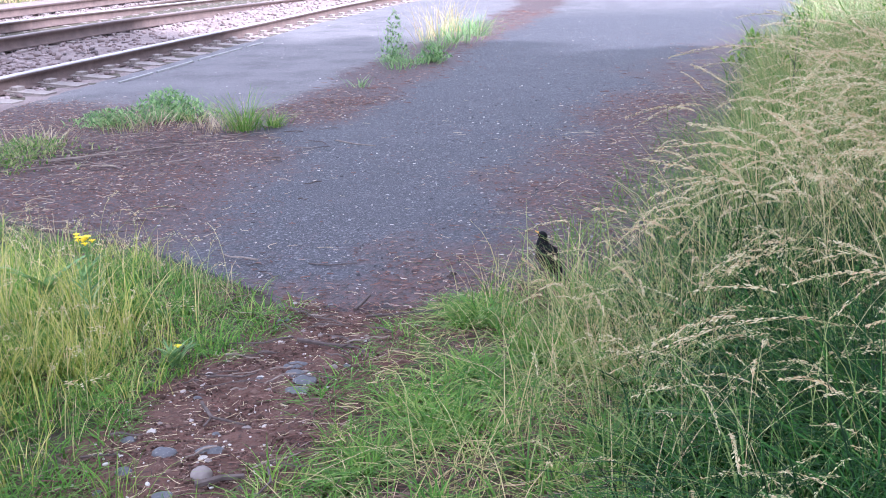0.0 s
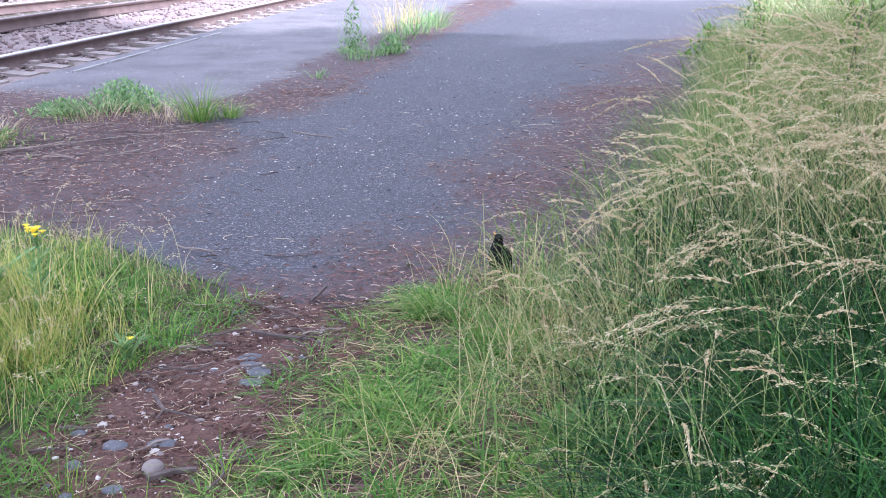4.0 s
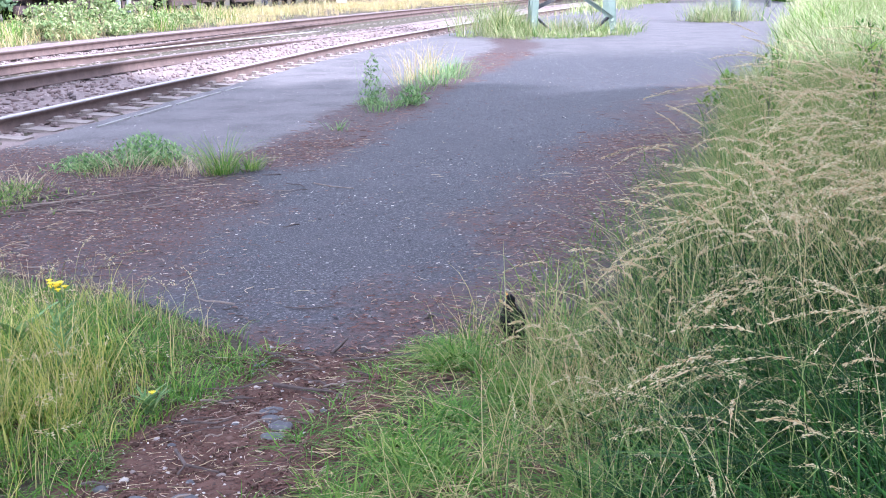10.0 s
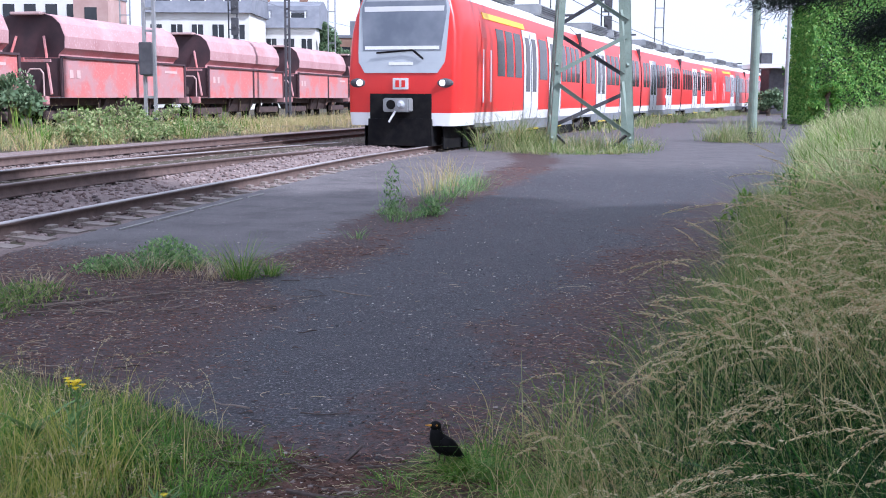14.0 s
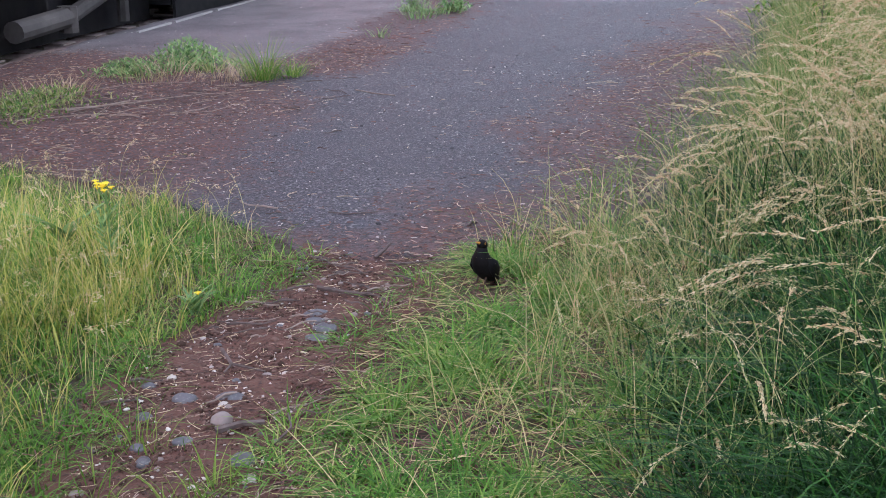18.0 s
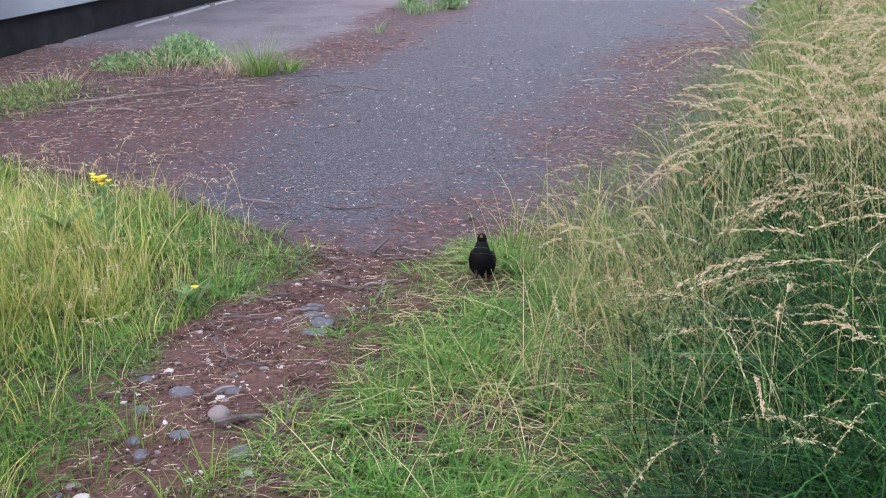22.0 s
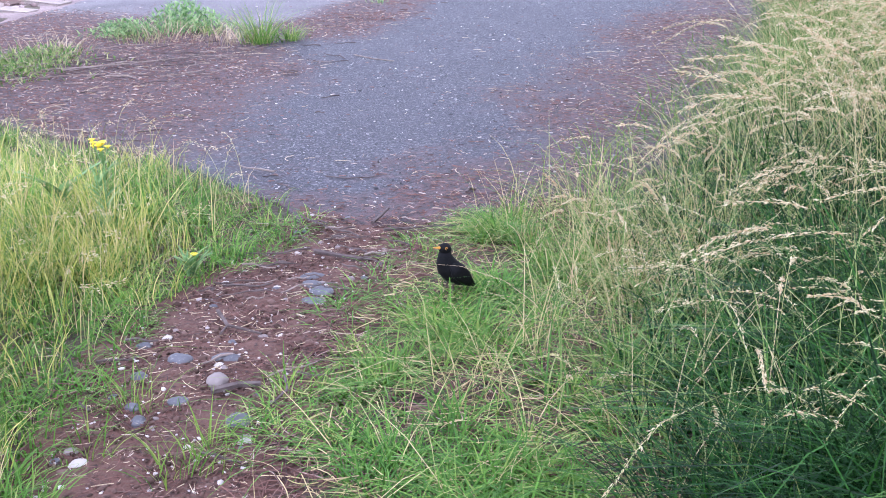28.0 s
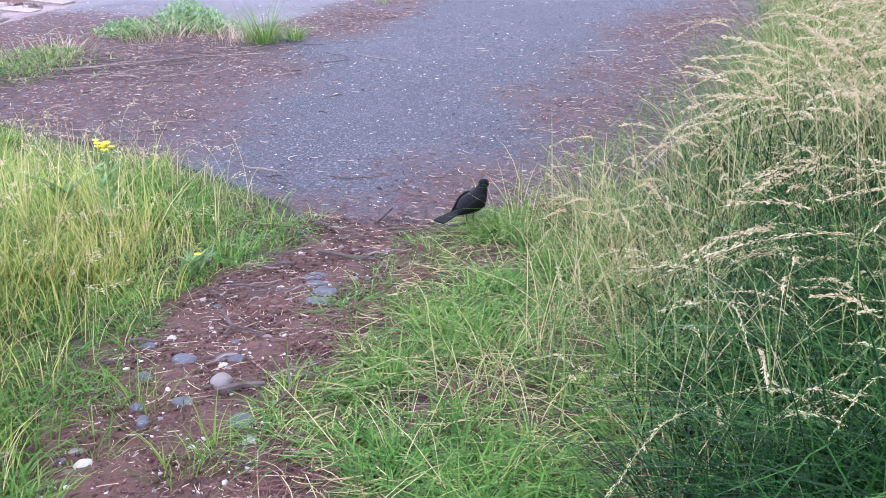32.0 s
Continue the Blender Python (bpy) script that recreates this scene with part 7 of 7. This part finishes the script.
            part("sill_strip", boxes((d - 1.2, d + 1.2, s * 1.405 - 0.012, s * 1.405 + 0.012, 0.5, 0.53)), M_steelgrey, ob)
        spans = ((doors[0] + 1.3, doors[1] - 1.3), (x0 + 0.5, doors[0] - 1.3), (doors[1] + 1.3, lim - (1.6 if n else 0.5)))
        for a, b in spans:
            k = max(1, int((b - a) / 0.95))
            if b - a < 0.7:
                continue
            for i in range(k):
                c, h = a + (b - a) * (i + 0.5) / k, (b - a) / k / 2 - 0.12
                part("window", on_side(s, c - h, c + h, 1.68, 2.9, 0.008), M_pane, ob)
        if n:
            part("class_stripe", on_side(s, x1 - 8.2, x1 - 2.9, 3.08, 3.24, 0.008), M_first, ob, "yellow stripe above the windows")
            part("cab_door", on_side(s, x1 - 3.0, x1 - 2.35, 0.9, 3.0, 0.008), M_red, ob)
            part("handrail", bar(bar(bmesh.new(), (x1 - 3.1, s * 1.47, 1.0), (x1 - 3.1, s * 1.47, 2.3), 0.02), (x1 - 2.25, s * 1.47, 1.0), (x1 - 2.25, s * 1.47, 2.3), 0.02), M_cream, ob)
        part("lettering_bars", boxes((x0 + 6.4, x0 + 6.9, s * 1.431 - 0.004, s * 1.431 + 0.004, 1.15, 1.3)), M_cream, ob)
    # roof equipment
    for a, b in (((x0 + 1.0, x0 + 4.6), (x0 + 6.0, x1 - (4.2 if n else 5.0))) if not n else ((x0 + 1.2, x0 + 5.2), (x1 - 9.5, x1 - 3.2))):
        part("roof_unit", boxes((a, b, -0.75, 0.75, 3.86, 4.22), bevel=0.05), M_steelgrey, ob, "grey louvred roof unit")
        bm = bmesh.new()
        for k in range(4):
            box(bm, a + 0.2, b - 0.2, -0.78, 0.78, 3.92 + k * 0.07, 3.95 + k * 0.07)
        part("louvre", bm, M_darkgrey, ob)
    if kind == "mid":
        bm = bar(bmesh.new(), (x1 - 3.6, 0, 3.95), (x1 - 1.6, 0, 4.25), 0.04)
        bar(bm, (x1 - 1.6, -0.8, 4.3), (x1 - 1.6, 0.8, 4.3), 0.05)
        part("pantograph", bm, M_darkgrey, ob)
    bogie(ob, x0 - 0.17)
    if n:
        bogie(ob, x1 - 3.6)
        # driving end
        def face(y, z, out):
            back = 0.2 * max(0, z - 1.75) + 0.35 * max(0, z - 3.45)
            k = abs(y) / width_at(z)
            return x1 + 0.02 - back - np.interp(k, (0, 0.85, 0.905, 0.935, 0.965, 0.985), (0, 0.02, 0.05, 0.12, 0.32, 0.72)) + out

        def plate(pts, out, deep=0.05, nz=6, ny=7):
            """A plate on the front, between widths given at heights: rows of (z, half width)."""
            bm = bmesh.new()
            zz = np.linspace(pts[0][0], pts[-1][0], nz)
            hw = np.interp(zz, [p[0] for p in pts], [p[1] for p in pts])
            rows = [[bm.verts.new((face(y, z, out), y, z)) for y in np.linspace(-w, w, ny)] for z, w in zip(zz, hw)]
            for i in range(nz - 1):
                for j in range(ny - 1):
                    bm.faces.new((rows[i][j], rows[i][j + 1], rows[i + 1][j + 1], rows[i + 1][j]))
            geom = bmesh.ops.extrude_face_region(bm, geom=list(bm.faces))
            for v in geom["geom"]:
                if isinstance(v, bmesh.types.BMVert):
                    v.co.x -= deep
            bmesh.ops.recalc_face_normals(bm, faces=bm.faces)
            return bm

        part("front_panel", plate(((1.68, 0.9), (1.74, 1.02), (2.0, 1.08), (3.2, 1.12), (3.66, 0.95)), 0.02, nz=9, ny=11), M_silver, ob, "silver-grey panel below the windscreen")
        wsc = part("windscreen", plate(((2.2, 0.96), (3.2, 1.06), (3.6, 0.9)), 0.035, nz=9, ny=11), M_screen, ob, "large tinted windscreen")
        part("sun_blind", plate(((3.1, 0.98), (3.22, 0.99)), 0.04, nz=2, ny=11), M_roofgrey, wsc)
        part("lower_edge", plate(((2.22, 0.92), (2.3, 0.92)), 0.04, nz=2, ny=11), M_cream, wsc)
        part("destination_band", plate(((3.34, 0.96), (3.52, 0.88)), 0.04, nz=3, ny=11), M_silver, wsc)
        part("wiper", bar(bar(bmesh.new(), (face(0.5, 2.05, 0.08), 0.55, 2.0), (face(0.3, 2.2, 0.1), 0.3, 2.2), 0.025), (face(0.3, 2.2, 0.1), 0.3, 2.2), (face(-0.6, 2.16, 0.1), -0.6, 2.14), 0.022), M_black, ob)
        part("train_number", plate(((1.86, 0.3), (1.93, 0.3)), 0.028, nz=2), M_cream, ob)
        logo = part("emblem", plate(((1.3, 0.19), (1.56, 0.19)), 0.03, nz=2), M_cream, ob, "white square emblem with red bars")
        part("emblem_bar", boxes((x1 + 0.05, x1 + 0.062, -0.12, -0.03, 1.35, 1.51), (x1 + 0.05, x1 + 0.062, 0.03, 0.12, 1.35, 1.51)), M_red, logo)
        part("coupler_recess", boxes((x1 - 0.9, x1 + 0.045, -0.76, 0.76, 0.0, 1.2)), M_black, ob)
        part("snowplough", extrude_profile([(-0.8, 0.0), (0.8, 0.0), (0.78, 0.62), (-0.78, 0.62)], x1 - 0.6, x1 + 0.12), M_black, ob)
        cp = part("coupler", boxes((x1 + 0.05, x1 + 0.42, -0.32, 0.32, 0.78, 1.1), bevel=0.03), M_steelgrey, ob, "grey automatic coupler")
        part("coupler_cone", bar(bmesh.new(), (x1 + 0.4, 0.12, 0.95), (x1 + 0.56, 0.12, 0.95), 0.11, 12, 0.05), M_silver, cp)
        part("coupler_socket", bar(bmesh.new(), (x1 + 0.4, -0.12, 0.95), (x1 + 0.44, -0.12, 0.95), 0.11, 12), M_black, cp)
        part("coupler_handle", bar(bmesh.new(), (x1 + 0.45, 0.0, 0.8), (x1 + 0.5, -0.15, 0.55), 0.025), M_cream, cp)
        for s in (-1, 1):
            y = s * 1.08
            hd = part("headlight", ball(bmesh.new(), (face(y, 1.45, -0.04), y, 1.45), 1.0, (0.1, 0.21, 0.12)), M_darkgrey, ob, "oval headlight housing")
            part("lens", ball(bmesh.new(), (face(y, 1.45, 0.02), y - s * 0.05, 1.45), 1.0, (0.07, 0.085, 0.075)), M_lamp, hd, "lit white lens")
    for o in ob.children_recursive:
        o.data.transform(Matrix.Diagonal((1, 1.11, 1.12, 1)))
    return ob


ARC_Y = np.linspace(-390, 255, 6451)
ARC_X, ARC_YY = beside(ARC_Y, 0.7525)
ARC_S = np.r_[0, np.cumsum(np.hypot(np.diff(ARC_X), np.diff(ARC_YY)))]
ARC_S -= np.interp(0, ARC_YY, ARC_S)


def track_point(s):
    return Vector((float(np.interp(s, ARC_S, ARC_X)), float(np.interp(s, ARC_S, ARC_YY)), 0.125))


# the nose of the train along the track, by time
RUN_T = (0, 9.0, 10.0, 11.2, 12.2, 13.0, 13.5, 14.0, 14.5, 15.6, 16.88, 18.0, 19.17, 20.0, 20.5, 21.65, 22.0, 22.6, 23.55, 24.45, 26, 32)
RUN_S = (86, 77, 68.0, 57.4, 48.2, 39.9, 35.0, 29.4, 22.7, 8.3, -8.2, -23.7, -39.6, -52.5, -59.4, -77.0, -83.8, -93.1, -110.0, -128.4, -158, -215)
CARS = []
back = 0.0
for unit in range(2):
    end_car, mid_car = railcar("end", Matrix.Identity(4), unit == 0), railcar("mid", Matrix.Identity(4), unit == 0)
    for k, (kind, flip) in enumerate((("end", False), ("mid", False), ("mid", False), ("end", True))):
        L = END if kind == "end" else MID
        src = end_car if kind == "end" else mid_car
        ob = src if k in (0, 1) else copy_thing(src, Matrix.Identity(4))
        CARS.append((ob, back + L / 2, L, flip))
        back += L


def car_pose(s_mid, L, flip):
    a, b = track_point(s_mid - L / 2), track_point(s_mid + L / 2)
    turn = math.atan2(a.y - b.y, a.x - b.x) + (math.pi if flip else 0)
    y = (a.y + b.y) / 2
    cant = 0.06 * float(step01(27, 15, y)) * (-1 if flip else 1)
    return Matrix.Translation((a + b) / 2) @ Matrix.Rotation(turn, 4, "Z") @ Matrix.Rotation(-cant * 0.4, 4, "X")


# ---- the blackbird ----
M_feather = dim_gloss(surface("black_plumage", (0.004, 0.004, 0.005), (0.008, 0.0075, 0.008), 60, 0.75, 0, 0.4, 200, None, 0.002), 0.15)
M_beak = plain("orange_beak", (0.65, 0.3, 0.03), 0.45)
M_leg = plain("brown_bird_leg", (0.08, 0.05, 0.035), 0.7)
M_eye = plain("dark_eye", (0.01, 0.008, 0.006), 0.1)


def blackbird():
    ob = thing("blackbird", pose(0, 0, 0), "male blackbird with black plumage and orange beak", "bird")

    def lofted(rings, n=14):
        bm = bmesh.new()
        vs = []
        for c, ry, rz, pitch in rings:
            c, m = Vector(c), Matrix.Rotation(radians(-pitch), 3, "Y")
            vs.append([bm.verts.new(c + m @ Vector((0, ry * math.cos(k * 6.2832 / n), rz * math.sin(k * 6.2832 / n)))) for k in range(n)])
        for a, b in zip(vs, vs[1:]):
            for k in range(n):
                bm.faces.new((a[k], a[(k + 1) % n], b[(k + 1) % n], b[k]))
        bm.faces.new(vs[0][::-1])
        bm.faces.new(vs[-1])
        for f in bm.faces:
            f.smooth = True
        bmesh.ops.recalc_face_normals(bm, faces=bm.faces)
        return bm

    # facing +x, upright stance
    part("body", lofted([((-0.075, 0, 0.062), 0.008, 0.006, 25), ((-0.06, 0, 0.066), 0.024, 0.018, 25), ((-0.035, 0, 0.075), 0.038, 0.031, 30), ((-0.008, 0, 0.085), 0.044, 0.039, 38), ((0.018, 0, 0.098), 0.041, 0.038, 45), ((0.038, 0, 0.115), 0.032, 0.031, 55), ((0.048, 0, 0.133), 0.023, 0.023, 65), ((0.052, 0, 0.146), 0.019, 0.019, 70)]), M_feather, ob)
    head = part("head", ball(bmesh.new(), (0.056, 0, 0.155), 1.0, (0.0225, 0.0185, 0.0185), 16, 12), M_feather, ob)
    smooth_all(head)
    bk = bar(bmesh.new(), (0.074, 0, 0.155), (0.101, 0, 0.151), 0.0055, 8, 0.001)
    part("beak", bk, M_beak, head, "orange-yellow pointed beak")
    for s in (-1, 1):
        ring = part("eye_ring", ball(bmesh.new(), (0.063, s * 0.0165, 0.159), 1.0, (0.0042, 0.0018, 0.0042), 10, 8), M_beak, head)
        part("eye", ball(bmesh.new(), (0.0634, s * 0.0178, 0.159), 1.0, (0.003, 0.0014, 0.003), 10, 8), M_eye, ring)
        w = part("wing", lofted([((0.035, s * 0.034, 0.115), 0.004, 0.012, 45), ((0.012, s * 0.041, 0.1), 0.007, 0.027, 35), ((-0.02, s * 0.04, 0.085), 0.007, 0.025, 28), ((-0.055, s * 0.03, 0.07), 0.005, 0.015, 22), ((-0.09, s * 0.016, 0.058), 0.002, 0.005, 20)], 10), M_feather, ob)
        leg = bar(bmesh.new(), (-0.004, s * 0.016, 0.058), (-0.008, s * 0.018, 0.03), 0.0032, 8)
        bar(leg, (-0.008, s * 0.018, 0.03), (0.002, s * 0.019, 0.003), 0.0018, 8)
        for a in (-25, 0, 25, 180):
            bar(leg, (0.002, s * 0.019, 0.003), (0.002 + 0.02 * math.cos(radians(a)), s * 0.019 + 0.02 * math.sin(radians(a)), 0.0015), 0.0014, 6)
        part("leg", leg, M_leg, ob)
    tail = bmesh.new()
    for k in range(5):
        a = (k - 2) * 0.055
        vs = [tail.verts.new(Vector(p)) for p in ((-0.06, (k - 2) * 0.006 - 0.006, 0.066), (-0.06, (k - 2) * 0.006 + 0.006, 0.066), (-0.165, math.sin(a) * 0.1 + 0.009 + (k - 2) * 0.004, 0.036), (-0.168, math.sin(a) * 0.1 + (k - 2) * 0.004, 0.034), (-0.165, math.sin(a) * 0.1 - 0.009 + (k - 2) * 0.004, 0.036))]
        tail.faces.new(vs)
    g = bmesh.ops.extrude_face_region(tail, geom=list(tail.faces))
    for v in g["geom"]:
        if isinstance(v, bmesh.types.BMVert):
            v.co.z += 0.0035
    bmesh.ops.recalc_face_normals(tail, faces=tail.faces)
    part("tail", tail, M_feather, ob, "long black tail feathers")
    for o in ob.children_recursive:
        o.data.transform(Matrix.Scale(1.0, 4))
    return ob


bird = blackbird()
# seconds, x, y, height of the feet, heading, tilt forward
BIRD = (
    (0, 0.295, 4.500, 0, 135, -24), (1.6, 0.295, 4.500, 0, 135, -24), (2, 0.275, 4.420, 0, 115, -30), (3, 0.275, 4.360, 0, 115, -30), (4.5, 0.275, 4.340, 0, 115, -30), (6.5, 0.235, 4.240, 0, 115, -30),
    (7, 0.215, 4.180, 0, 115, -30), (8, 0.225, 4.180, 0, 115, -30), (9, 0.235, 4.200, 0, 115, -30), (10.8, 0.205, 4.150, 0, 115, -30), (11.2, 0.155, 4.110, 0, 130, -18), (12.2, 0.165, 4.150, 0, 140, -15),
    (13, 0.155, 4.170, 0, 140, -10), (13.3, 0.110, 4.180, 0, 160, 5), (13.5, 0.050, 4.120, 0, 170, 20), (13.7, -0.050, 4.000, 0, 200, 5), (14, -0.100, 3.950, 0, 212, -16), (14.5, -0.098, 3.910, 0, 213, -18),
    (16.5, -0.095, 3.890, 0, 215, -24), (17, -0.070, 3.660, 0, 235, -30), (18, -0.058, 3.660, 0, 235, -32), (19, -0.045, 3.660, 0, 235, -34), (20, -0.045, 3.670, 0, 262, -38), (21, -0.045, 3.670, 0, 262, -38),
    (23, -0.030, 3.670, 0, 262, -38), (23.8, -0.050, 3.600, 0, 225, -22), (24.1, -0.105, 3.550, 0.02, 215, -20), (24.4, -0.165, 3.370, 0, 198, -18), (25, -0.145, 3.320, 0, 218, -20), (28, -0.148, 3.280, 0, 215, -20),
    (31.2, -0.155, 3.290, 0, 212, -18), (31.4, -0.160, 3.290, 0, 225, -12), (31.5, -0.170, 3.300, 0, 295, 4), (31.6, -0.200, 3.290, 0.005, 368, 34), (31.7, -0.205, 3.310, 0.01, 378, 14), (31.8, -0.200, 3.420, 0.035, 395, 6), (31.9, -0.165, 3.560, 0.03, 400, 2), (32, -0.088, 3.98, 0.01, 405, 4),
)


def motions():
    times = np.r_[0, np.arange(8, 26.1, 0.5), 29, 32]
    for ob, mid, L, flip in CARS:
        walk(ob, [(float(t), car_pose(float(curve_through(RUN_T, RUN_S, t)) + mid, L, flip)) for t in times])
    walk(bird, [(t, pose(x, y, z + 0.012, 0, tilt, head)) for t, x, y, z, head, tilt in BIRD])


motions()
